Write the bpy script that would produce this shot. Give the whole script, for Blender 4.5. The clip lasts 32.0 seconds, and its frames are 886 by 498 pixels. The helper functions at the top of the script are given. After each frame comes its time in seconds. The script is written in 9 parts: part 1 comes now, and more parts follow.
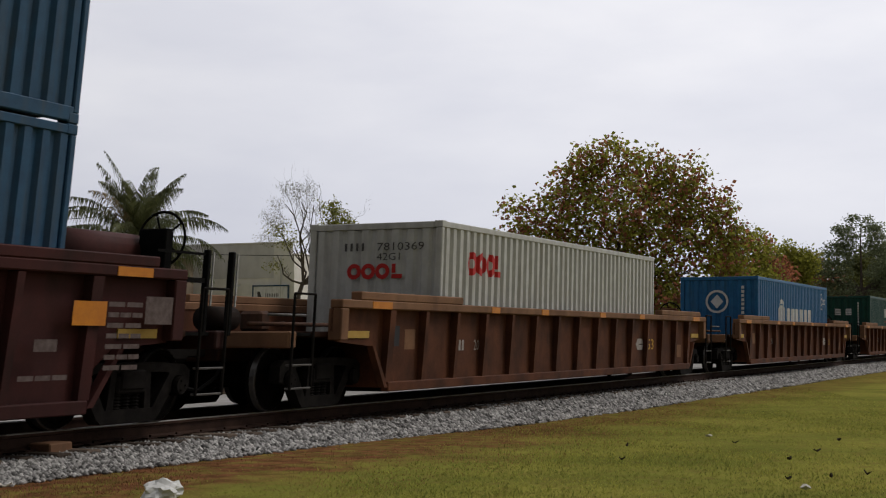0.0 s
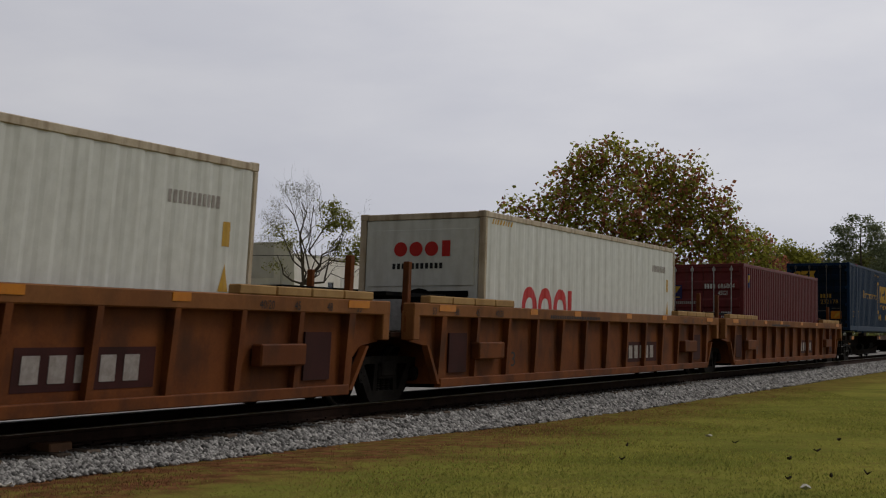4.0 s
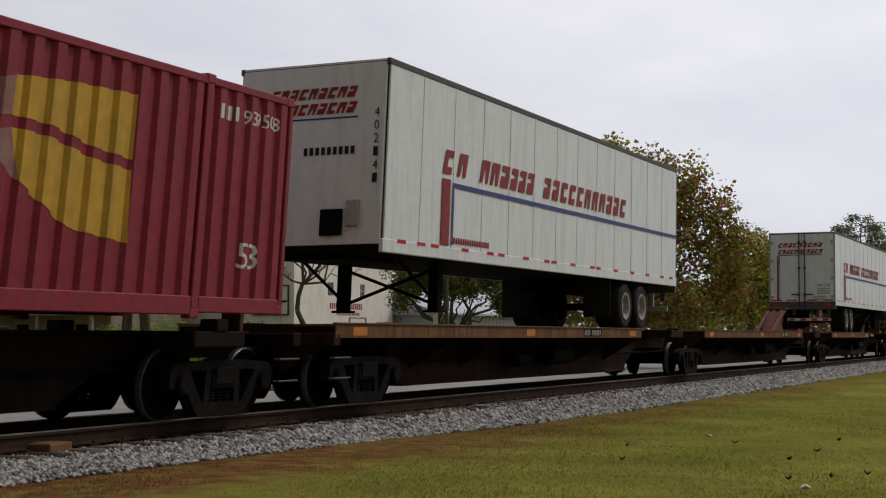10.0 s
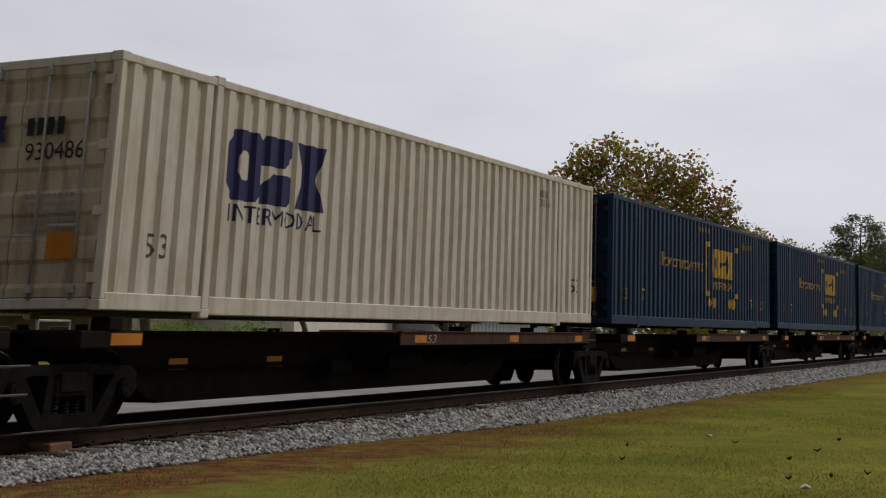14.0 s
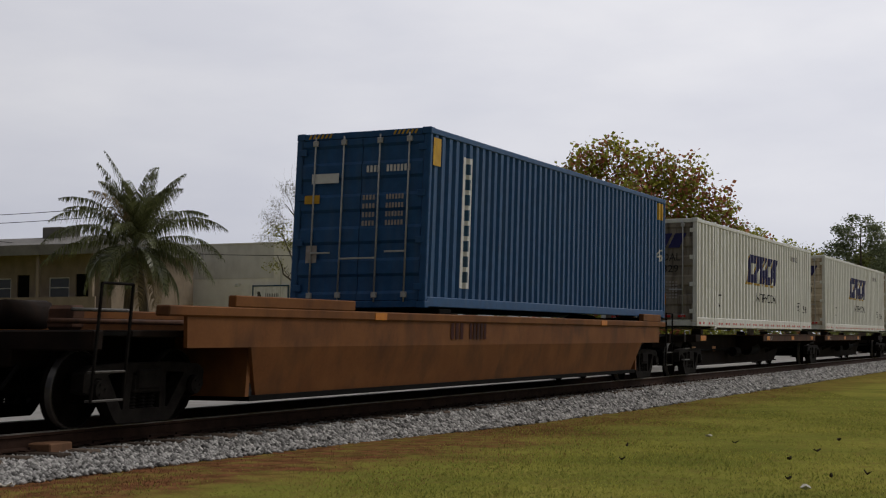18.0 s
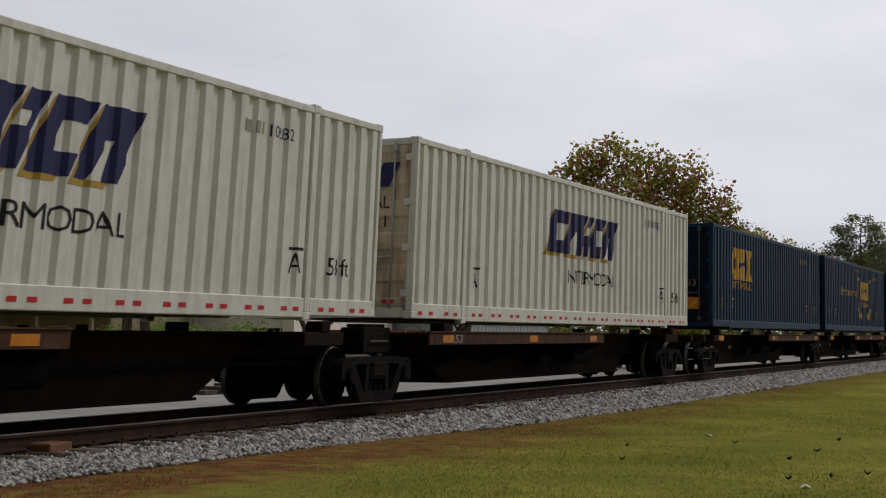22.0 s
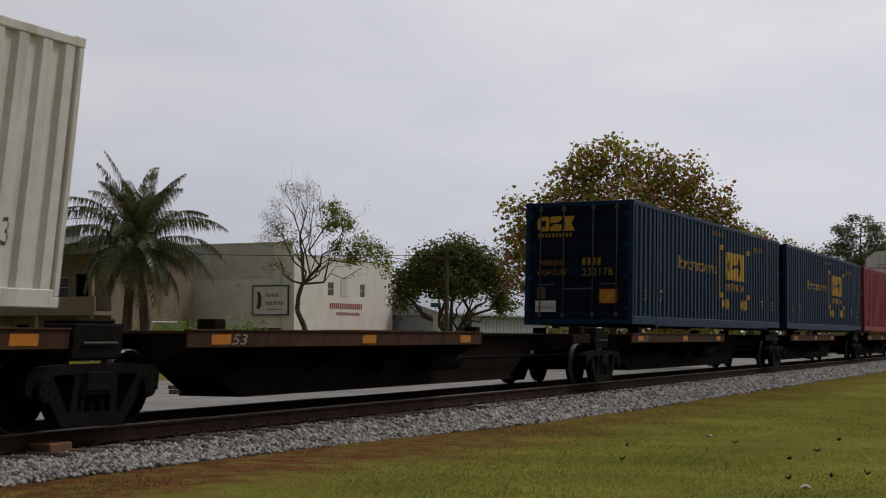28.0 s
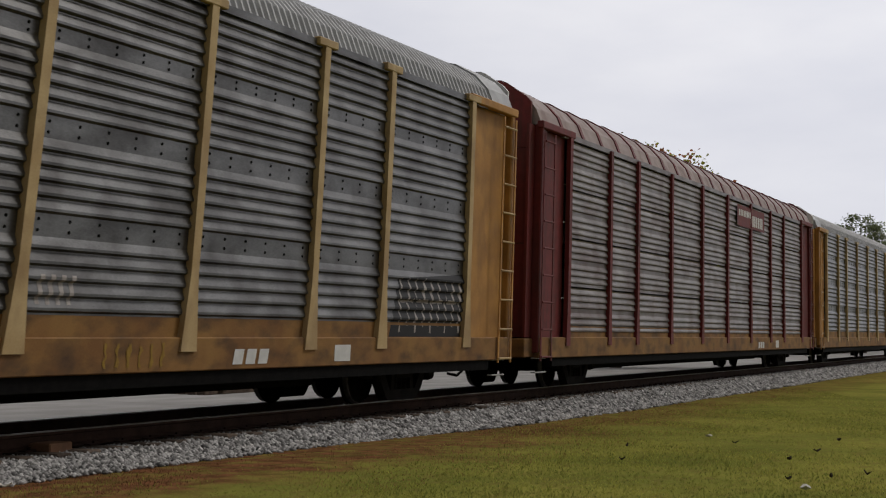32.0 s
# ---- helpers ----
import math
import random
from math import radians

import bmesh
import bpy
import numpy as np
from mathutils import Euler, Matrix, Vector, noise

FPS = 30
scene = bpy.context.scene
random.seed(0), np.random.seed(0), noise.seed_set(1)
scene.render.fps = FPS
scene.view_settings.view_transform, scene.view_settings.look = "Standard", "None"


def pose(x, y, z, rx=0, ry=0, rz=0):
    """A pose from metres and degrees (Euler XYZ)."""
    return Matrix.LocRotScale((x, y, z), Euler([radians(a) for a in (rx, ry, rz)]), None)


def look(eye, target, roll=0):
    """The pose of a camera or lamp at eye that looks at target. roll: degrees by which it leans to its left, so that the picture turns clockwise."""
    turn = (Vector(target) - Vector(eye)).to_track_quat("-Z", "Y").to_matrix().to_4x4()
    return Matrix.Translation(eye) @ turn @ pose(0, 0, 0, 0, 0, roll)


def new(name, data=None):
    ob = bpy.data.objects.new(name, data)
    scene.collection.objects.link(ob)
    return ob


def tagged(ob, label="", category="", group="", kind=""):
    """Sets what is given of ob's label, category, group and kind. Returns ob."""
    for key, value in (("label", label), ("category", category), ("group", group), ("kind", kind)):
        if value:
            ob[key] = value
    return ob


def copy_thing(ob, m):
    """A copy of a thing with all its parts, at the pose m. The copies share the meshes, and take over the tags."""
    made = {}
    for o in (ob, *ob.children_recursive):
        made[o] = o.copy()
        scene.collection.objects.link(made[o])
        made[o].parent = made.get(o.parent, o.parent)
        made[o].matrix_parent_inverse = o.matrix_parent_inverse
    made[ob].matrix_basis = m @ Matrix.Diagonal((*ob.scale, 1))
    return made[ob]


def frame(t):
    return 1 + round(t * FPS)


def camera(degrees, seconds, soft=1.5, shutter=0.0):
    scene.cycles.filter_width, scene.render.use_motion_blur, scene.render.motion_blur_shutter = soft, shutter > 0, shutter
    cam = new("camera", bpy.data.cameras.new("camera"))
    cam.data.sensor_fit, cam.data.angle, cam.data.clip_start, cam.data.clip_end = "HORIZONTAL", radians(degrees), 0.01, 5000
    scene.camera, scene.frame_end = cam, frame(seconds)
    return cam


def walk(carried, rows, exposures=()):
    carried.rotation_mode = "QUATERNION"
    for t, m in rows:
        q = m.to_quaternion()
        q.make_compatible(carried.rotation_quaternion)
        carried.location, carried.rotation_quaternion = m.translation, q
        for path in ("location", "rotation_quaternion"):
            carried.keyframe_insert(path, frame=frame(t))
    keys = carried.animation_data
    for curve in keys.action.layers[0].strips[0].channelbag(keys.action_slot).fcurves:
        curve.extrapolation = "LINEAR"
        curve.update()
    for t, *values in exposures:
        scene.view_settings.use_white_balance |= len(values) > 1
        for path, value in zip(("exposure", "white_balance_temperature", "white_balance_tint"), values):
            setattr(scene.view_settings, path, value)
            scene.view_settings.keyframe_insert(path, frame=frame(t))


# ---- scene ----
cam = camera(33.73, 32.0, soft=1.15, shutter=1.0)
scene.cycles.rolling_shutter_type = "TOP"
scene.cycles.rolling_shutter_duration = 0.025
EYE = pose(0, 0, 0.981, 93.457, 0.0, -65.643)
walk(cam, [(0.0, EYE), (32.0, EYE)], exposures=[(0.0, 0.0), (1.0, -0.2), (2.0, -0.4), (5.0, -0.42), (6.0, -0.45), (7.0, -0.12), (8.0, 0.08), (8.6, 0.08), (9.0, -0.03), (11.0, -0.1), (12.0, -0.28), (13.0, -0.3), (14.0, -0.2), (17.0, 0.02), (18.0, -0.14), (19.0, -0.17), (20.0, -0.12), (23.0, -0.15), (24.0, -0.1), (27.0, -0.14), (28.2, -0.3), (29.0, -0.2), (31.0, 0.05), (32.0, -0.1)])

# ---- world, sun, exposure ----
SPEED = 22.12          # metres a second, towards -x
CL = 10.912            # the track's centre line
scene.view_settings.exposure = 0.0
world = bpy.data.worlds.new("overcast")
scene.world = world
world.use_nodes = True
wn, wl = world.node_tree.nodes, world.node_tree.links
wn.clear()
w_out, w_bg = wn.new("ShaderNodeOutputWorld"), wn.new("ShaderNodeBackground")
w_sky = wn.new("ShaderNodeTexSky")
w_sky.sky_type, w_sky.sun_disc = "NISHITA", False
w_sky.sun_elevation, w_sky.sun_rotation = radians(59), radians(145)
w_sky.air_density, w_sky.dust_density = 1.0, 3.0
w_tc, w_map = wn.new("ShaderNodeTexCoord"), wn.new("ShaderNodeMapping")
w_map.inputs["Scale"].default_value = (1.0, 1.0, 3.2)
w_n1 = wn.new("ShaderNodeTexNoise")
w_n1.inputs["Scale"].default_value, w_n1.inputs["Detail"].default_value = 2.6, 6.0
w_ramp = wn.new("ShaderNodeValToRGB")
w_ramp.color_ramp.elements[0].position, w_ramp.color_ramp.elements[0].color = 0.30, (0.765, 0.765, 0.83, 1)
w_ramp.color_ramp.elements[1].position, w_ramp.color_ramp.elements[1].color = 0.68, (1.055, 1.03, 1.03, 1)
w_scale = wn.new("ShaderNodeMix")
w_scale.data_type, w_scale.blend_type = "RGBA", "MULTIPLY"
w_scale.inputs[0].default_value = 1.0
w_scale.inputs[7].default_value = (0.09, 0.09, 0.09, 1)
w_mix = wn.new("ShaderNodeMix")
w_mix.data_type = "RGBA"
w_mix.inputs[0].default_value = 0.88
wl.new(w_tc.outputs["Generated"], w_map.inputs[0])
wl.new(w_map.outputs[0], w_n1.inputs["Vector"])
wl.new(w_n1.outputs[0], w_ramp.inputs[0])
wl.new(w_sky.outputs[0], w_scale.inputs[6])
wl.new(w_scale.outputs[2], w_mix.inputs[6])
wl.new(w_ramp.outputs[0], w_mix.inputs[7])
# the cloud is thin ahead, towards the veiled sun, and thick behind
w_dot, w_glow, w_mul = wn.new("ShaderNodeVectorMath"), wn.new("ShaderNodeMapRange"), wn.new("ShaderNodeMix")
w_dot.operation = "DOT_PRODUCT"
w_dot.inputs[1].default_value = Vector((0.90, 0.08, 0.45)).normalized()
wl.new(w_tc.outputs["Generated"], w_dot.inputs[0])
wl.new(w_dot.outputs["Value"], w_glow.inputs[0])
w_glow.inputs[1].default_value, w_glow.inputs[2].default_value = -0.38, 1.0
w_pow, w_fall = wn.new("ShaderNodeMath"), wn.new("ShaderNodeMapRange")
w_pow.operation = "POWER"
w_pow.inputs[1].default_value = 1.6
wl.new(w_glow.outputs[0], w_pow.inputs[0])
wl.new(w_pow.outputs[0], w_fall.inputs[0])
w_fall.inputs[3].default_value, w_fall.inputs[4].default_value = 0.24, 1.13
w_mul.data_type, w_mul.blend_type = "RGBA", "MULTIPLY"
w_mul.inputs[0].default_value = 1.0
wl.new(w_mix.outputs[2], w_mul.inputs[6])
wl.new(w_fall.outputs[0], w_mul.inputs[7])
# greyer and bluer towards the horizon
w_sep, w_low, w_hor = wn.new("ShaderNodeSeparateXYZ"), wn.new("ShaderNodeValToRGB"), wn.new("ShaderNodeMix")
wl.new(w_tc.outputs["Generated"], w_sep.inputs[0])
wl.new(w_sep.outputs[2], w_low.inputs[0])
w_low.color_ramp.elements[0].position, w_low.color_ramp.elements[0].color = 0.0, (0.70, 0.735, 0.82, 1)
w_low.color_ramp.elements[1].position, w_low.color_ramp.elements[1].color = 0.21, (1, 1, 1, 1)
w_mid = w_low.color_ramp.elements.new(0.09)
w_mid.color = (0.80, 0.82, 0.88, 1)
w_hor.data_type, w_hor.blend_type = "RGBA", "MULTIPLY"
w_hor.inputs[0].default_value = 1.0
wl.new(w_mul.outputs[2], w_hor.inputs[6])
wl.new(w_low.outputs[0], w_hor.inputs[7])
wl.new(w_hor.outputs[2], w_bg.inputs[0])
w_bg.inputs[1].default_value = 1.0
wl.new(w_bg.outputs[0], w_out.inputs[0])

sun = new("sun", bpy.data.lights.new("sun", "SUN"))
sun.data.energy, sun.data.angle, sun.data.color = 1.2, radians(14), (1.0, 0.945, 0.87)
sun.matrix_world = look((50, -42, 78), (0, 0, 0))


# ---- materials ----
def surface(name, col, col2=None, rough=0.6, metal=0.0, scale=6.0, grain=40.0, stretch=(1, 1, 1), bump=0.15,
            dirt=None, dirt_amount=0.0, dirt_stretch=(3, 3, 0.35), island=0.0, objrand=0.0, spec=0.22, bump_dist=0.004, leafy=0.0):
    """Two tones mixed by noise at two sizes, streaked dirt, and a fine relief."""
    m = bpy.data.materials.new(name)
    m.use_nodes = True
    nd, ln = m.node_tree.nodes, m.node_tree.links
    bsdf = nd["Principled BSDF"]
    col2 = col2 or tuple(c * 0.8 for c in col)
    tc = nd.new("ShaderNodeTexCoord")
    mp = nd.new("ShaderNodeMapping")
    mp.inputs["Scale"].default_value = stretch
    ln.new(tc.outputs["Object"], mp.inputs[0])
    n1, n2 = nd.new("ShaderNodeTexNoise"), nd.new("ShaderNodeTexNoise")
    n1.inputs["Scale"].default_value, n1.inputs["Detail"].default_value = scale, 5
    n2.inputs["Scale"].default_value, n2.inputs["Detail"].default_value = grain, 3
    ln.new(mp.outputs[0], n1.inputs["Vector"])
    ln.new(mp.outputs[0], n2.inputs["Vector"])
    add = nd.new("ShaderNodeMath")
    add.operation = "MULTIPLY_ADD"
    ln.new(n2.outputs[0], add.inputs[0])
    add.inputs[1].default_value = 0.35
    ln.new(n1.outputs[0], add.inputs[2])
    ramp = nd.new("ShaderNodeValToRGB")
    ramp.color_ramp.elements[0].position, ramp.color_ramp.elements[0].color = 0.5, (*col2, 1)
    ramp.color_ramp.elements[1].position, ramp.color_ramp.elements[1].color = 0.85, (*col, 1)
    ln.new(add.outputs[0], ramp.inputs[0])
    colour = ramp.outputs[0]
    if dirt:
        md = nd.new("ShaderNodeMapping")
        md.inputs["Scale"].default_value = dirt_stretch
        ln.new(tc.outputs["Object"], md.inputs[0])
        n3 = nd.new("ShaderNodeTexNoise")
        n3.inputs["Scale"].default_value, n3.inputs["Detail"].default_value = 2.2, 7
        ln.new(md.outputs[0], n3.inputs["Vector"])
        r3 = nd.new("ShaderNodeMapRange")
        r3.inputs[1].default_value, r3.inputs[2].default_value = 0.46, 0.72
        r3.inputs[3].default_value, r3.inputs[4].default_value = 0.0, dirt_amount
        ln.new(n3.outputs[0], r3.inputs[0])
        mix = nd.new("ShaderNodeMix")
        mix.data_type = "RGBA"
        ln.new(r3.outputs[0], mix.inputs[0])
        ln.new(colour, mix.inputs[6])
        mix.inputs[7].default_value = (*dirt, 1)
        colour = mix.outputs[2]
    if island or objrand:
        if island:
            g = nd.new("ShaderNodeNewGeometry")
            rnd, amt = g.outputs["Random Per Island"], island
        else:
            g = nd.new("ShaderNodeObjectInfo")
            rnd, amt = g.outputs["Random"], objrand
        hsv = nd.new("ShaderNodeHueSaturation")
        rr = nd.new("ShaderNodeMapRange")
        rr.inputs[3].default_value, rr.inputs[4].default_value = 1 - amt, 1 + amt
        ln.new(rnd, rr.inputs[0])
        ln.new(rr.outputs[0], hsv.inputs["Value"])
        ln.new(colour, hsv.inputs["Color"])
        colour = hsv.outputs[0]
    ln.new(colour, bsdf.inputs["Base Color"])
    bsdf.inputs["Roughness"].default_value, bsdf.inputs["Metallic"].default_value = rough, metal
    bsdf.inputs["Specular IOR Level"].default_value = spec
    if bump:
        b = nd.new("ShaderNodeBump")
        b.inputs["Strength"].default_value, b.inputs["Distance"].default_value = bump, bump_dist
        ln.new(add.outputs[0], b.inputs["Height"])
        ln.new(b.outputs[0], bsdf.inputs["Normal"])
    if leafy:
        # thin leaves let part of the light through
        tl, mx = nd.new("ShaderNodeBsdfTranslucent"), nd.new("ShaderNodeMixShader")
        ln.new(colour, tl.inputs["Color"])
        mx.inputs[0].default_value = leafy
        ln.new(bsdf.outputs[0], mx.inputs[1])
        ln.new(tl.outputs[0], mx.inputs[2])
        ln.new(mx.outputs[0], nd["Material Output"].inputs["Surface"])
    return m


SOOT = (0.02, 0.018, 0.016)
M = {}
M["navy"] = surface("navy_paint", (0.0035, 0.026, 0.074), (0.0028, 0.018, 0.052), 0.55, spec=0.16, dirt=(0.009, 0.030, 0.060), dirt_amount=0.4)
# navy with the door end's shade mixed into it, plus brownish grime patches
M["shaded_navy_door"] = surface("shaded_grimy_navy_paint", (0.0035, 0.013, 0.033), (0.0025, 0.008, 0.02), 0.7, spec=0.08, dirt=(0.010, 0.008, 0.007), dirt_amount=0.85, scale=2.5)
M["sooty_door"] = surface("soot_streaked_off_white_paint", (0.27, 0.235, 0.185), (0.16, 0.135, 0.105), 0.65, dirt=(0.03, 0.022, 0.018), dirt_amount=0.95, scale=2.0)
M["crimson"] = surface("crimson_paint", (0.27, 0.024, 0.041), (0.21, 0.018, 0.033), 0.55, dirt=(0.16, 0.038, 0.045), dirt_amount=0.4)
M["maroon"] = surface("maroon_paint", (0.15, 0.022, 0.024), (0.11, 0.016, 0.018), 0.55, dirt=(0.08, 0.03, 0.025), dirt_amount=0.5)
M["offwhite"] = surface("off_white_paint", (0.68, 0.68, 0.635), (0.61, 0.61, 0.565), 0.5, dirt=(0.40, 0.36, 0.30), dirt_amount=0.45)
M["dirty_door"] = surface("stained_off_white_paint", (0.56, 0.48, 0.365), (0.44, 0.36, 0.255), 0.6, dirt=(0.17, 0.10, 0.05), dirt_amount=0.75, scale=2.5)
M["rusty_door"] = surface("rust_stained_cream_paint", (0.66, 0.56, 0.43), (0.56, 0.42, 0.27), 0.6, dirt=(0.27, 0.10, 0.028), dirt_amount=0.95, scale=2.0, dirt_stretch=(1.3, 1.3, 0.55))
M["cream"] = surface("cream_paint", (0.665, 0.61, 0.53), (0.595, 0.54, 0.465), 0.55, dirt=(0.36, 0.27, 0.19), dirt_amount=0.5)
M["chalk"] = surface("chalky_white_paint", (0.74, 0.73, 0.69), (0.66, 0.65, 0.61), 0.5, dirt=(0.42, 0.36, 0.29), dirt_amount=0.5)
M["greybox"] = surface("pale_grey_paint", (0.52, 0.52, 0.485), (0.45, 0.45, 0.42), 0.55, dirt=(0.27, 0.25, 0.21), dirt_amount=0.45)
M["reefer"] = surface("white_reefer_paint", (0.66, 0.67, 0.63), (0.59, 0.60, 0.56), 0.45, dirt=(0.38, 0.37, 0.32), dirt_amount=0.4)
M["azure"] = surface("azure_paint", (0.022, 0.135, 0.30), (0.016, 0.105, 0.24), 0.5, dirt=(0.05, 0.12, 0.19), dirt_amount=0.5)
M["royal"] = surface("royal_blue_paint", (0.014, 0.035, 0.21), (0.010, 0.025, 0.16), 0.5, dirt=(0.04, 0.06, 0.15), dirt_amount=0.4)
M["ocean"] = surface("ocean_blue_paint", (0.016, 0.078, 0.20), (0.012, 0.060, 0.16), 0.5, dirt=(0.05, 0.09, 0.15), dirt_amount=0.4)
M["slate"] = surface("slate_blue_paint", (0.020, 0.075, 0.145), (0.015, 0.055, 0.11), 0.55, dirt=(0.06, 0.07, 0.075), dirt_amount=0.5)
M["green"] = surface("dark_green_paint", (0.008, 0.062, 0.045), (0.006, 0.046, 0.034), 0.5, dirt=(0.03, 0.06, 0.045), dirt_amount=0.5)
M["yellow"] = surface("yellow_lettering", (0.58, 0.34, 0.035), (0.47, 0.27, 0.03), 0.6, bump=0.0, dirt=(0.25, 0.17, 0.05), dirt_amount=0.5)
M["orange"] = surface("orange_reflector", (0.55, 0.20, 0.01), (0.45, 0.15, 0.01), 0.45, bump=0.0)
M["white"] = surface("white_lettering", (0.66, 0.66, 0.64), (0.55, 0.55, 0.53), 0.6, bump=0.0)
M["faded"] = surface("faded_lettering", (0.36, 0.33, 0.31), (0.26, 0.23, 0.21), 0.7, bump=0.0, scale=12)
M["faded_yellow"] = surface("faded_yellow_lettering", (0.30, 0.185, 0.03), (0.22, 0.13, 0.025), 0.7, bump=0.0, scale=12)
M["pinkish"] = surface("worn_pinkish_paint", (0.30, 0.17, 0.14), (0.24, 0.10, 0.09), 0.6, bump=0.0, scale=5)
M["dim_stencil"] = surface("sooty_stencil", (0.13, 0.098, 0.09), (0.075, 0.052, 0.048), 0.7, bump=0.0, scale=12)
M["ink"] = surface("black_lettering", (0.018, 0.018, 0.02), None, 0.6, bump=0.0)
M["indigo"] = surface("indigo_lettering", (0.022, 0.022, 0.10), (0.018, 0.018, 0.075), 0.55, bump=0.0)
M["gold"] = surface("gold_lettering", (0.45, 0.29, 0.06), (0.38, 0.24, 0.05), 0.6, bump=0.0)
M["red_letter"] = surface("red_lettering", (0.50, 0.022, 0.018), (0.42, 0.02, 0.018), 0.55, bump=0.0)
M["dullred"] = surface("worn_red_lettering", (0.30, 0.03, 0.035), (0.22, 0.025, 0.03), 0.6, bump=0.0)
M["blue_stripe"] = surface("blue_stripe", (0.03, 0.045, 0.20), (0.03, 0.04, 0.16), 0.5, bump=0.0)
M["cobalt"] = surface("cobalt_lettering", (0.02, 0.07, 0.25), (0.02, 0.055, 0.2), 0.55, bump=0.0)
M["galv"] = surface("galvanised_steel", (0.42, 0.42, 0.41), (0.32, 0.32, 0.31), 0.5, 0.1, scale=14)
M["rack_panel"] = surface("weathered_galvanised_panel", (0.18, 0.178, 0.175), (0.09, 0.088, 0.086), 0.36, 0.7, scale=2, stretch=(0.6, 1, 1.5), dirt=(0.04, 0.035, 0.032), dirt_amount=0.85, dirt_stretch=(0.7, 0.7, 0.8))
M["rack_panel_red"] = surface("rusted_galvanised_panel", (0.25, 0.23, 0.22), (0.15, 0.135, 0.13), 0.45, 0.5, scale=2, stretch=(0.6, 1, 1.5), dirt=(0.085, 0.045, 0.035), dirt_amount=0.8, dirt_stretch=(0.7, 0.7, 0.8))
M["rack_roof"] = surface("galvanised_roof", (0.36, 0.36, 0.36), (0.26, 0.26, 0.26), 0.5, 0.3, scale=4)
M["rack_roof_pink"] = surface("faded_pinkish_roof", (0.36, 0.30, 0.28), (0.27, 0.21, 0.20), 0.7, scale=3, dirt=(0.15, 0.08, 0.07), dirt_amount=0.6, dirt_stretch=(1.5, 1.5, 1.5))
M["rack_yellow"] = surface("ochre_paint", (0.46, 0.235, 0.062), (0.35, 0.172, 0.045), 0.6, dirt=(0.17, 0.085, 0.03), dirt_amount=0.7, scale=2, dirt_stretch=(1.0, 1.0, 0.6))
M["rack_post"] = surface("sun_faded_ochre_paint", (0.50, 0.37, 0.19), (0.38, 0.26, 0.12), 0.6, dirt=(0.20, 0.12, 0.06), dirt_amount=0.7, scale=2, dirt_stretch=(1.0, 1.0, 0.6))
M["rack_red"] = surface("oxide_red_paint", (0.17, 0.028, 0.028), (0.12, 0.022, 0.022), 0.6, dirt=(0.06, 0.025, 0.02), dirt_amount=0.7)
M["rack_sill"] = surface("rusty_ochre_sill", (0.27, 0.145, 0.045), (0.19, 0.09, 0.03), 0.7, dirt=(0.06, 0.035, 0.02), dirt_amount=0.9, scale=1.8, dirt_stretch=(0.9, 0.9, 1.6))
M["rack_white"] = surface("grimy_white_paint", (0.86, 0.85, 0.84), (0.76, 0.75, 0.74), 0.6, dirt=(0.40, 0.37, 0.34), dirt_amount=0.4)
M["wellbrown"] = surface("oxide_brown_steel", (0.118, 0.045, 0.023), (0.068, 0.027, 0.015), 0.7, dirt=(0.038, 0.018, 0.012), dirt_amount=0.85, scale=1.6, grain=30, dirt_stretch=(1.1, 1.1, 0.7), spec=0.08)
M["welltop"] = surface("worn_tan_chord", (0.235, 0.128, 0.072), (0.17, 0.088, 0.05), 0.7, dirt=(0.09, 0.05, 0.032), dirt_amount=0.7, scale=1.6, grain=30, dirt_stretch=(1.1, 1.1, 0.7), spec=0.08)
M["welltan"] = surface("ochre_brown_steel", (0.185, 0.060, 0.017), (0.115, 0.036, 0.012), 0.65, dirt=(0.06, 0.026, 0.014), dirt_amount=0.85, scale=1.6, grain=30, dirt_stretch=(1.1, 1.1, 0.7), spec=0.08)
M["tanchord"] = surface("sun_faded_tan_chord", (0.25, 0.105, 0.036), (0.175, 0.068, 0.024), 0.65, dirt=(0.10, 0.045, 0.02), dirt_amount=0.75, scale=1.6, grain=30, dirt_stretch=(1.1, 1.1, 0.7), spec=0.08)
M["railtan"] = surface("pale_tan_guide_rail", (0.40, 0.25, 0.105), (0.31, 0.18, 0.07), 0.65, dirt=(0.17, 0.09, 0.04), dirt_amount=0.6, scale=1.6, grain=30, dirt_stretch=(1.1, 1.1, 0.7), spec=0.08)
M["wellsmooth"] = surface("tan_steel", (0.195, 0.083, 0.030), (0.14, 0.056, 0.021), 0.65, dirt=(0.085, 0.04, 0.02), dirt_amount=0.8, scale=1.6, grain=30, dirt_stretch=(1.1, 1.1, 0.7), spec=0.08)
M["welldark"] = surface("sooty_maroon_steel", (0.060, 0.020, 0.018), (0.040, 0.015, 0.014), 0.7, dirt=(0.02, 0.012, 0.01), dirt_amount=0.8, scale=1.6, grain=30, dirt_stretch=(1.1, 1.1, 0.7), spec=0.08)
# sill and bolster browns far darker than the flange browns, all mottled with dirt
M["spine"] = surface("dark_brown_steel", (0.020, 0.013, 0.010), (0.011, 0.0075, 0.006), 0.85, spec=0.06, dirt=(0.010, 0.009, 0.008), dirt_amount=0.8, scale=3)
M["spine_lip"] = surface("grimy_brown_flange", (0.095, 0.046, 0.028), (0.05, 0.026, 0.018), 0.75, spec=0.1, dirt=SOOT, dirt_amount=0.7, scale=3)
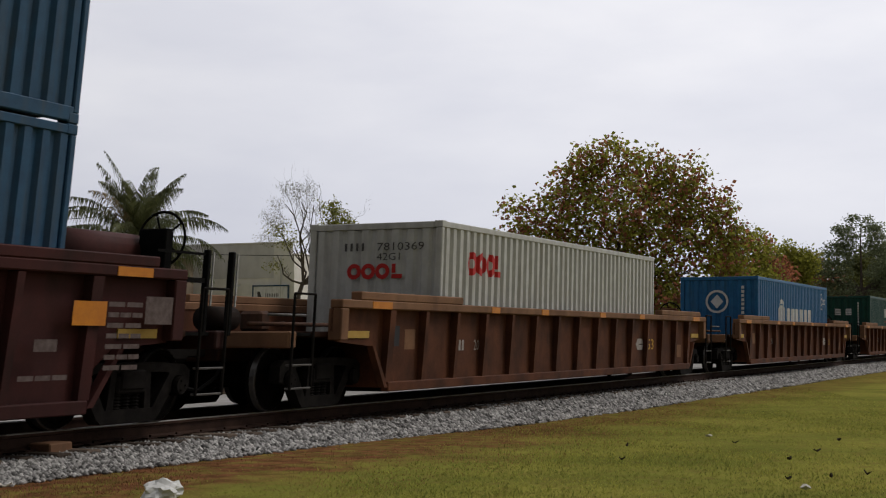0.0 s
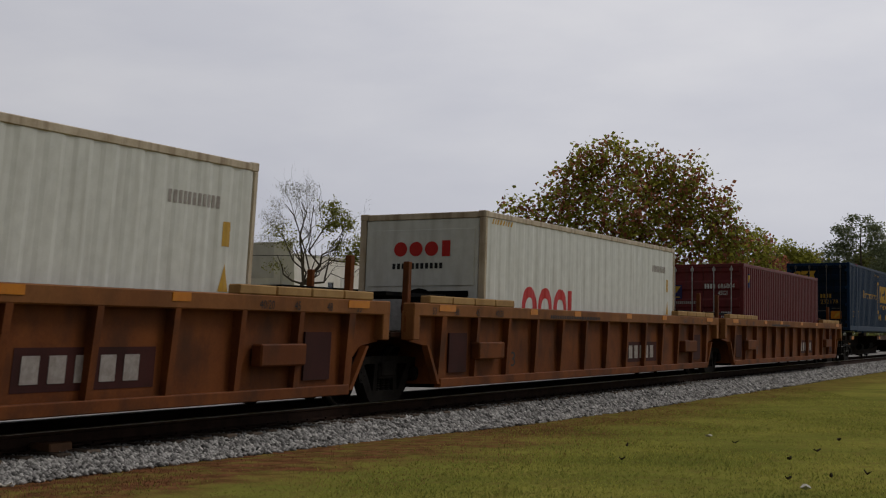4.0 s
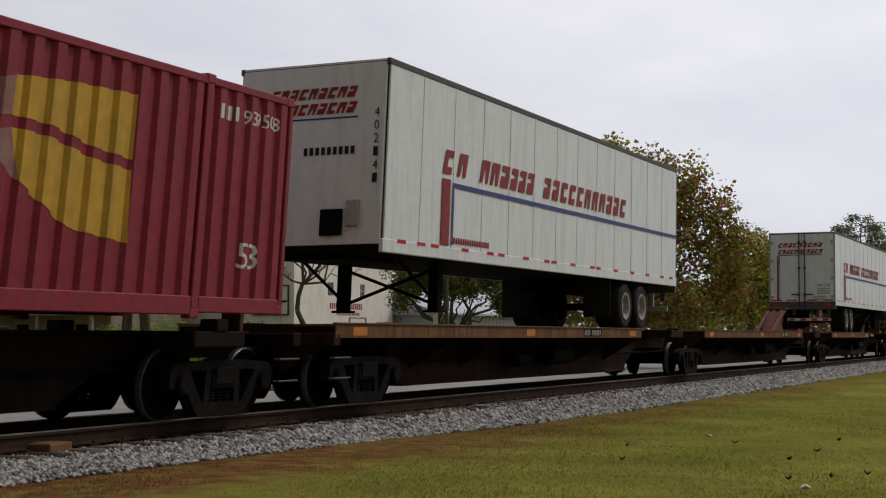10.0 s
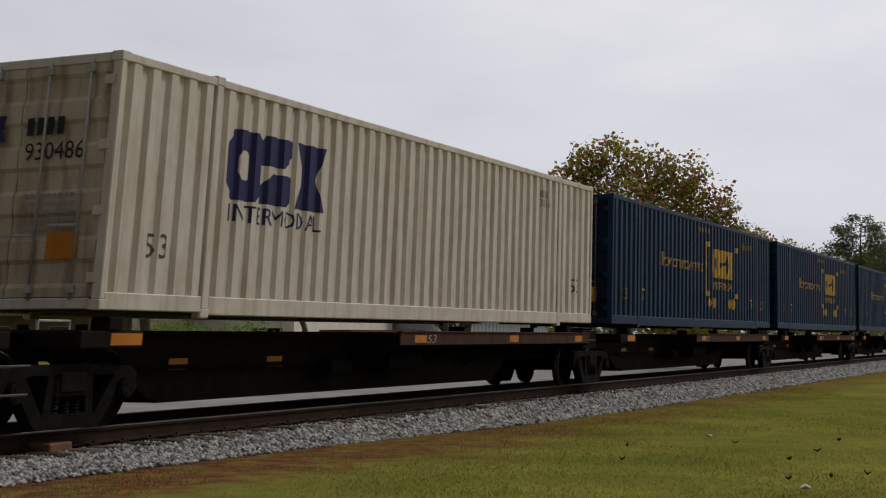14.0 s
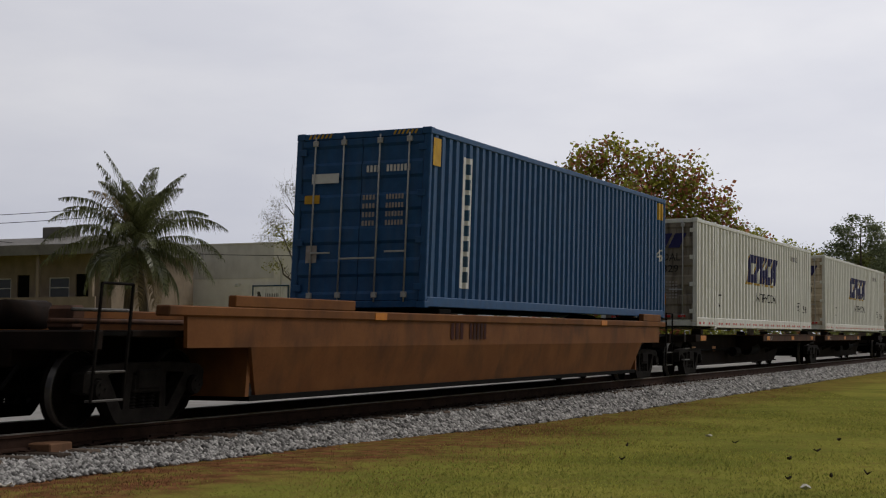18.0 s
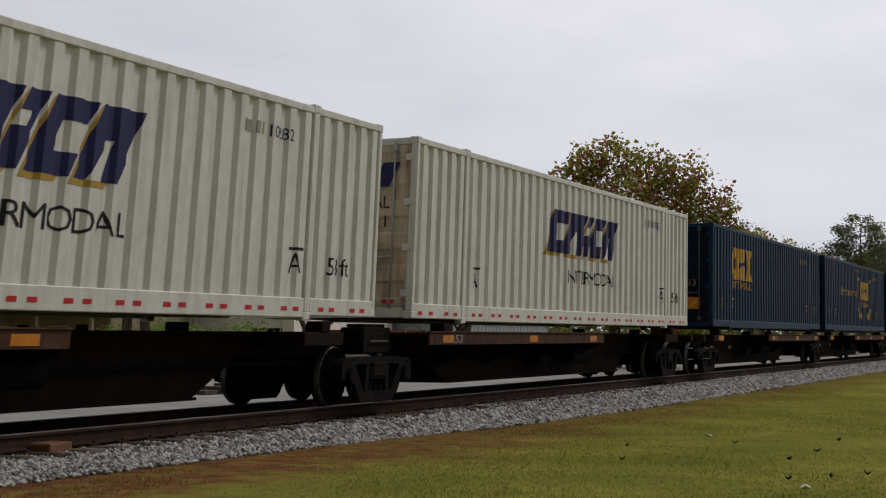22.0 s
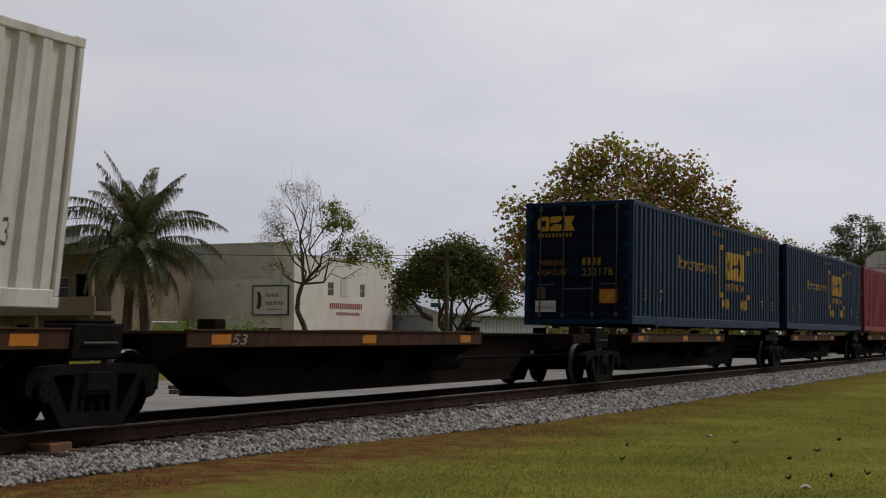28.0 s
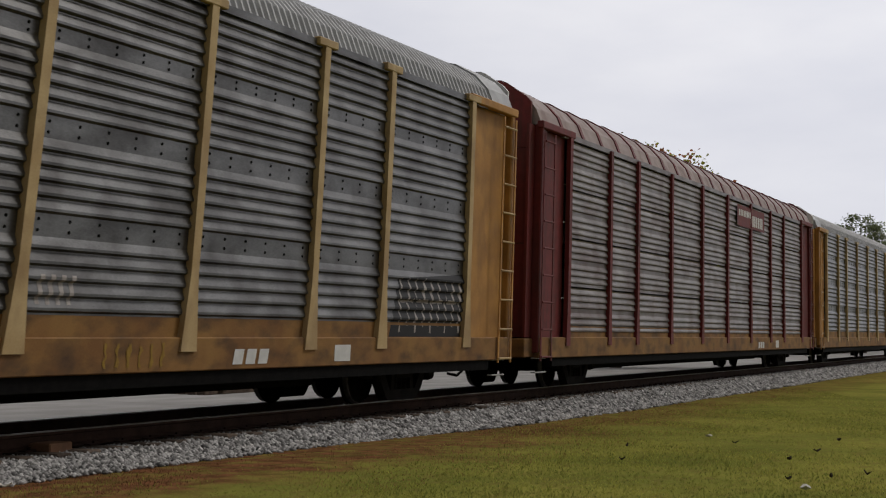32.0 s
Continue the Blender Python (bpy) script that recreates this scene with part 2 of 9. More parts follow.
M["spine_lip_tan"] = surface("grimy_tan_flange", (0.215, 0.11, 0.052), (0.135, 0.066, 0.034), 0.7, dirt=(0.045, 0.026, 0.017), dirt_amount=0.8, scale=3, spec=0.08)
M["spine_tan"] = surface("dark_red_brown_steel", (0.040, 0.018, 0.011), (0.024, 0.011, 0.008), 0.8, spec=0.06, dirt=(0.012, 0.009, 0.007), dirt_amount=0.8, scale=3)
# set well below real steel, so that undersides come out near black
M["black"] = surface("near_black_steel", (0.008, 0.0075, 0.007), (0.004, 0.004, 0.004), 0.85, scale=10, spec=0.05)
M["truck"] = surface("dark_cast_steel", (0.015, 0.013, 0.0115), (0.0075, 0.0065, 0.006), 0.85, scale=8, bump=0.4, spec=0.05)
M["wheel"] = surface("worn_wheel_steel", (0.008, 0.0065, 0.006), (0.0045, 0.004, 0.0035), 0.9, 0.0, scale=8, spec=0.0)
M["tread"] = surface("polished_tread", (0.16, 0.155, 0.15), (0.11, 0.105, 0.10), 0.4, 0.6, scale=8)
M["hitch"] = surface("red_hitch_paint", (0.17, 0.045, 0.03), (0.12, 0.03, 0.022), 0.65, dirt=(0.035, 0.016, 0.012), dirt_amount=0.7)
M["trailer"] = surface("white_trailer_skin", (0.755, 0.78, 0.795), (0.70, 0.725, 0.74), 0.35, dirt=(0.47, 0.465, 0.455), dirt_amount=0.4)
M["rubber"] = surface("tyre_rubber", (0.018, 0.018, 0.018), (0.012, 0.012, 0.012), 0.85, scale=10)
M["casting"] = surface("worn_casting_steel", (0.10, 0.095, 0.09), (0.06, 0.055, 0.05), 0.6, scale=10)
M["rail"] = surface("rusty_rail_steel", (0.050, 0.028, 0.020), (0.028, 0.016, 0.012), 0.8, scale=5, spec=0.06)
M["railhead"] = surface("polished_rail_head", (0.30, 0.28, 0.26), (0.2, 0.185, 0.17), 0.3, 0.7, scale=5)
M["tie"] = surface("weathered_timber", (0.13, 0.10, 0.078), (0.055, 0.042, 0.033), 0.9, spec=0.05, stretch=(1, 0.15, 1), scale=9, bump=0.5, objrand=0.4)
M["stone"] = surface("ballast_stone", (0.38, 0.37, 0.355), (0.135, 0.13, 0.124), 0.9, scale=15, island=0.78, bump=0.3, spec=0.1)
M["ballast_bed"] = surface("ballast_bed", (0.15, 0.14, 0.13), (0.05, 0.046, 0.042), 0.95, spec=0.05, scale=25, grain=90, bump=0.9, bump_dist=0.02)


# ---- mesh helpers ----
def mesh_of(name, bm, material, smooth=False):
    bmesh.ops.recalc_face_normals(bm, faces=bm.faces)
    me = bpy.data.meshes.new(name)
    bm.to_mesh(me)
    bm.free()
    if smooth:
        me.shade_smooth()
    me.materials.append(material)
    return me


def part(name, bm, material, parent, label="", smooth=False):
    """One mesh object under a thing or a part; bm may be a ready mesh."""
    me = bm if isinstance(bm, bpy.types.Mesh) else mesh_of(name, bm, material, smooth)
    ob = new(name, me)
    ob.parent = parent
    return tagged(ob, label)


def box(bm, x0, x1, y0, y1, z0, z1, bevel=0.0):
    vs = [bm.verts.new((x, y, z)) for x in (x0, x1) for y in (y0, y1) for z in (z0, z1)]
    fs = [bm.faces.new([vs[i] for i in f]) for f in ((0, 1, 3, 2), (4, 6, 7, 5), (0, 4, 5, 1), (2, 3, 7, 6), (0, 2, 6, 4), (1, 5, 7, 3))]
    if bevel:
        bmesh.ops.bevel(bm, geom=list({e for f in fs for e in f.edges}), offset=bevel, segments=1, affect="EDGES")
    return bm


def boxes(*rows, bevel=0.0):
    bm = bmesh.new()
    for r in rows:
        box(bm, *r, bevel=bevel)
    return bm


def prism(bm, outline, axis, a, b):
    """A closed outline of 2D points, run along an axis from a to b."""
    place = {"x": lambda p, q, s: (s, p, q), "y": lambda p, q, s: (p, s, q), "z": lambda p, q, s: (p, q, s)}[axis]
    lo = [bm.verts.new(place(p, q, a)) for p, q in outline]
    hi = [bm.verts.new(place(p, q, b)) for p, q in outline]
    n = len(outline)
    bm.faces.new(lo)
    bm.faces.new(hi[::-1])
    for i in range(n):
        bm.faces.new((lo[i], hi[i], hi[(i + 1) % n], lo[(i + 1) % n]))
    return bm


def rod(bm, p, q, r, seg=8, r2=None):
    """A round bar from p to q, tapering to r2."""
    p, q = Vector(p), Vector(q)
    d = (q - p).normalized()
    u = d.orthogonal().normalized()
    w = d.cross(u)
    rings = []
    for c, k in ((p, r), (q, r if r2 is None else r2)):
        rings.append([bm.verts.new(c + (u * math.cos(2 * math.pi * i / seg) + w * math.sin(2 * math.pi * i / seg)) * k) for i in range(seg)])
    a, b = rings
    for i in range(seg):
        bm.faces.new((a[i], a[(i + 1) % seg], b[(i + 1) % seg], b[i]))
    bm.faces.new(a[::-1])
    bm.faces.new(b)
    return bm


def lathe(bm, profile, seg, m=Matrix(), caps=True):
    """A profile of (radius, along y) turned about the y axis."""
    rings = []
    for r, y in profile:
        rings.append([bm.verts.new(m @ Vector((r * math.cos(2 * math.pi * k / seg), y, r * math.sin(2 * math.pi * k / seg)))) for k in range(seg)])
    for a, b in zip(rings, rings[1:]):
        for k in range(seg):
            bm.faces.new((a[k], a[(k + 1) % seg], b[(k + 1) % seg], b[k]))
    if caps:
        bm.faces.new(rings[0])
        bm.faces.new(rings[-1][::-1])
    return bm


def thing(name, label, category, group=""):
    ob = new(name)
    ob.empty_display_size = 0.3
    return tagged(ob, label, category, group)


# ---- flat lettering and marks, as sheets a few millimetres proud ----
def glyphs(text, height, width=None, slant=0.0):
    """A flat bmesh of built-in lettering, lower left corner at 0, 0."""
    cu = bpy.data.curves.new("lettering", "FONT")
    cu.body, cu.size, cu.shear = text, 1.0, slant
    cu.resolution_u = 2
    ob = bpy.data.objects.new("lettering", cu)
    me = bpy.data.meshes.new_from_object(ob)
    bm = bmesh.new()
    bm.from_mesh(me)
    bpy.data.objects.remove(ob)
    bpy.data.meshes.remove(me)
    xs, ys = [v.co.x for v in bm.verts], [v.co.y for v in bm.verts]
    x0, y0, h = min(xs), min(ys), max(ys) - min(ys)
    ky = height / h
    kx = ky if width is None else width / (max(xs) - x0)
    for v in bm.verts:
        v.co = ((v.co.x - x0) * kx, (v.co.y - y0) * ky, 0)
    return bm


def sheet(*polys):
    """A flat bmesh of polygons, each a list of (x, y)."""
    bm = bmesh.new()
    for p in polys:
        bm.faces.new([bm.verts.new((x, y, 0)) for x, y in p])
    bmesh.ops.remove_doubles(bm, verts=bm.verts[:], dist=1e-4)
    return bm


def rect(x0, y0, x1, y1):
    return [(x0, y0), (x1, y0), (x1, y1), (x0, y1)]


def disc(cx, cy, rx, ry, n=16):
    return [(cx + rx * math.cos(2 * math.pi * k / n), cy + ry * math.sin(2 * math.pi * k / n)) for k in range(n)]


def ring(cx, cy, rx, ry, w, n=20, a0=0.0, a1=1.0):
    out = []
    for k in range(n):
        t0, t1 = (2 * math.pi * (a0 + (a1 - a0) * (k + j) / n) for j in (0, 1))
        out.append([(cx + rx * math.cos(t0), cy + ry * math.sin(t0)), (cx + rx * math.cos(t1), cy + ry * math.sin(t1)),
                    (cx + (rx - w) * math.cos(t1), cy + (ry - w) * math.sin(t1)), (cx + (rx - w) * math.cos(t0), cy + (ry - w) * math.sin(t0))])
    return out


def bars(n, x0, y0, x1, y1, gap=0.35, slant=0.0):
    """n plain upright bars in a row that stand for unreadable or brand lettering."""
    w = (x1 - x0) / n
    s = slant * (y1 - y0)
    return [[(x0 + k * w, y0), (x0 + (k + 1 - gap) * w, y0), (x0 + (k + 1 - gap) * w + s, y1), (x0 + k * w + s, y1)] for k in range(n)]


def notched(x0, y0, x1, y1, cut):
    """A plain block with clipped corners and a slot, for a big brand mark."""
    c = cut * (x1 - x0)
    w, h = x1 - x0, y1 - y0
    return [[(x0 + c, y0), (x1 - c, y0), (x1, y0 + c), (x1, y0 + 0.38 * h), (x0, y0 + 0.38 * h), (x0, y0 + c)],
            [(x0, y0 + 0.38 * h), (x0 + 0.42 * w, y0 + 0.38 * h), (x0 + 0.42 * w, y0 + 0.62 * h), (x0, y0 + 0.62 * h)],
            [(x0, y0 + 0.62 * h), (x1, y0 + 0.62 * h), (x1, y1 - c), (x1 - c, y1), (x0 + c, y1), (x0, y1 - c)]]


def slab(a, b, h, s, k, z=0.0):
    """One slanted block with a notch in one edge, for one letter of a brand mark."""
    e = lambda x, f: (x + s * f, z + h * f)
    m, n = a + (b - a) * 0.42, a + (b - a) * 0.58
    if k % 3 == 0:
        return [e(a, 0), e(b, 0), e(b, 0.30), e(m, 0.30), e(m, 0.70), e(b, 0.70), e(b, 1), e(a, 1)]
    if k % 3 == 1:
        return [e(a, 0), e(m - 0.1 * (b - a), 0), e(m, 0.55), e(n, 0.55), e(n + 0.1 * (b - a), 0), e(b, 0), e(b, 1), e(a, 1)]
    return [e(a, 0), e(b, 0), e(b, 1), e(a, 1), e(a, 0.72), e(n, 0.72), e(n, 0.52), e(a, 0.52)]


def on_side(name, bm, x, z, material, parent, depth, breaks=(), label=""):
    """Lay a flat mark on a side that faces -y; depth(x) gives the wall's y, breaks its folds. A list gives a part for each."""
    if isinstance(bm, list):
        return [on_side(name, b, x, z, material, parent, depth, breaks, label) for b in bm]
    for v in bm.verts:
        v.co.x, v.co.y, v.co.z = v.co.x + x, 0.0, v.co.y + z
    xs = [v.co.x for v in bm.verts]
    lo, hi = min(xs), max(xs)
    for b in breaks:
        if lo < b < hi:
            bmesh.ops.bisect_plane(bm, geom=bm.verts[:] + bm.edges[:] + bm.faces[:], plane_co=(b, 0, 0), plane_no=(1, 0, 0))
    for v in bm.verts:
        v.co.y = depth(v.co.x) - 0.004
    for f in bm.faces:
        f.normal_update()
        if f.normal.y > 0:
            f.normal_flip()
    me = bpy.data.meshes.new(name)
    bm.to_mesh(me)
    bm.free()
    me.materials.append(material)
    return part(name, me, None, parent, label)


def on_end(name, bm, y, z, x, material, parent, label=""):
    """Lay a flat mark on an end that faces -x; y is the mark's edge farthest from the viewer's right."""
    if isinstance(bm, list):
        return [on_end(name, b, y, z, x, material, parent, label) for b in bm]
    for v in bm.verts:
        v.co.x, v.co.y, v.co.z = x - 0.004, y - v.co.x, v.co.y + z
    for f in bm.faces:
        f.normal_update()
        if f.normal.x > 0:
            f.normal_flip()
    me = bpy.data.meshes.new(name)
    bm.to_mesh(me)
    bm.free()
    me.materials.append(material)
    return part(name, me, None, parent, label)


MOVES = []


def rides(ob, u, z=0.0, turn=0.0):
    """A thing at u metres along the train, z above the rail."""
    MOVES.append((ob, u, z, turn))
    ob.matrix_world = pose(u, CL, z, 0, 0, turn)
    return ob


# ---- containers ----
def folds(x0, x1, pitch, depth_out, depth_in):
    """Trapezoid corrugation: points (x, y) and the folds' x."""
    n = max(1, round((x1 - x0) / pitch))
    p = (x1 - x0) / n
    pts = []
    for k in range(n):
        a = x0 + k * p
        pts += [(a, depth_in), (a + 0.28 * p, depth_in), (a + 0.44 * p, depth_out), (a + 0.84 * p, depth_out)]
    pts.append((x1, depth_in))
    return pts


def follow(pts):
    xs, ys = [p[0] for p in pts], [p[1] for p in pts]
    return lambda x: float(np.interp(x, xs, ys))


def container(L, W, H, paint, label, posts=True, pitch=0.36, end="doors", door_paint=None, low_rail=0.26, smooth_side=False,
              frame_paint=None, cast=None, raised=0.07, rods="galv"):
    c = thing("shipping_container", label, "container")
    pm, fm, dm = M[paint], M[frame_paint or paint], M[door_paint or paint]
    hl, hw = L / 2, W / 2
    y_out, y_in = -hw + 0.012, -hw + (0.022 if smooth_side else 0.060)
    cuts = [-hl + 0.09, hl - 0.09]
    if posts:
        cuts = [-hl + 0.09, -6.17, -6.02, 6.02, 6.17, hl - 0.09]
    z0, z1 = low_rail, H - 0.11
    side_pts = []
    for a, b in zip(cuts[::2], cuts[1::2]):
        side_pts += folds(a, b, pitch, y_out, y_in)
    for sgn in (1, -1):
        for a, b in zip(cuts[::2], cuts[1::2]):
            pts = folds(a, b, pitch, y_out, y_in)
            pts = [(x, sgn * y) for x, y in pts] + [(b, sgn * (-hw + 0.085)), (a, sgn * (-hw + 0.085))]
            part("side_panel", prism(bmesh.new(), pts, "z", z0, z1), pm, c)
        part("top_rail", boxes((-hl + 0.09, hl - 0.09, *sorted((-sgn * hw, -sgn * (hw - 0.07))), z1, H - 0.012), bevel=0.01), fm, c)
        if posts:
            part("bottom_rail", boxes((-6.02, 6.02, *sorted((-sgn * hw, -sgn * (hw - 0.09))), 0.04, z0), bevel=0.012), fm, c)
            for s in (1, -1):
                part("bottom_rail", boxes((*sorted((s * 6.17, s * (hl - 0.09))), *sorted((-sgn * hw, -sgn * (hw - 0.09))), raised, z0), bevel=0.012), fm, c)
                part("post", boxes((*sorted((s * 6.02, s * 6.17)), *sorted((-sgn * (hw + 0.004), -sgn * (hw - 0.10))), 0.11, H - 0.10), bevel=0.012), fm, c)
                for zc in (0.0, H - 0.10):
                    part("corner_casting", boxes((*sorted((s * 6.0, s * 6.19)), *sorted((-sgn * (hw + 0.006), -sgn * (hw - 0.12))), zc, zc + 0.12), bevel=0.015),
                         M[cast] if cast and zc else fm, c, "red corner casting" if cast and zc else "")
        else:
            part("bottom_rail", boxes((-hl + 0.09, hl - 0.09, *sorted((-sgn * hw, -sgn * (hw - 0.09))), 0.02, z0), bevel=0.012), fm, c)
        for s in (1, -1):
            b0 = raised if posts else 0.0
            part("corner_post", boxes((*sorted((s * (hl - 0.10), s * hl)), *sorted((-sgn * hw, -sgn * (hw - 0.12))), b0 + 0.11, H - 0.11), bevel=0.015), fm, c)
            for zc in (b0, H - 0.115):
                part("corner_casting", boxes((*sorted((s * (hl - 0.17), s * (hl + 0.003))), *sorted((-sgn * (hw + 0.003), -sgn * (hw - 0.15))), zc, zc + 0.115), bevel=0.012), fm, c)
    part("roof_panel", boxes((-hl + 0.05, hl - 0.05, -hw + 0.05, hw - 0.05, H - 0.06, H - 0.025)), pm, c)
    part("floor", boxes((-hl + 0.05, hl - 0.05, -hw + 0.08, hw - 0.08, 0.10, 0.16)), M["black"], c)
    part("end_header", boxes((-hl + 0.005, -hl + 0.10, -hw + 0.15, hw - 0.15, H - 0.12, H - 0.012), bevel=0.01), fm, c)
    part("end_sill", boxes((-hl + 0.005, -hl + 0.10, -hw + 0.15, hw - 0.15, (raised if posts else 0.0) + 0.01, low_rail - 0.06), bevel=0.01), fm, c)
    part("end_wall", boxes((hl - 0.09, hl - 0.03, -hw + 0.12, hw - 0.12, 0.12, H - 0.11)), pm, c)
    zb, zt = low_rail - 0.05, H - 0.125
    if end == "front":
        pts = [(y, -hl + d) for y, d in folds(-hw + 0.12, hw - 0.12, 0.27, 0.015, 0.055)] + [(hw - 0.12, -hl + 0.09), (-hw + 0.12, -hl + 0.09)]
        part("end_wall", prism(bmesh.new(), [(x, y) for y, x in pts], "z", zb, zt), pm, c)
    elif end == "doors":
        for s in (1, -1):
            ya, yb = sorted((s * 0.006, s * (hw - 0.125)))
            leaf = [(-hl + 0.085, zt), (-hl + 0.085, zb), (-hl + 0.012, zb)]
            for k in range(5):
                z, h = zb + (zt - zb) * k / 5, (zt - zb) / 5
                leaf += [(-hl + 0.012, z + 0.10), (-hl + 0.040, z + 0.15), (-hl + 0.040, z + h - 0.15), (-hl + 0.012, z + h - 0.10)]
            leaf.append((-hl + 0.012, zt))
            door = part("door", prism(bmesh.new(), leaf, "y", ya, yb), dm, c)
            for f in (0.30, 0.78):
                y = s * f * (hw - 0.125)
                part("lock_rod", rod(bmesh.new(), (-hl - 0.012, y, zb - 0.03), (-hl - 0.012, y, zt + 0.05), 0.015), M[rods], door, "worn steel lock rod", True)
                for zz in (zb + 0.04, zt - 0.10):
                    part("rod_bracket", boxes((-hl - 0.034, -hl + 0.011, y - 0.045, y + 0.045, zz, zz + 0.09), bevel=0.006), M[rods], door)
                part("lock_handle", boxes((-hl - 0.045, -hl - 0.03, *sorted((y, y - s * 0.36)), zb + 0.66 + 0.1 * (f > 0.5), zb + 0.69 + 0.1 * (f > 0.5)), bevel=0.004), M[rods], door)
            for k in range(4):
                zz = zb + 0.15 + k * (zt - zb - 0.4) / 3
                part("hinge", boxes((-hl - 0.012, -hl + 0.011, *sorted((s * (hw - 0.20), s * (hw - 0.06))), zz, zz + 0.11), bevel=0.006), fm, door)
    else:
        part("machinery_panel", boxes((-hl + 0.02, -hl + 0.08, -hw + 0.13, hw - 0.13, zb, zt), bevel=0.01), pm, c)
        part("upper_panel", boxes((-hl + 0.004, -hl + 0.022, -hw + 0.2, hw - 0.2, H * 0.55, H - 0.30), bevel=0.01), pm, c)
        part("evaporator_grille", boxes((-hl + 0.0, -hl + 0.022, -hw + 0.3, -hw + 1.15, H * 0.30, H * 0.52), bevel=0.01), M["black"], c)
        part("control_box", boxes((-hl - 0.03, -hl + 0.03, 0.3, hw - 0.35, H * 0.28, H * 0.50), bevel=0.015), M["galv"], c)
        bm = bmesh.new()
        lathe(bm, [(0.05, 0), (0.32, 0), (0.34, 0.02), (0.34, 0.05)], 20, Matrix.Translation((-hl + 0.01, 0.0, H * 0.42)) @ pose(0, 0, 0, 0, 0, 90))
        part("fan", bm, M["black"], c)
        part("compressor", rod(bmesh.new(), (-hl + 0.0, 0.2, 0.42), (-hl + 0.0, -0.7, 0.42), 0.17, 12), M["truck"], c)
    return c, follow(side_pts), [p[0] for p in side_pts], hl, hw


def boxed_text(root, x, z, hl, mats=("orange", "yellow")):
    """The square warning plate low on a door."""
    on_end("warning_plate", sheet(rect(0, 0, 0.42, 0.32)), -0.52, z, -hl - 0.002, M[mats[0]], root)
    on_end("warning_mark", sheet([(0.12, 0.05), (0.22, 0.06), (0.36, 0.2), (0.34, 0.28), (0.2, 0.2)]), -0.52, z, -hl - 0.006, M[mats[1]], root)


def brand_blocks(x, z, w, h):
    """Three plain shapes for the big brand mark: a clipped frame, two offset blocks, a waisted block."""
    a, g, t = w / 3, 0.012 * w, 0.30 * h
    c = 0.22 * h
    outer = [(x + c, z), (x + a - g - c * 0.5, z), (x + a - g, z + c * 0.5), (x + a - g, z + h - c * 0.5), (x + a - g - c * 0.5, z + h), (x + c, z + h), (x, z + h - c), (x, z + c)]
    mx, mz = x + (a - g) / 2 + 0.04 * a, z + h / 2
    inner = [(mx + (p - mx) * 0.36, mz + (q - mz) * 0.42) for p, q in outer]
    n = len(outer)
    p = [sheet(*[[outer[i], outer[(i + 1) % n], inner[(i + 1) % n], inner[i]] for i in range(n)])]
    p += [sheet(q) for q in ([(x + a + g, z), (x + 2 * a - g - c * 0.4, z), (x + 2 * a - g, z + c * 0.4), (x + 2 * a - g, z + h * 0.46), (x + a + g + 0.30 * a, z + h * 0.46), (x + a + g, z + h * 0.26)],
          [(x + a + g, z + h * 0.56), (x + 2 * a - g - 0.30 * a, z + h * 0.56), (x + 2 * a - g, z + h * 0.76), (x + 2 * a - g, z + h), (x + a + g + c * 0.4, z + h), (x + a + g, z + h - c * 0.4)])]
    p += [sheet([(x + 2 * a + g, z), (x + w, z), (x + w - 0.24 * a, z + h * 0.5), (x + 2 * a + 0.27 * a, z + h * 0.5)],
          [(x + 2 * a + 0.27 * a, z + h * 0.5), (x + w - 0.24 * a, z + h * 0.5), (x + w, z + h), (x + 2 * a + g, z + h)])]
    return p


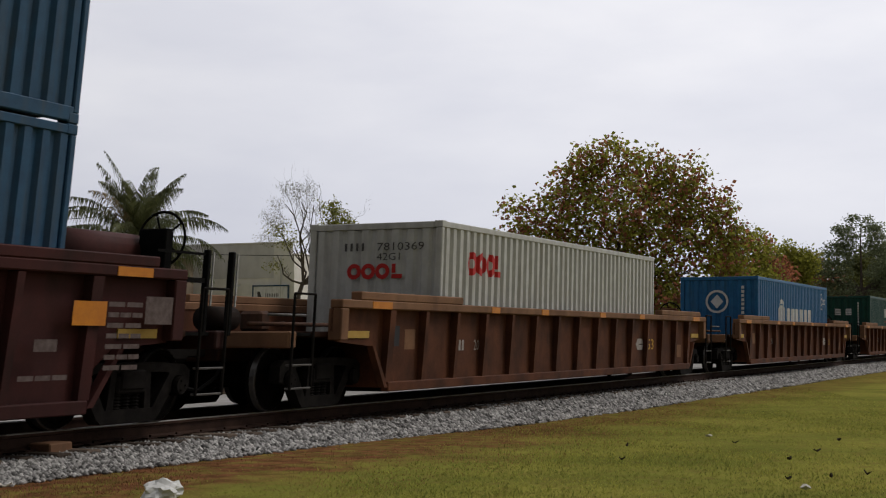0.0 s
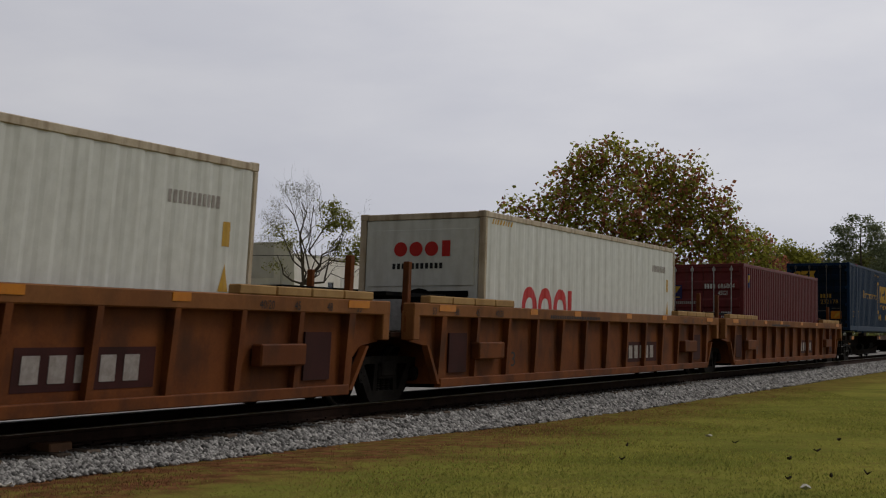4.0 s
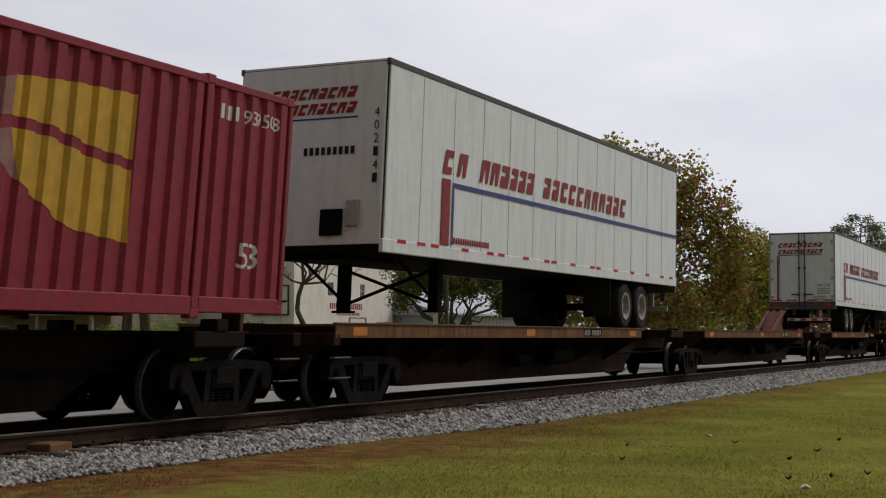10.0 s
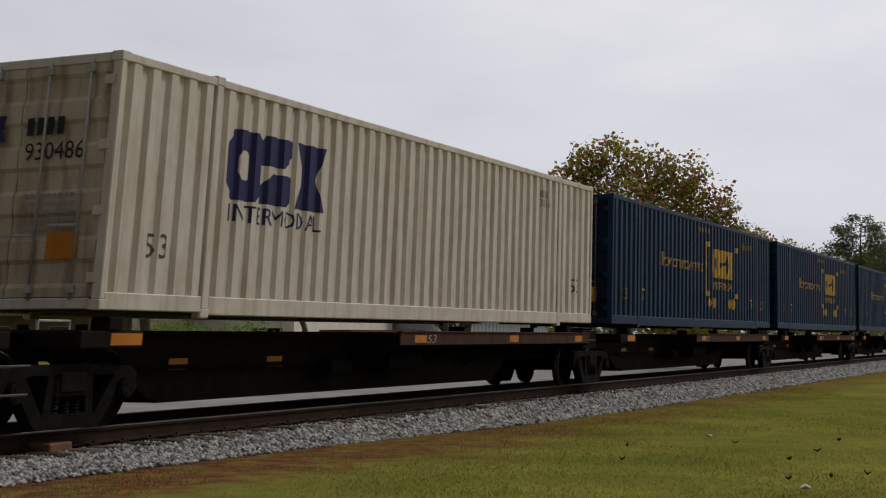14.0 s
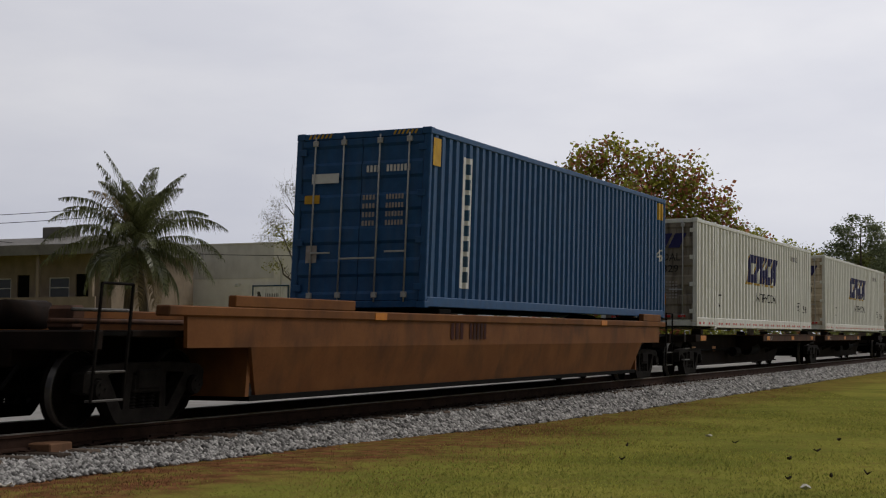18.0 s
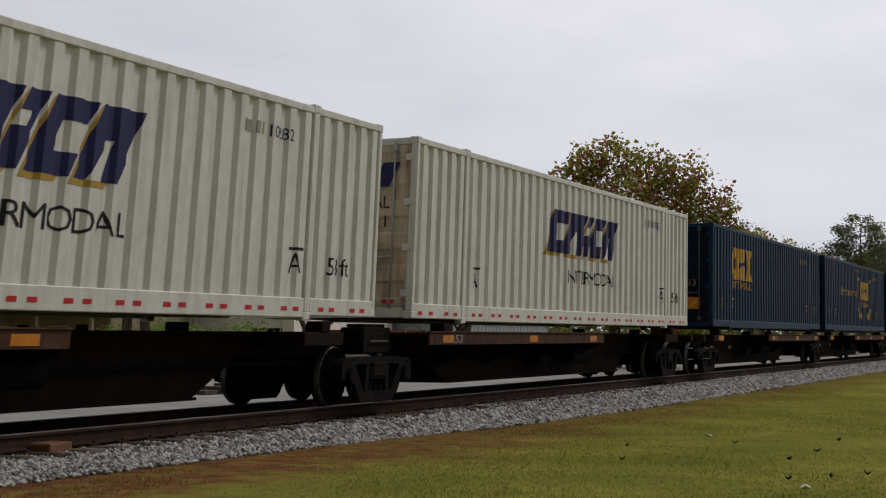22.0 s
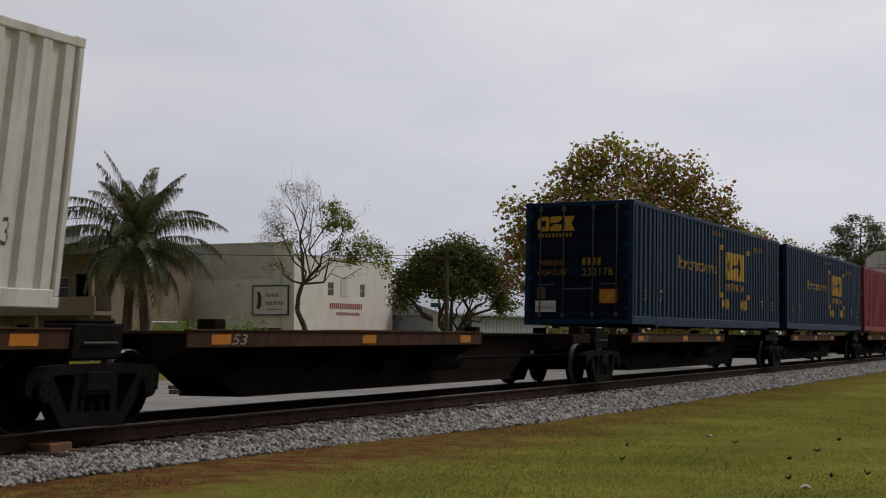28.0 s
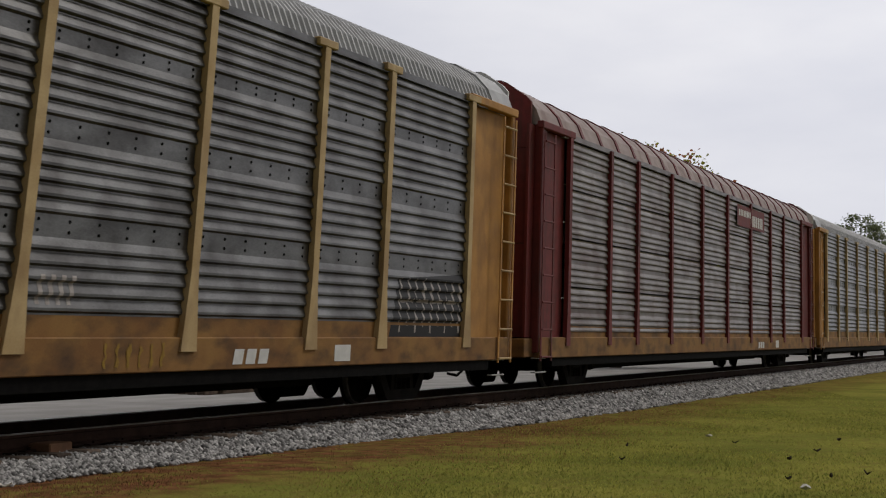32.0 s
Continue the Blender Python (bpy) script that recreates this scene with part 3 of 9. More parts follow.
def navy_marks(c, f, br, hl, hw, number, slogan=True, big=False):
    Y = M["yellow"]
    if not big:
        on_side("brand_mark", brand_blocks(0.78, 1.40, 2.45, 0.78), 0, 0, Y, c, f, br)
        on_side("lettering", glyphs("INTERMODAL", 0.21, 2.3), 0.92, 1.08, Y, c, f, br)
        for s, xa in ((1, 0.06), (-1, 3.92)):
            on_side("bracket", sheet(rect(xa, 0.88, xa + s * 0.12, 2.34) if s > 0 else rect(xa - 0.12, 0.88, xa, 2.34)), 0, 0, Y, c, f, br)
            for za in (0.88, 2.20):
                on_side("bracket_end", sheet(rect(min(xa, xa + s * 0.42), za, max(xa, xa + s * 0.40), za + 0.14)), 0, 0, Y, c, f, br)
        for xa in (0.52, 0.98, 2.78, 3.24):
            on_side("wheel_dot", sheet(disc(xa, 0.71, 0.19, 0.15)), 0, 0, Y, c, f, br)
        if slogan:
            on_side("slogan", glyphs("How tomorrow moves", 0.34, 3.8), -4.08, 1.50, Y, c, f, br)
        on_side("lettering", sheet(*bars(12, -0.72, 2.56, 0.68, 2.68)), 0, 0, M["faded_yellow"], c, f, br)
    else:
        on_side("brand_mark", brand_blocks(-5.82, 1.43, 2.58, 0.92), 0, 0, Y, c, f, br)
        on_side("lettering", glyphs("INTERMODAL", 0.22, 2.25), -5.55, 1.17, Y, c, f, br)
    on_side("number", sheet(*bars(4, 4.22, 2.34, 4.75, 2.50)), 0, 0, M["faded_yellow"], c, f, br)
    on_side("number", glyphs(number, 0.16, 0.75), 4.85, 2.34, M["faded_yellow"], c, f, br)
    for x in (-7.35, 6.78):
        on_side("size_mark", glyphs("53", 0.26, 0.40), x, 0.62, M["faded_yellow"], c, f, br)
    for x in (-5.80, 5.45):
        on_side("lift_mark", glyphs("A", 0.20, 0.24), x, 0.62, Y, c, f, br)
        on_side("lift_bar", sheet(rect(0, 0, 0.3, 0.05)), x - 0.02, 0.85, Y, c, f, br)
    if not big:
        on_end("brand_mark", brand_blocks(0, 0, 0.9, 0.34), 1.0, 2.22, -hl, M["yellow"], c)
        on_end("lettering", sheet(*bars(10, 0, 0, 0.85, 0.09)), 0.98, 2.08, -hl, M["faded_yellow"], c)
    on_end("lettering", glyphs("WARNING", 0.13, 0.62), 0.95, 1.42, -hl, M["faded_yellow"], c)
    on_end("lettering", glyphs("HIGH CUBE", 0.13, 0.70), 0.98, 1.20, -hl, M["faded_yellow"], c)
    on_end("number", sheet(*bars(4, 0, 0, 0.48, 0.17)), -0.10, 1.42, -hl, M["faded_yellow"], c)
    on_end("number", glyphs(number, 0.17, 0.72), -0.10, 1.18, -hl, M["faded_yellow"], c)
    boxed_text(c, 0, 0.55, hl)
    on_end("weight_plate", sheet(rect(0, 0, 0.50, 0.26)), 1.02, 0.36, -hl - 0.002, M["white"], c)
    on_end("lettering", glyphs("24,000 lbs", 0.10, 0.44), 1.0, 0.41, -hl - 0.006, M["ink"], c)
    on_end("plate", sheet(rect(0, 0, 0.2, 0.28)), 0.98, 0.66, -hl - 0.002, M["casting"], c)


def crimson_marks(c, f, br, hl, hw, number):
    sail = [[(2.70, 1.95), (3.3, 1.92), (4.0, 1.78), (4.7, 1.72), (4.7, 2.45), (3.6, 2.42), (2.75, 2.36)],
            [(2.75, 1.83), (3.3, 1.80), (4.0, 1.66), (4.7, 1.60), (4.72, 0.80), (3.7, 0.90), (2.9, 1.30)]]
    ghost = [[(2.15, 1.86), (2.70, 1.95), (2.75, 2.36), (2.30, 2.25), (2.08, 2.08)], [(2.2, 1.72), (2.75, 1.83), (2.9, 1.30), (2.5, 1.5)]]
    on_side("emblem", sheet(*sail), 0, 0, M["yellow"], c, f, br, "yellow sail emblem")
    on_side("emblem_shade", sheet(*ghost), 0, 0, M["pinkish"], c, f, br, "worn pale part of the emblem")
    on_side("brand_mark", brand_blocks(0.90, 0.80, 0.68, 0.27), 0, 0, M["yellow"], c, f, br)
    on_side("lettering", sheet(*bars(12, -0.70, 2.58, 0.74, 2.70)), 0, 0, M["faded"], c, f, br)
    on_side("number", sheet(*bars(4, 6.36, 2.42, 6.80, 2.60)), 0, 0, M["white"], c, f, br)
    on_side("number", glyphs(number, 0.18, 0.82), 6.95, 2.42, M["white"], c, f, br)
    for x in (-7.3, 7.0):
        on_side("size_mark", glyphs("53", 0.32, 0.42), x, 0.62, M["white"], c, f, br)
    on_end("emblem", sheet(rect(0, 0, 0.36, 0.16), rect(0, 0.19, 0.36, 0.36), rect(-0.22, 0.02, -0.04, 0.15), rect(-0.2, 0.19, -0.04, 0.32)), 0.75, 2.25, -hl, M["yellow"], c)
    on_end("brand_mark", brand_blocks(0, 0, 0.4, 0.13), 0.80, 2.07, -hl, M["yellow"], c)
    on_end("lettering", glyphs("WARNING", 0.13, 0.62), 0.98, 1.15, -hl, M["faded"], c)
    on_end("lettering", glyphs("HIGH CUBE", 0.13, 0.70), 1.0, 0.93, -hl, M["faded"], c)
    on_end("lettering", sheet(*bars(9, 0, 0, 0.55, 0.07), *bars(9, 0.7, 0, 1.15, 0.07), *bars(5, 0, -0.14, 0.3, -0.07), *bars(7, 0.7, -0.14, 1.15, -0.07)), -0.10, 1.75, -hl, M["faded"], c)
    on_end("number", sheet(*bars(4, 0, 0, 0.5, 0.17)), -0.12, 1.20, -hl, M["white"], c)
    on_end("number", glyphs(number, 0.19, 0.80), -0.12, 0.95, -hl, M["white"], c)
    on_end("warning_plate", sheet(rect(0, 0, 0.40, 0.24)), -0.60, 0.66, -hl - 0.002, M["yellow"], c)
    on_end("weight_plate", sheet(rect(0, 0, 0.45, 0.24)), -0.58, 0.40, -hl - 0.002, M["white"], c)
    on_end("lettering", glyphs("24,000 lbs", 0.09, 0.40), -0.60, 0.45, -hl - 0.006, M["ink"], c)


def white_marks(c, f, br, hl, hw, number):
    p, q = [], []
    for k, (a, b) in enumerate(((0.0, 0.92), (0.98, 2.02), (2.10, 2.42), (2.52, 3.22), (3.30, 4.05))):
        s = 0.42
        p += [slab(a, b, 0.84, s, k)]
        q += [[(a - 0.08, -0.07), (b - 0.18, -0.07), (b - 0.1, 0), (a - 0.02, 0)], [(a - 0.08, -0.07), (a, 0), (a + s, 0.84), (a + s - 0.08, 0.77)]]
    on_side("brand_shadow", [sheet(r) for r in q], -2.22, 1.42, M["gold"], c, f, br)
    on_side("brand_mark", [sheet(r) for r in p], -2.22, 1.42, M["indigo"], c, lambda x: f(x) - 0.002, br)
    on_side("lettering", glyphs("INTERMODAL", 0.27, 3.05), -0.95, 0.85, M["ink"], c, f, br)
    on_side("number", sheet(*bars(4, 4.30, 2.34, 4.85, 2.50)), 0, 0, M["faded"], c, f, br)
    on_side("number", glyphs(number, 0.16, 0.65), 4.95, 2.34, M["indigo"], c, f, br)
    on_side("size_mark", glyphs("53ft", 0.25, 0.58), 6.65, 0.62, M["ink"], c, f, br)
    for x in (-5.7, 5.65):
        on_side("lift_mark", glyphs("A", 0.26, 0.24), x, 0.62, M["ink"], c, f, br)
        on_side("lift_bar", sheet(rect(0, 0, 0.3, 0.04)), x - 0.02, 0.92, M["ink"], c, f, br)
    flat = lambda x: -hw
    xs = [-7.85, -7.45, -6.85, -6.5] + [x for k in range(14) for x in (-5.75 + k * 0.86, -5.45 + k * 0.86)] + [6.4, 6.7, 7.3, 7.6]
    for x in xs:
        on_side("reflector", sheet(rect(0, 0, 0.15, 0.055)), x, 0.125, M["red_letter"], c, flat)
    on_end("brand_mark", sheet(*bars(5, 0, 0, 1.9, 0.38, 0.2, 0.5)), 1.0, 2.12, -hl, M["indigo"], c)
    on_end("lettering", glyphs("INTERMODAL", 0.2, 1.6), 0.75, 1.78, -hl, M["ink"], c)
    on_end("number", sheet(*bars(4, 0, 0, 0.5, 0.18)), 0.95, 1.48, -hl, M["indigo"], c)
    on_end("number", glyphs(number, 0.19, 0.85), 0.05, 1.48, -hl, M["ink"], c)
    on_end("lettering", sheet(*[r for k in range(6) for r in bars(7, 0, -k * 0.08, 0.6, -k * 0.08 + 0.04)]), -0.2, 1.2, -hl, M["faded"], c)
    on_end("warning_plate", sheet(rect(0, 0, 0.34, 0.32)), -0.12, 0.62, -hl - 0.002, M["orange"], c)
    for y in (1.0, 0.6, -0.4, -0.8):
        on_end("reflector", sheet(rect(0, 0, 0.2, 0.06)), y, 0.30, -hl - 0.03, M["red_letter"], c)


def cream_marks(c, f, br, hl, hw, number, ink, low):
    lift = 0.18 if low else 0.0
    on_side("brand_mark", brand_blocks(-5.82, lift + 1.46, 2.46, 0.88), 0, 0, M[ink], c, f, br)
    on_side("lettering", glyphs("INTERMODAL", 0.22, 2.25), -5.66, lift + 1.19, M[ink], c, f, br)
    on_side("number", sheet(*bars(4, 4.95, 2.42, 5.5, 2.56)), 0, 0, M["faded"], c, f, br)
    on_side("number", glyphs(number, 0.15, 0.6), 4.95, 2.24, M["faded"], c, f, br)
    for x in (-7.3, 6.9):
        on_side("size_mark", glyphs("53", 0.28, 0.38), x, 0.66, M["casting"], c, f, br)
    on_end("brand_mark", brand_blocks(0, 0, 0.75, 0.3), 0.95, 1.95, -hl, M[ink], c)
    on_end("number", sheet(*bars(4, 0, 0, 0.55, 0.2)), -0.1, 2.0 if not low else 1.25, -hl, M["ink"], c)
    on_end("number", glyphs(number, 0.2, 0.8), -0.1, 1.72 if not low else 0.98, -hl, M["ink"], c)
    on_end("warning_plate", sheet(rect(0, 0, 0.42, 0.3)), -0.52, 0.62 if not low else 2.1, -hl - 0.002, M["orange"], c)
    on_end("lettering", sheet(*[r for k in range(5) for r in bars(9, 0, -k * 0.09, 0.7, -k * 0.09 + 0.045)]), -0.15, 1.3 if not low else 1.75, -hl, M["faded"], c)


# ---- running gear ----
def wheelset_mesh():
    bm = bmesh.new()
    for s in (1, -1):
        m = Matrix.Translation((0, s * 0.7525, 0)) @ (pose(0, 0, 0, 0, 0, 180) if s < 0 else Matrix())
        lathe(bm, [(0.10, 0.09), (0.14, 0.09), (0.16, 0.04), (0.34, 0.03), (0.36, 0.065), (0.415, 0.065), (0.420, -0.02), (0.445, -0.045), (0.445, -0.065), (0.36, -0.065), (0.16, -0.03), (0.09, -0.06)], 28, m)
    rod(bm, (0, -0.95, 0), (0, 0.95, 0), 0.075, 12)
    for s in (1, -1):
        rod(bm, (0, s * 0.93, 0), (0, s * 1.10, 0), 0.12, 14)
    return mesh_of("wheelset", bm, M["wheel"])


def side_frame_mesh(s):
    """A cast side frame: an arched outline with two openings round the spring nest, 0.14 thick."""
    y0, y1 = s * 0.92, s * 1.08
    ya, yb = min(y0, y1), max(y0, y1)
    bm = bmesh.new()
    top = [(-1.12, 0.40), (-1.12, 0.60), (-1.0, 0.67), (-0.5, 0.70), (0.5, 0.70), (1.0, 0.67), (1.12, 0.60), (1.12, 0.40), (0.98, 0.36), (0.90, 0.54), (0.62, 0.59), (-0.62, 0.59), (-0.90, 0.54), (-0.98, 0.36)]
    prism(bm, top, "y", ya, yb)
    for k in (1, -1):
        prism(bm, [(k * 0.92, 0.555), (k * 0.72, 0.585), (k * 0.36, 0.10), (k * 0.56, 0.10)], "y", ya, yb)
        prism(bm, [(k * 0.26, 0.60), (k * 0.36, 0.60), (k * 0.40, 0.15), (k * 0.28, 0.15)], "y", ya + 0.005, yb - 0.005)
    prism(bm, [(-0.56, 0.10), (-0.48, 0.04), (0.48, 0.04), (0.56, 0.10), (0.50, 0.19), (-0.50, 0.19)], "y", ya, yb)
    box(bm, -0.26, 0.26, ya - 0.02 if s < 0 else ya, yb if s < 0 else yb + 0.02, 0.36, 0.56, 0.02)
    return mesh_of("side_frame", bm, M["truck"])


def spring_mesh(s):
    """Three coil springs side by side, each a corrugated column."""
    bm = bmesh.new()
    for k in (-0.17, 0.0, 0.17):
        prof = [(0.072 if i % 2 else 0.05, 0.018 * i) for i in range(11)]
        lathe(bm, prof, 10, Matrix.Translation((k, s * 1.0, 0.18)) @ pose(0, 0, 0, 90, 0, 0))
    return mesh_of("spring", bm, M["truck"])


GEAR = {}


def truck(parent, x, scale_wheel=1.0):
    """A two-axle truck under a car: truck > side frames, springs, bolster, wheelsets."""
    if not GEAR:
        GEAR["wheelset"] = wheelset_mesh()
        for s in (1, -1):
            GEAR["frame", s], GEAR["spring", s] = side_frame_mesh(s), spring_mesh(s)
            bm = bmesh.new()
            rod(bm, (0, s * 1.05, 0.425), (0, s * 1.15, 0.425), 0.105, 14)
            for a in range(3):
                rod(bm, (0.06 * math.cos(a * 2.1), s * 1.14, 0.425 + 0.06 * math.sin(a * 2.1)), (0.06 * math.cos(a * 2.1), s * 1.165, 0.425 + 0.06 * math.sin(a * 2.1)), 0.016, 6)
            GEAR["cap", s] = mesh_of("bearing_cap", bm, M["truck"])
            bm = bmesh.new()
            lathe(bm, [(0.408, 0.0668), (0.4225, 0.055), (0.4235, -0.018), (0.41, -0.02)], 28, Matrix.Translation((0, s * 0.7525, 0)) @ (pose(0, 0, 0, 0, 0, 180) if s < 0 else Matrix()), False)
            GEAR["tread", s] = mesh_of("wheel_tread", bm, M["tread"])
        GEAR["bolster"] = mesh_of("bolster", boxes((-0.22, 0.22, -1.12, 1.12, 0.40, 0.62), (-0.35, 0.35, -0.35, 0.35, 0.60, 0.72), bevel=0.02), M["truck"])
        bm = bmesh.new()
        for k in (1, -1):
            box(bm, k * 0.42 - 0.04, k * 0.42 + 0.04, -0.8, 0.8, 0.30, 0.40, 0.01)
        GEAR["beam"] = mesh_of("brake_beam", bm, M["black"])
    t = new("truck", GEAR["bolster"])
    t.parent, t.location = parent, (x, 0, 0)
    for s in (1, -1):
        part("side_frame", GEAR["frame", s], None, t)
        part("spring_nest", GEAR["spring", s], None, t)
        for d in (0.89, -0.89):
            part("bearing_cap", GEAR["cap", s], None, t).location = (d, 0, 0)
    part("brake_beam", GEAR["beam"], None, t)
    for d in (0.89, -0.89):
        w = part("wheelset", GEAR["wheelset"], None, t)
        w.location = (d, 0, 0.425)
        for s in (1, -1):
            part("wheel_tread", GEAR["tread", s], None, t, "worn shiny tread").location = (d, 0, 0.425)
    return t


# ---- rail cars ----
def coupler(parent, x, s, mat="truck"):
    bm = bmesh.new()
    box(bm, *sorted((x, x + s * 0.62)), -0.09, 0.09, 0.72, 0.92, 0.02)
    box(bm, *sorted((x + s * 0.52, x + s * 0.86)), -0.17, 0.13, 0.66, 0.98, 0.05)
    return part("coupler", bm, M[mat], parent)


def air_hose(parent, x, s):
    bm = bmesh.new()
    pts = [(x, -0.35, 0.70), (x + s * 0.25, -0.36, 0.45), (x + s * 0.55, -0.32, 0.30), (x + s * 0.8, -0.25, 0.34)]
    for a, b in zip(pts, pts[1:]):
        rod(bm, a, b, 0.025, 6)
    return part("air_hose", bm, M["black"], parent)


def brake_wheel(parent, x, y, z, r=0.30):
    """A hand wheel on a post at the end of a car."""
    bm = bmesh.new()
    n, m, tube = 24, 6, 0.018
    rings = []
    for k in range(n):
        a = 2 * math.pi * k / n
        ring = []
        for j in range(m):
            b = 2 * math.pi * j / m
            rr = r + tube * math.cos(b)
            ring.append(bm.verts.new((x + tube * math.sin(b), y + rr * math.cos(a), z + rr * math.sin(a))))
        rings.append(ring)
    for k in range(n):
        p, q = rings[k], rings[(k + 1) % n]
        for j in range(m):
            bm.faces.new((p[j], q[j], q[(j + 1) % m], p[(j + 1) % m]))
    wheel = part("brake_wheel", bm, M["black"], parent, smooth=True)
    hub = bmesh.new()
    rod(hub, (x - 0.03, y, z), (x + 0.03, y, z), 0.045, 10)
    part("hub", hub, M["black"], wheel)
    for k in range(5):
        a = 2 * math.pi * k / 5
        spoke = bmesh.new()
        rod(spoke, (x, y, z), (x, y + r * math.cos(a), z + r * math.sin(a)), 0.014, 6)
        part("spoke", spoke, M["black"], wheel)
    return wheel


def rungs(name, parent, mat, x0, x1, y, zs, r=0.012):
    """Bent bars, each a part of its own."""
    for z in zs:
        bm = bmesh.new()
        rod(bm, (x0 - r, y, z), (x1 + r, y, z), r, 6)
        rod(bm, (x0, y, z), (x0, y + (0.08 if y < 0 else -0.08), z), r, 6)
        rod(bm, (x1, y, z), (x1, y + (0.08 if y < 0 else -0.08), z), r, 6)
        part(name, bm, mat, parent)


def spine_unit(u, x0, x1, lip, left, right, tan=False, hitch=None, label=""):
    """One platform of a spine car from x0 to x1 about u. left, right: 'end' has a coupler and a truck of its own, 'joint' at left
    carries the shared truck. lip: the stretch of the side flange."""
    c = thing("spine_car", label or "low spine car platform of dark brown steel with yellow reflectors", "rail car", "train cars")
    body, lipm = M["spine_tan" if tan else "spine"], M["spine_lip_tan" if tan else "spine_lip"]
    top = 1.17 if tan else 1.06
    hm = M["hitch"]
    a = x0 + (0.75 if left == "end" else 0.25)
    b = x1 - (0.75 if right == "end" else 0.25)
    # the deep centre sill, shallow over the trucks
    sill = [(a, top - 0.04), (b, top - 0.04), (b, 0.72), (b - 2.6, 0.72), (b - 3.6, 0.21), (a + 3.6, 0.21), (a + 2.6, 0.72), (a, 0.72)]
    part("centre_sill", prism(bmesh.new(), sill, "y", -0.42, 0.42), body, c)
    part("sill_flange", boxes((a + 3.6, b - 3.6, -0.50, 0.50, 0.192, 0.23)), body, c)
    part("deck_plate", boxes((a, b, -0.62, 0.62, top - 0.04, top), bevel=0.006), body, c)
    l0, l1 = lip
    for s in (1, -1):
        ya, yb = sorted((s * 0.62, s * 1.30))
        part("side_deck", boxes((l0, l1, ya, yb, top - 0.035, top - 0.004)), lipm, c)
        part("side_flange", boxes((l0, l1, *sorted((s * 1.272, s * 1.30)), top - 0.20, top - 0.004), bevel=0.006), lipm, c)
        part("flange_edge", boxes((l0, l1, *sorted((s * 1.24, s * 1.325)), top - 0.004, top + 0.016), bevel=0.004), M["welltop" if tan else "spine_lip"], c)
        n = max(2, round((l1 - l0) / 2.2))
        for k in range(n + 1):
            x = l0 + 0.05 + (l1 - l0 - 0.1) * k / n
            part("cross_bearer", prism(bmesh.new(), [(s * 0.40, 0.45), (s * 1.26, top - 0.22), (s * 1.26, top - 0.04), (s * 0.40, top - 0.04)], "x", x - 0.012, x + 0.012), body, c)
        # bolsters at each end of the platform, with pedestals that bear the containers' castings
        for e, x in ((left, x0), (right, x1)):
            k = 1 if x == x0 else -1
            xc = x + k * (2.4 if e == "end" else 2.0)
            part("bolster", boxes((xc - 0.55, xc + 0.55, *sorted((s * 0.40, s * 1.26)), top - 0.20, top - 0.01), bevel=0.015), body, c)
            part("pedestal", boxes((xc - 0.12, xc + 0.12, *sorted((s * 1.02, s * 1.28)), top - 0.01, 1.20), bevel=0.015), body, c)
            if s < 0 and k > 0 and not tan and l0 > xc + 1.5:
                part("reflector", boxes((xc - 0.05, xc + 0.50, -1.268, -1.260, top - 0.165, top - 0.035)), M["orange"], c, "yellow reflector")
        for x in (l0 + 0.5, (l0 + l1) / 2, l1 - 0.9):
            if s < 0:
                part("reflector", boxes((x, x + 0.42, -1.306, -1.300, top - 0.165, top - 0.045)), M["orange"], c, "yellow reflector")
        part("brake_pipe", rod(bmesh.new(), (a, s * 0.55, 0.62), (b, s * 0.55, 0.62), 0.03), M["black"], c)
    if l0 > a + 5 and not tan:
        for x in (a + 3.9, a + 6.2):
            part("reflector", boxes((x, x + 0.40, -0.428, -0.421, 0.58, 0.72)), M["orange"], c, "yellow reflector")
    part("reservoir", rod(bmesh.new(), (0.3, -0.72, 0.62), (1.5, -0.72, 0.62), 0.19, 14), M["black"], c)
    part("brake_cylinder", rod(bmesh.new(), (-1.3, -0.66, 0.55), (-0.7, -0.66, 0.55), 0.14, 12), M["black"], c)
    bm = bmesh.new()
    rod(bm, (a + 0.6, -1.1, top), (a + 0.6, -1.1, top + 0.09), 0.014, 6)
    rod(bm, (a + 1.1, -1.1, top), (a + 1.1, -1.1, top + 0.09), 0.014, 6)
    rod(bm, (a + 0.6, -1.1, top + 0.09), (a + 1.1, -1.1, top + 0.09), 0.014, 6)
    part("grab_handle", bm, M["galv"], c)
    if left == "end":
        truck(c, x0 + 2.0)
        coupler(c, x0 + 0.7, -1)
        air_hose(c, x0 + 0.7, -1)
        part("end_platform", boxes((x0 + 0.55, x0 + 0.75, -1.3, 1.3, 0.86, 1.04), bevel=0.015), body, c)
        rungs("step", c, M["casting"], x0 + 0.60, x0 + 1.05, -1.30, (0.42, 0.70), 0.014)
    else:
        truck(c, x0)
        part("articulation", boxes((x0 - 0.5, x0 + 0.6, -0.35, 0.35, 0.74, 1.0), bevel=0.04), M["truck"], c)
        if not tan:
            part("side_bearing", boxes((x0 - 0.40, x0 + 0.48, -1.02, -0.62, 0.74, 1.13), (x0 - 0.30, x0 + 0.38, -0.98, -0.66, 1.13, 1.18), bevel=0.02), M["truck"], c)
            part("hand_hold", rod(bmesh.new(), (x0 - 0.25, -1.05, 0.92), (x0 + 0.33, -1.05, 0.92), 0.014, 6), M["casting"], c)
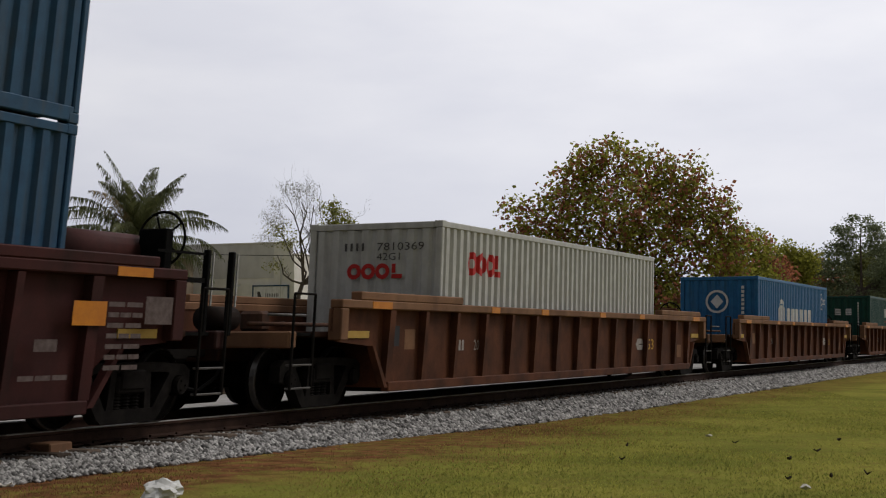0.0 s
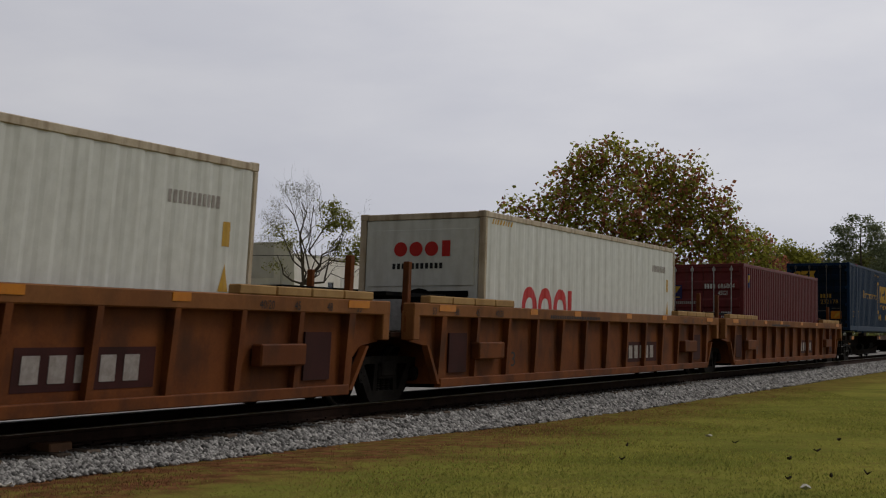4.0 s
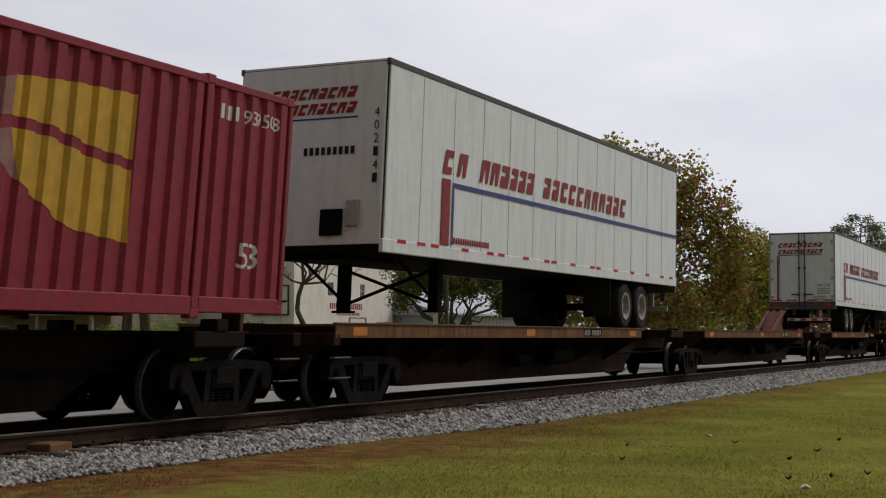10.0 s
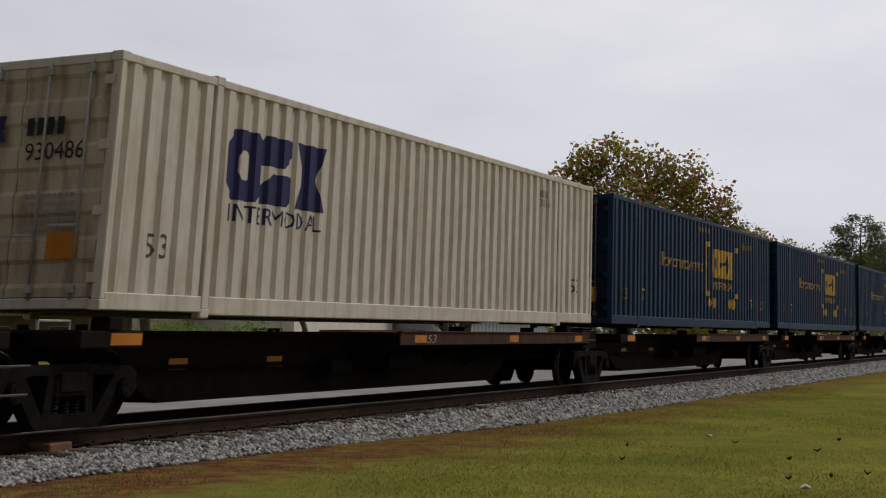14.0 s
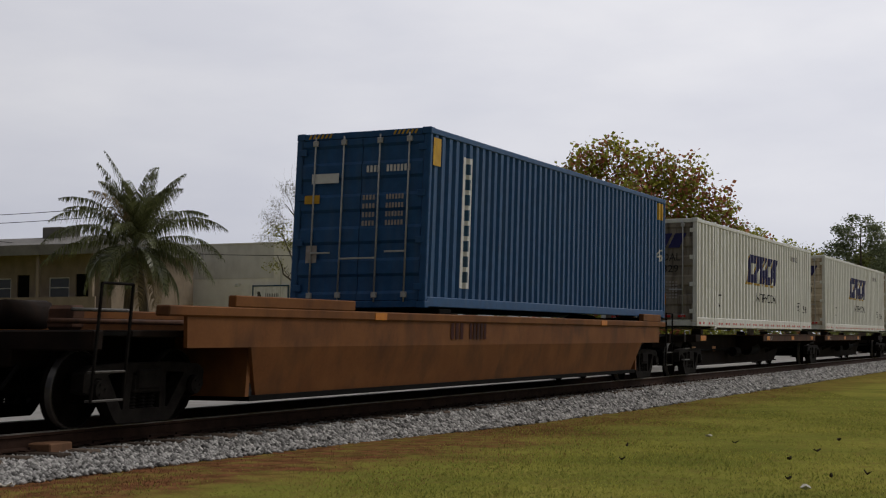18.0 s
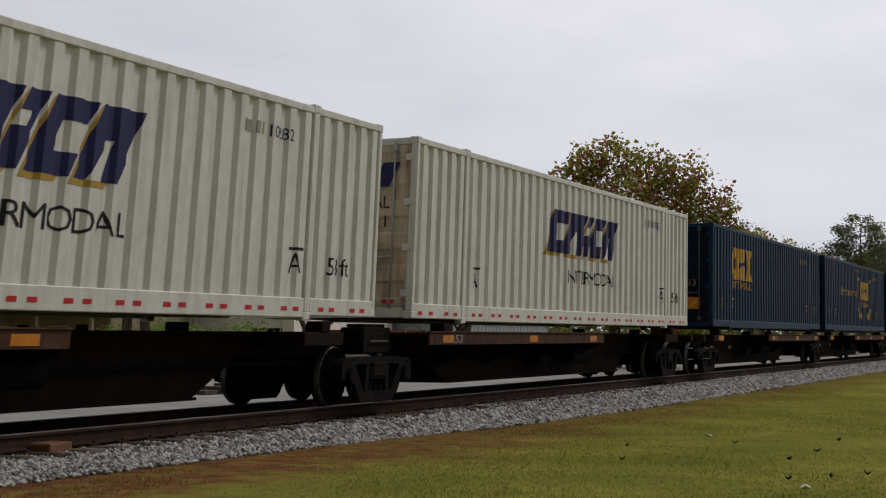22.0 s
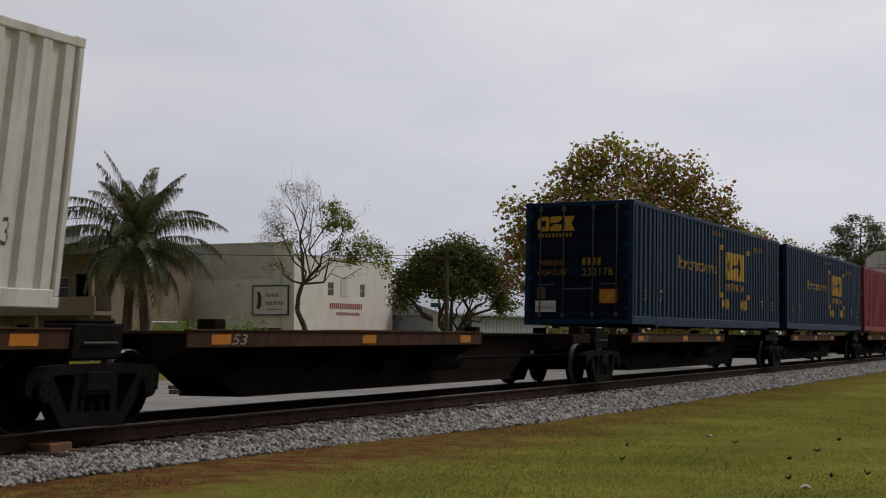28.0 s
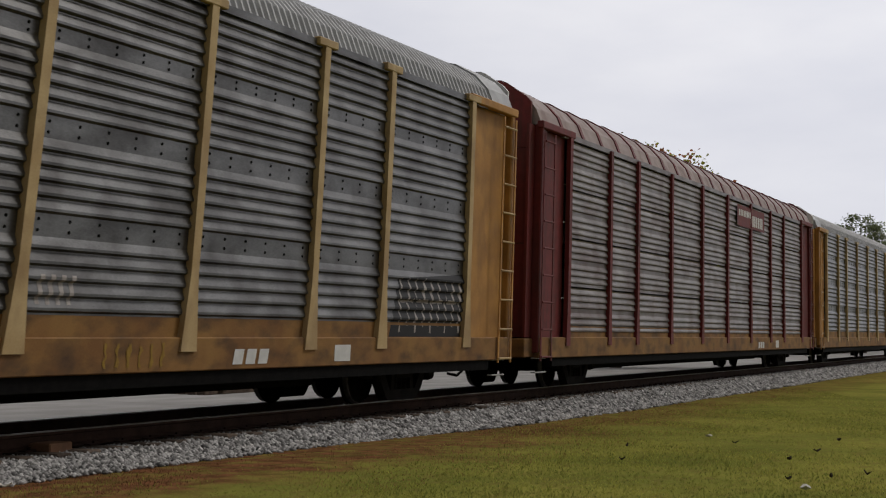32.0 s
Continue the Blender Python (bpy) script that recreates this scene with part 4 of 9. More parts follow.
    if right == "end":
        truck(c, x1 - 2.0)
        coupler(c, x1 - 0.7, 1)
        air_hose(c, x1 - 0.7, 1)
        part("end_platform", boxes((x1 - 0.75, x1 - 0.55, -1.3, 1.3, 0.86, 1.04), bevel=0.015), body, c)
        rungs("step", c, M["casting"], x1 - 1.05, x1 - 0.60, -1.30, (0.42, 0.70), 0.014)
        rungs("handrail", c, M["truck"], x1 - 1.15, x1 - 0.75, -1.15, (1.45,), 0.014)
        brake_wheel(c, x1 - 0.85, -0.45, 1.75)
        part("brake_stand", boxes((x1 - 0.95, x1 - 0.86, -0.6, -0.3, 1.0, 1.85), bevel=0.01), M["spine_lip"], c, "rusty brake stand")
    if hitch is not None:
        foot = hitch - (2.9 if tan else 1.55)
        legs = [(foot, top), (foot + 0.13, top), (hitch - 0.5, 1.95), (hitch - 0.68, 2.02)]
        h = part("hitch", prism(bmesh.new(), legs, "y", -0.32, -0.22), hm, c, "folding trailer hitch")
        part("strut", prism(bmesh.new(), legs, "y", 0.22, 0.32), hm, h)
        if tan:
            part("face_plate", prism(bmesh.new(), [(hitch - 2.2, top + 0.02), (hitch - 0.9, top + 0.02), (hitch - 0.7, 1.9), (hitch - 1.2, 1.9)], "y", -0.2, 0.2), hm, h)
        for y in (-0.29, 0.29):
            part("upright", boxes((hitch - 0.62, hitch - 0.5, y - 0.07, y + 0.07, top, 2.0), bevel=0.01), M["black"], h)
        part("top_plate", boxes((hitch - 0.80, hitch - 0.15, -0.36, 0.36, 2.0, 2.05), bevel=0.02), M["casting"], h, "worn steel coupling plate")
        part("base_plate", boxes((foot - (0.2 if tan else 1.5), hitch, -0.85, 0.85, top, top + 0.03), (foot - 0.1, foot + 0.6, -1.2, -0.7, top, top + 0.10), (hitch - 0.8, hitch - 0.3, -1.2, -0.7, top, top + 0.12)), M["hitch"], h, "worn red base plate")
    if not tan:
        on_side("size_mark", glyphs("53", 0.13, 0.34, 0.2), l0 + 0.95, top - 0.17, M["faded"], c, lambda x: -1.302)
    return rides(c, u)


def well_car(u, half_top=9.9, half_low=8.35, top=1.50, mat="wellbrown", topm="welltop", ribs=1.22, style="ribbed", left="end", right="end", label="", lead=False):
    """A car whose sides hang low between the trucks: well side walls with ribs, end platforms, trucks and couplers."""
    c = thing("well_car", label, "rail car", "train cars")
    wm, tm = M[mat], M[topm]
    em = M["spine"] if style == "smooth" else M["spine_tan"]
    yo = 1.50
    for s in (1, -1):
        web = [(-half_low, 0.26), (half_low, 0.26), (half_low + 0.12, 0.62), (half_low + 0.45, 0.86), (half_top - 0.15, 0.92),
               (half_top, 1.06), (half_top, top - 0.12), (-half_top, top - 0.12), (-half_top, 1.06), (-half_top + 0.15, 0.92), (-half_low - 0.45, 0.86), (-half_low - 0.12, 0.62)]
        if style == "smooth":
            for z0, z1, ya, yb in ((0.26, 0.86, yo - 0.16, yo - 0.02), (0.86, top - 0.10, yo - 0.02, yo - 0.02)):
                w0 = half_low - 0.2 if z0 < 0.5 else half_low + 1.55
                w1 = half_low + 0.2 if z0 < 0.5 else half_low + 1.6
                bm = bmesh.new()
                vs = [bm.verts.new(p) for p in ((-w0, -s * ya, z0), (w0, -s * ya, z0), (w1, -s * yb, z1), (-w1, -s * yb, z1),
                                                (-w0, -s * (ya - 0.05), z0), (w0, -s * (ya - 0.05), z0), (w1, -s * (yb - 0.05), z1), (-w1, -s * (yb - 0.05), z1))]
                for f in ((0, 1, 2, 3), (7, 6, 5, 4), (0, 4, 5, 1), (1, 5, 6, 2), (2, 6, 7, 3), (3, 7, 4, 0)):
                    bm.faces.new([vs[i] for i in f])
                part("side_wall", bm, wm, c)
        else:
            part("side_wall", prism(bmesh.new(), web, "y", *sorted((-s * (yo - 0.16), -s * (yo - 0.12)))), wm, c)
            n = round(2 * half_low / ribs)
            for k in range(n + 1):
                x = -half_low + 0.04 + (2 * half_low - 0.08) * k / n
                w = 0.055 if k not in (0, n) else 0.09
                part("rib", prism(bmesh.new(), [(-s * (yo - 0.12), 0.34), (-s * (yo - 0.04), 0.34), (-s * (yo + 0.01), top - 0.13), (-s * (yo - 0.12), top - 0.13)], "x", x - w, x + w), wm, c)
            part("bottom_chord", boxes((-half_low, half_low, *sorted((-s * (yo - 0.16), -s * (yo - 0.01))), 0.20, 0.34), bevel=0.012), wm, c)
            for q in (1, -1):
                part("end_gusset", prism(bmesh.new(), [(q * (half_low + 0.45), 0.86), (q * (half_low + 0.53), 0.86), (q * (half_low + 0.10), 0.26), (q * half_low, 0.26)], "y", *sorted((-s * (yo - 0.12), -s * (yo - 0.02)))), wm, c)
                part("end_post", boxes((*sorted((q * half_top, q * (half_top - 0.22))), *sorted((-s * (yo - 0.20), -s * (yo + 0.01))), 0.94, top - 0.12), bevel=0.015), tm, c)
                if s > 0 and style != "tan":
                    part("data_plate", boxes((*sorted((q * (half_top - 0.35), q * (half_top - 1.05))), -(yo - 0.10), -(yo - 0.117), 0.97, 1.07)), M["gold"], c, "worn yellow plate")
                blocks = 4 if style == "tan" else 1
                for b in range(blocks):
                    xa = half_top - 0.55 - 3.55 * b / blocks
                    part("raised_rail", boxes((*sorted((q * xa, q * (xa - 3.55 / blocks + (0.03 if blocks > 1 else 0)))), *sorted((-s * (yo - 0.16), -s * (yo + 0.01))), top, top + 0.12), bevel=0.015), M["railtan"] if style == "tan" else tm, c)
        chord_top = 0.20 if style == "tan" else 0.12
        part("top_chord", boxes((-half_top, half_top, *sorted((-s * (yo - 0.18), -s * (yo + 0.012))), top - chord_top, top), bevel=0.015), tm, c)
        if s > 0:
            xs = (-half_top + 0.9, -4.6, -2.2, 1.2, 4.0, half_top - 1.3) if style != "smooth" else (-5.0, 5.2)
            for x in xs:
                part("reflector", boxes((x, x + (0.62 if abs(x) > 7 else 0.36), -(yo + 0.020), -(yo + 0.012), top - 0.115, top - 0.015)), M["orange"], c, "yellow reflector")
    part("well_floor", boxes((-half_low, half_low, -1.38, 1.38, 0.20, 0.27)), M["black"], c)
    for q in (1, -1):
        part("bulkhead", boxes((*sorted((q * (half_low + 0.02), q * (half_low + 0.10))), -1.38, 1.38, 0.26, 1.05)), wm, c)
        part("end_deck", boxes((*sorted((q * half_low, q * (half_top + 0.35))), -1.30, 1.30, 0.98, 1.06), bevel=0.012), em, c)
        e = right if q > 0 else left
        if e == "end":
            truck(c, q * (half_top - 0.30))
            part("draft_sill", boxes((*sorted((q * half_low, q * (half_top + 1.1))), -0.30, 0.30, 0.66, 1.0), bevel=0.02), em, c)
            part("end_beam", boxes((*sorted((q * (half_top + 0.9), q * (half_top + 1.1))), -1.35, 1.35, 0.84, 1.06), bevel=0.02), em if style == "smooth" else tm, c)
            coupler(c, q * (half_top + 1.05), q)
            air_hose(c, q * (half_top + 1.0), q)
            part("platform_grating", boxes((*sorted((q * (half_top + 0.35), q * (half_top + 0.9))), -1.25, 1.25, 1.0, 1.04)), M["black"], c)
            for s in (1, -1):
                rungs("step", c, M["casting"], *sorted((q * (half_top + 0.55), q * (half_top + 1.05))), -s * 1.38, (0.32, 0.62), 0.014)
                bm = bmesh.new()
                for x in (0.52, 1.06):
                    rod(bm, (q * (half_top + x), -s * 1.38, 0.30), (q * (half_top + x), -s * 1.38, 1.55), 0.02, 6)
                rod(bm, (q * (half_top + 0.52), -s * 1.38, 1.55), (q * (half_top + 1.06), -s * 1.38, 1.55), 0.016, 6)
                part("handrail", bm, M["truck"], c)
            if q > 0 and lead:
                brake_wheel(c, half_top + 1.0, -0.40, 2.18, 0.34)
                part("brake_stand", boxes((half_top + 0.80, half_top + 0.96, -0.60, -0.20, 1.05, 2.3), bevel=0.012), M["black"], c)
                part("reservoir", rod(bmesh.new(), (half_top - 0.9, 0.0, 2.0), (half_top + 0.95, 0.0, 2.0), 0.25, 16), M["welldark"], c, "", True)
                part("reservoir_stand", boxes((half_top - 0.6, half_top - 0.5, -0.2, 0.2, 1.05, 1.8), (half_top + 0.5, half_top + 0.6, -0.2, 0.2, 1.05, 1.8)), M["black"], c)
                part("valve_box", boxes((half_top + 0.1, half_top + 0.7, -1.0, -0.55, 1.06, 1.55), bevel=0.03), M["black"], c)
                for x in (0.82, 1.36):
                    part("stake", boxes((half_top + x - 0.035, half_top + x + 0.035, -1.24, -1.16, 1.0, 2.02), bevel=0.01), M["black"], c)
                    part("grab_iron", boxes((half_top + x + 0.08, half_top + x + 0.10, -1.24, -1.22, 1.35, 2.0)), M["galv"], c)
                part("guard_rail", boxes((half_top - 0.4, half_top + 0.82, -1.22, -1.18, 1.62, 1.68), (half_top - 0.2, half_top + 0.82, -1.21, -1.19, 1.95, 1.98)), M["black"], c)
            elif q > 0:
                brake_wheel(c, half_top + 0.75, -0.35, 1.60)
                part("brake_stand", boxes((half_top + 0.60, half_top + 0.72, -0.55, -0.15, 1.05, 1.75), bevel=0.012), wm, c)
                part("reservoir", rod(bmesh.new(), (half_top - 0.9, 0.5, 1.30), (half_top + 0.4, 0.5, 1.30), 0.22, 14), M["black"], c, "", True)
            else:
                part("brake_valve", boxes((-half_top - 0.35, -half_top - 0.08, -0.45, -0.10, 1.06, 1.34), bevel=0.04), M["spine_lip"], c)
                part("brake_pipe", rod(bmesh.new(), (-half_top - 0.9, -0.6, 1.16), (-half_low - 0.1, -0.6, 1.16), 0.03), M["spine_lip"], c, "", True)
                part("brake_pipe", rod(bmesh.new(), (-half_top - 0.9, -0.9, 1.28), (-half_top + 0.1, -0.9, 1.28), 0.02), M["casting"], c, "", True)
                part("air_tank", rod(bmesh.new(), (-half_top - 0.55, 0.35, 1.24), (-half_top + 0.15, 0.35, 1.24), 0.17, 14), M["spine"], c, "", True)
        elif q < 0:
            truck(c, -half_top - 0.0)
    return rides(c, u), c


# a rack panel's outline: height, and depth behind the posts
RACK_PROFILE = [(1.16, 0.064)]
for z0 in (1.22, 2.20, 3.18, 4.09):
    for k in range(5):
        z = z0 + 0.153 * k
        RACK_PROFILE += [(z, 0.066), (z + 0.022, 0.026), (z + 0.050, 0.026), (z + 0.138, 0.066)]
RACK_PROFILE += [(4.86, 0.064)]


SPLAY = 0.17           # how far the end leaves lean back for each metre from the middle


def auto_rack(u, paint, panel, roof, sill, white_top, split, marks):
    """A tall enclosed car for automobiles: perforated ribbed side panels between posts, an arched roof, end doors, ladders."""
    c = thing("auto_rack", marks["label"], "rail car", "train cars")
    pm, nm = M[paint], M[panel]
    hl, yo = 14.03, 1.50
    p0, p1 = -12.1, 11.85
    posts = [-12.1, -9.5, -7.5, -4.72, -1.77, 1.0, 3.9, 6.68, 8.72, 11.75]
    for s in (1, -1):
        part("side_sill", boxes((-hl + 0.4, hl - 0.4, *sorted((-s * (yo - 0.12), -s * yo)), 0.60, 0.98), bevel=0.012), M[sill], c)
        part("top_rail", boxes((-hl + 1.6, hl - 1.6, *sorted((-s * (yo - 0.10), -s * (yo - 0.02))), 4.84, 4.94)), nm, c)
        part("kick_plate", boxes((p0, p1, *sorted((-s * (yo - 0.09), -s * (yo - 0.05))), 0.98, 1.20)), M[sill], c)
        # panels: groups of broad horizontal ribs, parted by flat bands with rows of holes
        for a, b in zip(posts, posts[1:]):
            if split:
                for k in range(4):
                    z0, z1 = 1.02 + k * 0.955, 1.02 + (k + 1) * 0.955 - 0.035
                    prof = [(-s * (yo - 0.10), z0), (-s * (yo - 0.055), z0)]
                    for z in (0.09, 0.22, 0.35, 0.55, 0.68, 0.81):
                        prof += [(-s * (yo - a2), z0 + z + dz) for dz, a2 in ((-0.03, 0.062), (-0.01, 0.028), (0.016, 0.028), (0.085, 0.062))]
                    prof += [(-s * (yo - 0.055), z1), (-s * (yo - 0.10), z1)]
                    part("side_panel", prism(bmesh.new(), prof, "x", a + 0.02, b - 0.02), nm, c)
            else:
                prof = [(-s * (yo - d), z) for z, d in [(1.16, 0.10)] + RACK_PROFILE + [(4.86, 0.10)]]
                part("side_panel", prism(bmesh.new(), prof, "x", a + 0.02, b - 0.02), nm, c)
                holes = bmesh.new()
                m = max(3, round((b - a) / 0.5))
                for z in (2.03, 2.14, 3.01, 3.12, 3.97, 4.05) if s > 0 else ():
                    for k in range(m):
                        x = a + (b - a) * (k + 0.5) / m
                        rod(holes, (x, -yo + 0.058, z), (x, -yo + 0.068, z), 0.018, 6)
                if s > 0:
                    tagged(part("hole", holes, M["black"], c), kind="stuff")
                else:
                    holes.free()
        for x in posts:
            w = 0.075
            bm = prism(bmesh.new(), [(x - w * (2.1 if not split else 1.6), 0.82), (x + w * (2.1 if not split else 1.6), 0.82), (x + w, 1.70), (x + w, 4.90), (x - w, 4.90), (x - w, 1.70)], "y", *sorted((-s * (yo - 0.06), -s * (yo + 0.025))))
            part("post", bm, pm if split else M["rack_post"], c)
            if not split:
                part("post_cap", boxes((x - 0.26, x + 0.26, *sorted((-s * (yo - 0.10), -s * (yo + 0.035))), 4.86, 4.97), bevel=0.01), M["rack_post"], c)
    # the roof, ribbed across
    bm = bmesh.new()
    arch = [(1.46, 4.92), (1.34, 5.22), (1.10, 5.48), (0.72, 5.70), (0.30, 5.80), (-0.30, 5.80), (-0.72, 5.70), (-1.10, 5.48), (-1.34, 5.22), (-1.46, 4.92)]
    n = 640
    rings = []
    for k in range(n + 1):
        x = -hl + 1.3 + (2 * hl - 2.6) * k / n
        g = 1.0 if k % 4 < 2 or split else 0.972
        rings.append([bm.verts.new((x, y * g, 4.92 + (z - 4.92) * g)) for y, z in arch])
    for a, b in zip(rings, rings[1:]):
        for i in range(len(arch) - 1):
            bm.faces.new((a[i], b[i], b[i + 1], a[i + 1]))
    for r in (rings[0], rings[-1]):
        bm.faces.new(r)
    part("roof", bm, M[roof], c)
    if split:
        for k in range(22):
            x = -hl + 1.5 + 1.2 * k
            part("roof_seam", prism(bmesh.new(), [(y * 1.012, z + 0.02) for y, z in arch], "x", x, x + 0.14), pm, c)
    for q in (1, -1):
        xe = q * hl
        # end bay behind the ladders, and the two end doors
        for s in (1, -1):
            part("corner_panel", boxes((*sorted((q * (12.15 if q < 0 else 11.9), q * (hl - 0.35))), *sorted((-s * (yo - 0.16), -s * (yo - 0.12))), 0.98, 4.86)), pm, c)
            part("corner_post", boxes((*sorted((q * (hl - 0.50), q * (hl - 0.34))), *sorted((-s * (yo - 0.16), -s * (yo - 0.01))), 0.70, 4.95), bevel=0.02), pm, c)
            part("eave_beam", boxes((*sorted((q * (11.9 if q < 0 else 11.65), q * (hl - 0.3))), *sorted((-s * (yo - 0.1), -s * (yo + 0.03))), 4.86, 5.0), bevel=0.015), pm, c)
            bm = bmesh.new()
            xa, xb = q * (hl - 0.95), q * (hl - 0.40)
            for x in (xa, xb):
                box(bm, x - 0.03, x + 0.03, -s * (yo + 0.03) - 0.008, -s * (yo + 0.03) + 0.008, 0.55, 4.80)
            ladder = part("ladder", bm, pm, c)
            for k in range(9):
                part("rung", rod(bmesh.new(), (xa, -s * (yo + 0.045), 0.62 + k * 0.50), (xb, -s * (yo + 0.045), 0.62 + k * 0.50), 0.018, 6), M["rack_post"] if not split else pm, ladder)
            # the leaves splay back towards their outer edges
            leaf = boxes((*sorted((xe, q * (hl - 0.06))), *sorted((s * 0.03, s * 1.28)), 0.98, 4.494), bevel=0.01)
            for v in leaf.verts:
                v.co.x -= q * SPLAY * abs(v.co.y)
            part("end_door", leaf, pm, c)
            part("end_return", boxes((*sorted((q * (hl - 0.06), q * (hl - 0.36))), *sorted((s * 1.29, s * 1.34)), 0.98, 4.92)), pm, c)
            seam = boxes((*sorted((xe, q * (hl + 0.006))), *sorted((s * 0.05, s * 1.26)), 2.70, 2.715))
            for v in seam.verts:
                v.co.x -= q * SPLAY * abs(v.co.y)
            part("door_seam", seam, M["spine_lip"], c)
            edge = [(s * 0.03, 4.50), (s * 1.30, 4.50), (s * 1.30, 5.36), (s * 1.20, 5.47), (s * 0.82, 5.74), (s * 0.72, 5.78), (s * 0.03, 5.82)]
            part("grab_bar", boxes((*sorted((q * (hl + 0.03), xe)), *sorted((s * 0.12, s * 0.62)), 5.03, 5.05)), M["black"], c)
            gable = prism(bmesh.new(), edge, "x", *sorted((xe, q * (hl - 0.06))))
            for v in gable.verts:
                v.co.x -= q * SPLAY * abs(v.co.y)
            part("gable_door", gable, M["rack_white"] if white_top else pm, c)
            part("roof_cap", prism(bmesh.new(), [(y, z + 0.03) for y, z in arch], "x", *sorted((q * (hl - 1.3), q * (hl - 0.36)))) if s > 0 else boxes((q * (hl - 0.5) - 0.01, q * (hl - 0.5) + 0.01, -0.02, 0.02, 4.95, 5.0)), M[roof] if s > 0 else pm, c)
        part("door_gap", boxes((*sorted((q * (hl - 0.03), q * (hl - 0.05))), -0.03, 0.03, 0.98, 5.7)), M["black"], c)
        part("end_sill", boxes((*sorted((q * (hl - 0.45), q * (hl + 0.05))), -1.38, 1.38, 0.62, 0.96), bevel=0.015), M[sill], c)
        coupler(c, q * (hl + 0.05), q)
        air_hose(c, q * (hl + 0.05), q)
        truck(c, q * 10.35)
        for s in (1, -1):
            rungs("step", c, M["galv"], *sorted((q * (hl - 0.95), q * (hl - 0.42))), -s * 1.42, (0.34, 0.60), 0.014)
    # near-black boxes that fill the band below the side sills
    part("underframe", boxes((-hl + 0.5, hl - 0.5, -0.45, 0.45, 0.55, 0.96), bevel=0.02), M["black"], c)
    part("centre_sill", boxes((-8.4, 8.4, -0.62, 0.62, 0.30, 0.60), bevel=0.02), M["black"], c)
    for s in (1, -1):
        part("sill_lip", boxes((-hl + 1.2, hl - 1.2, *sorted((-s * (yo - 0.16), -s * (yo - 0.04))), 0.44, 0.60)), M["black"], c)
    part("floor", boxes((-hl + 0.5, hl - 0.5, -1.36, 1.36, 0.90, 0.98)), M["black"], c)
    part("inner_deck", boxes((-hl + 0.5, hl - 0.5, -1.36, 1.36, 2.7, 2.8)), M["black"], c)
    brake_wheel(c, -hl - 0.12, 0.35, 1.45)
    rungs("handrail", c, M["galv"], -hl - 0.10, -hl - 0.09, -1.1, (1.2, 1.8), 0.014)
    return rides(c, u)


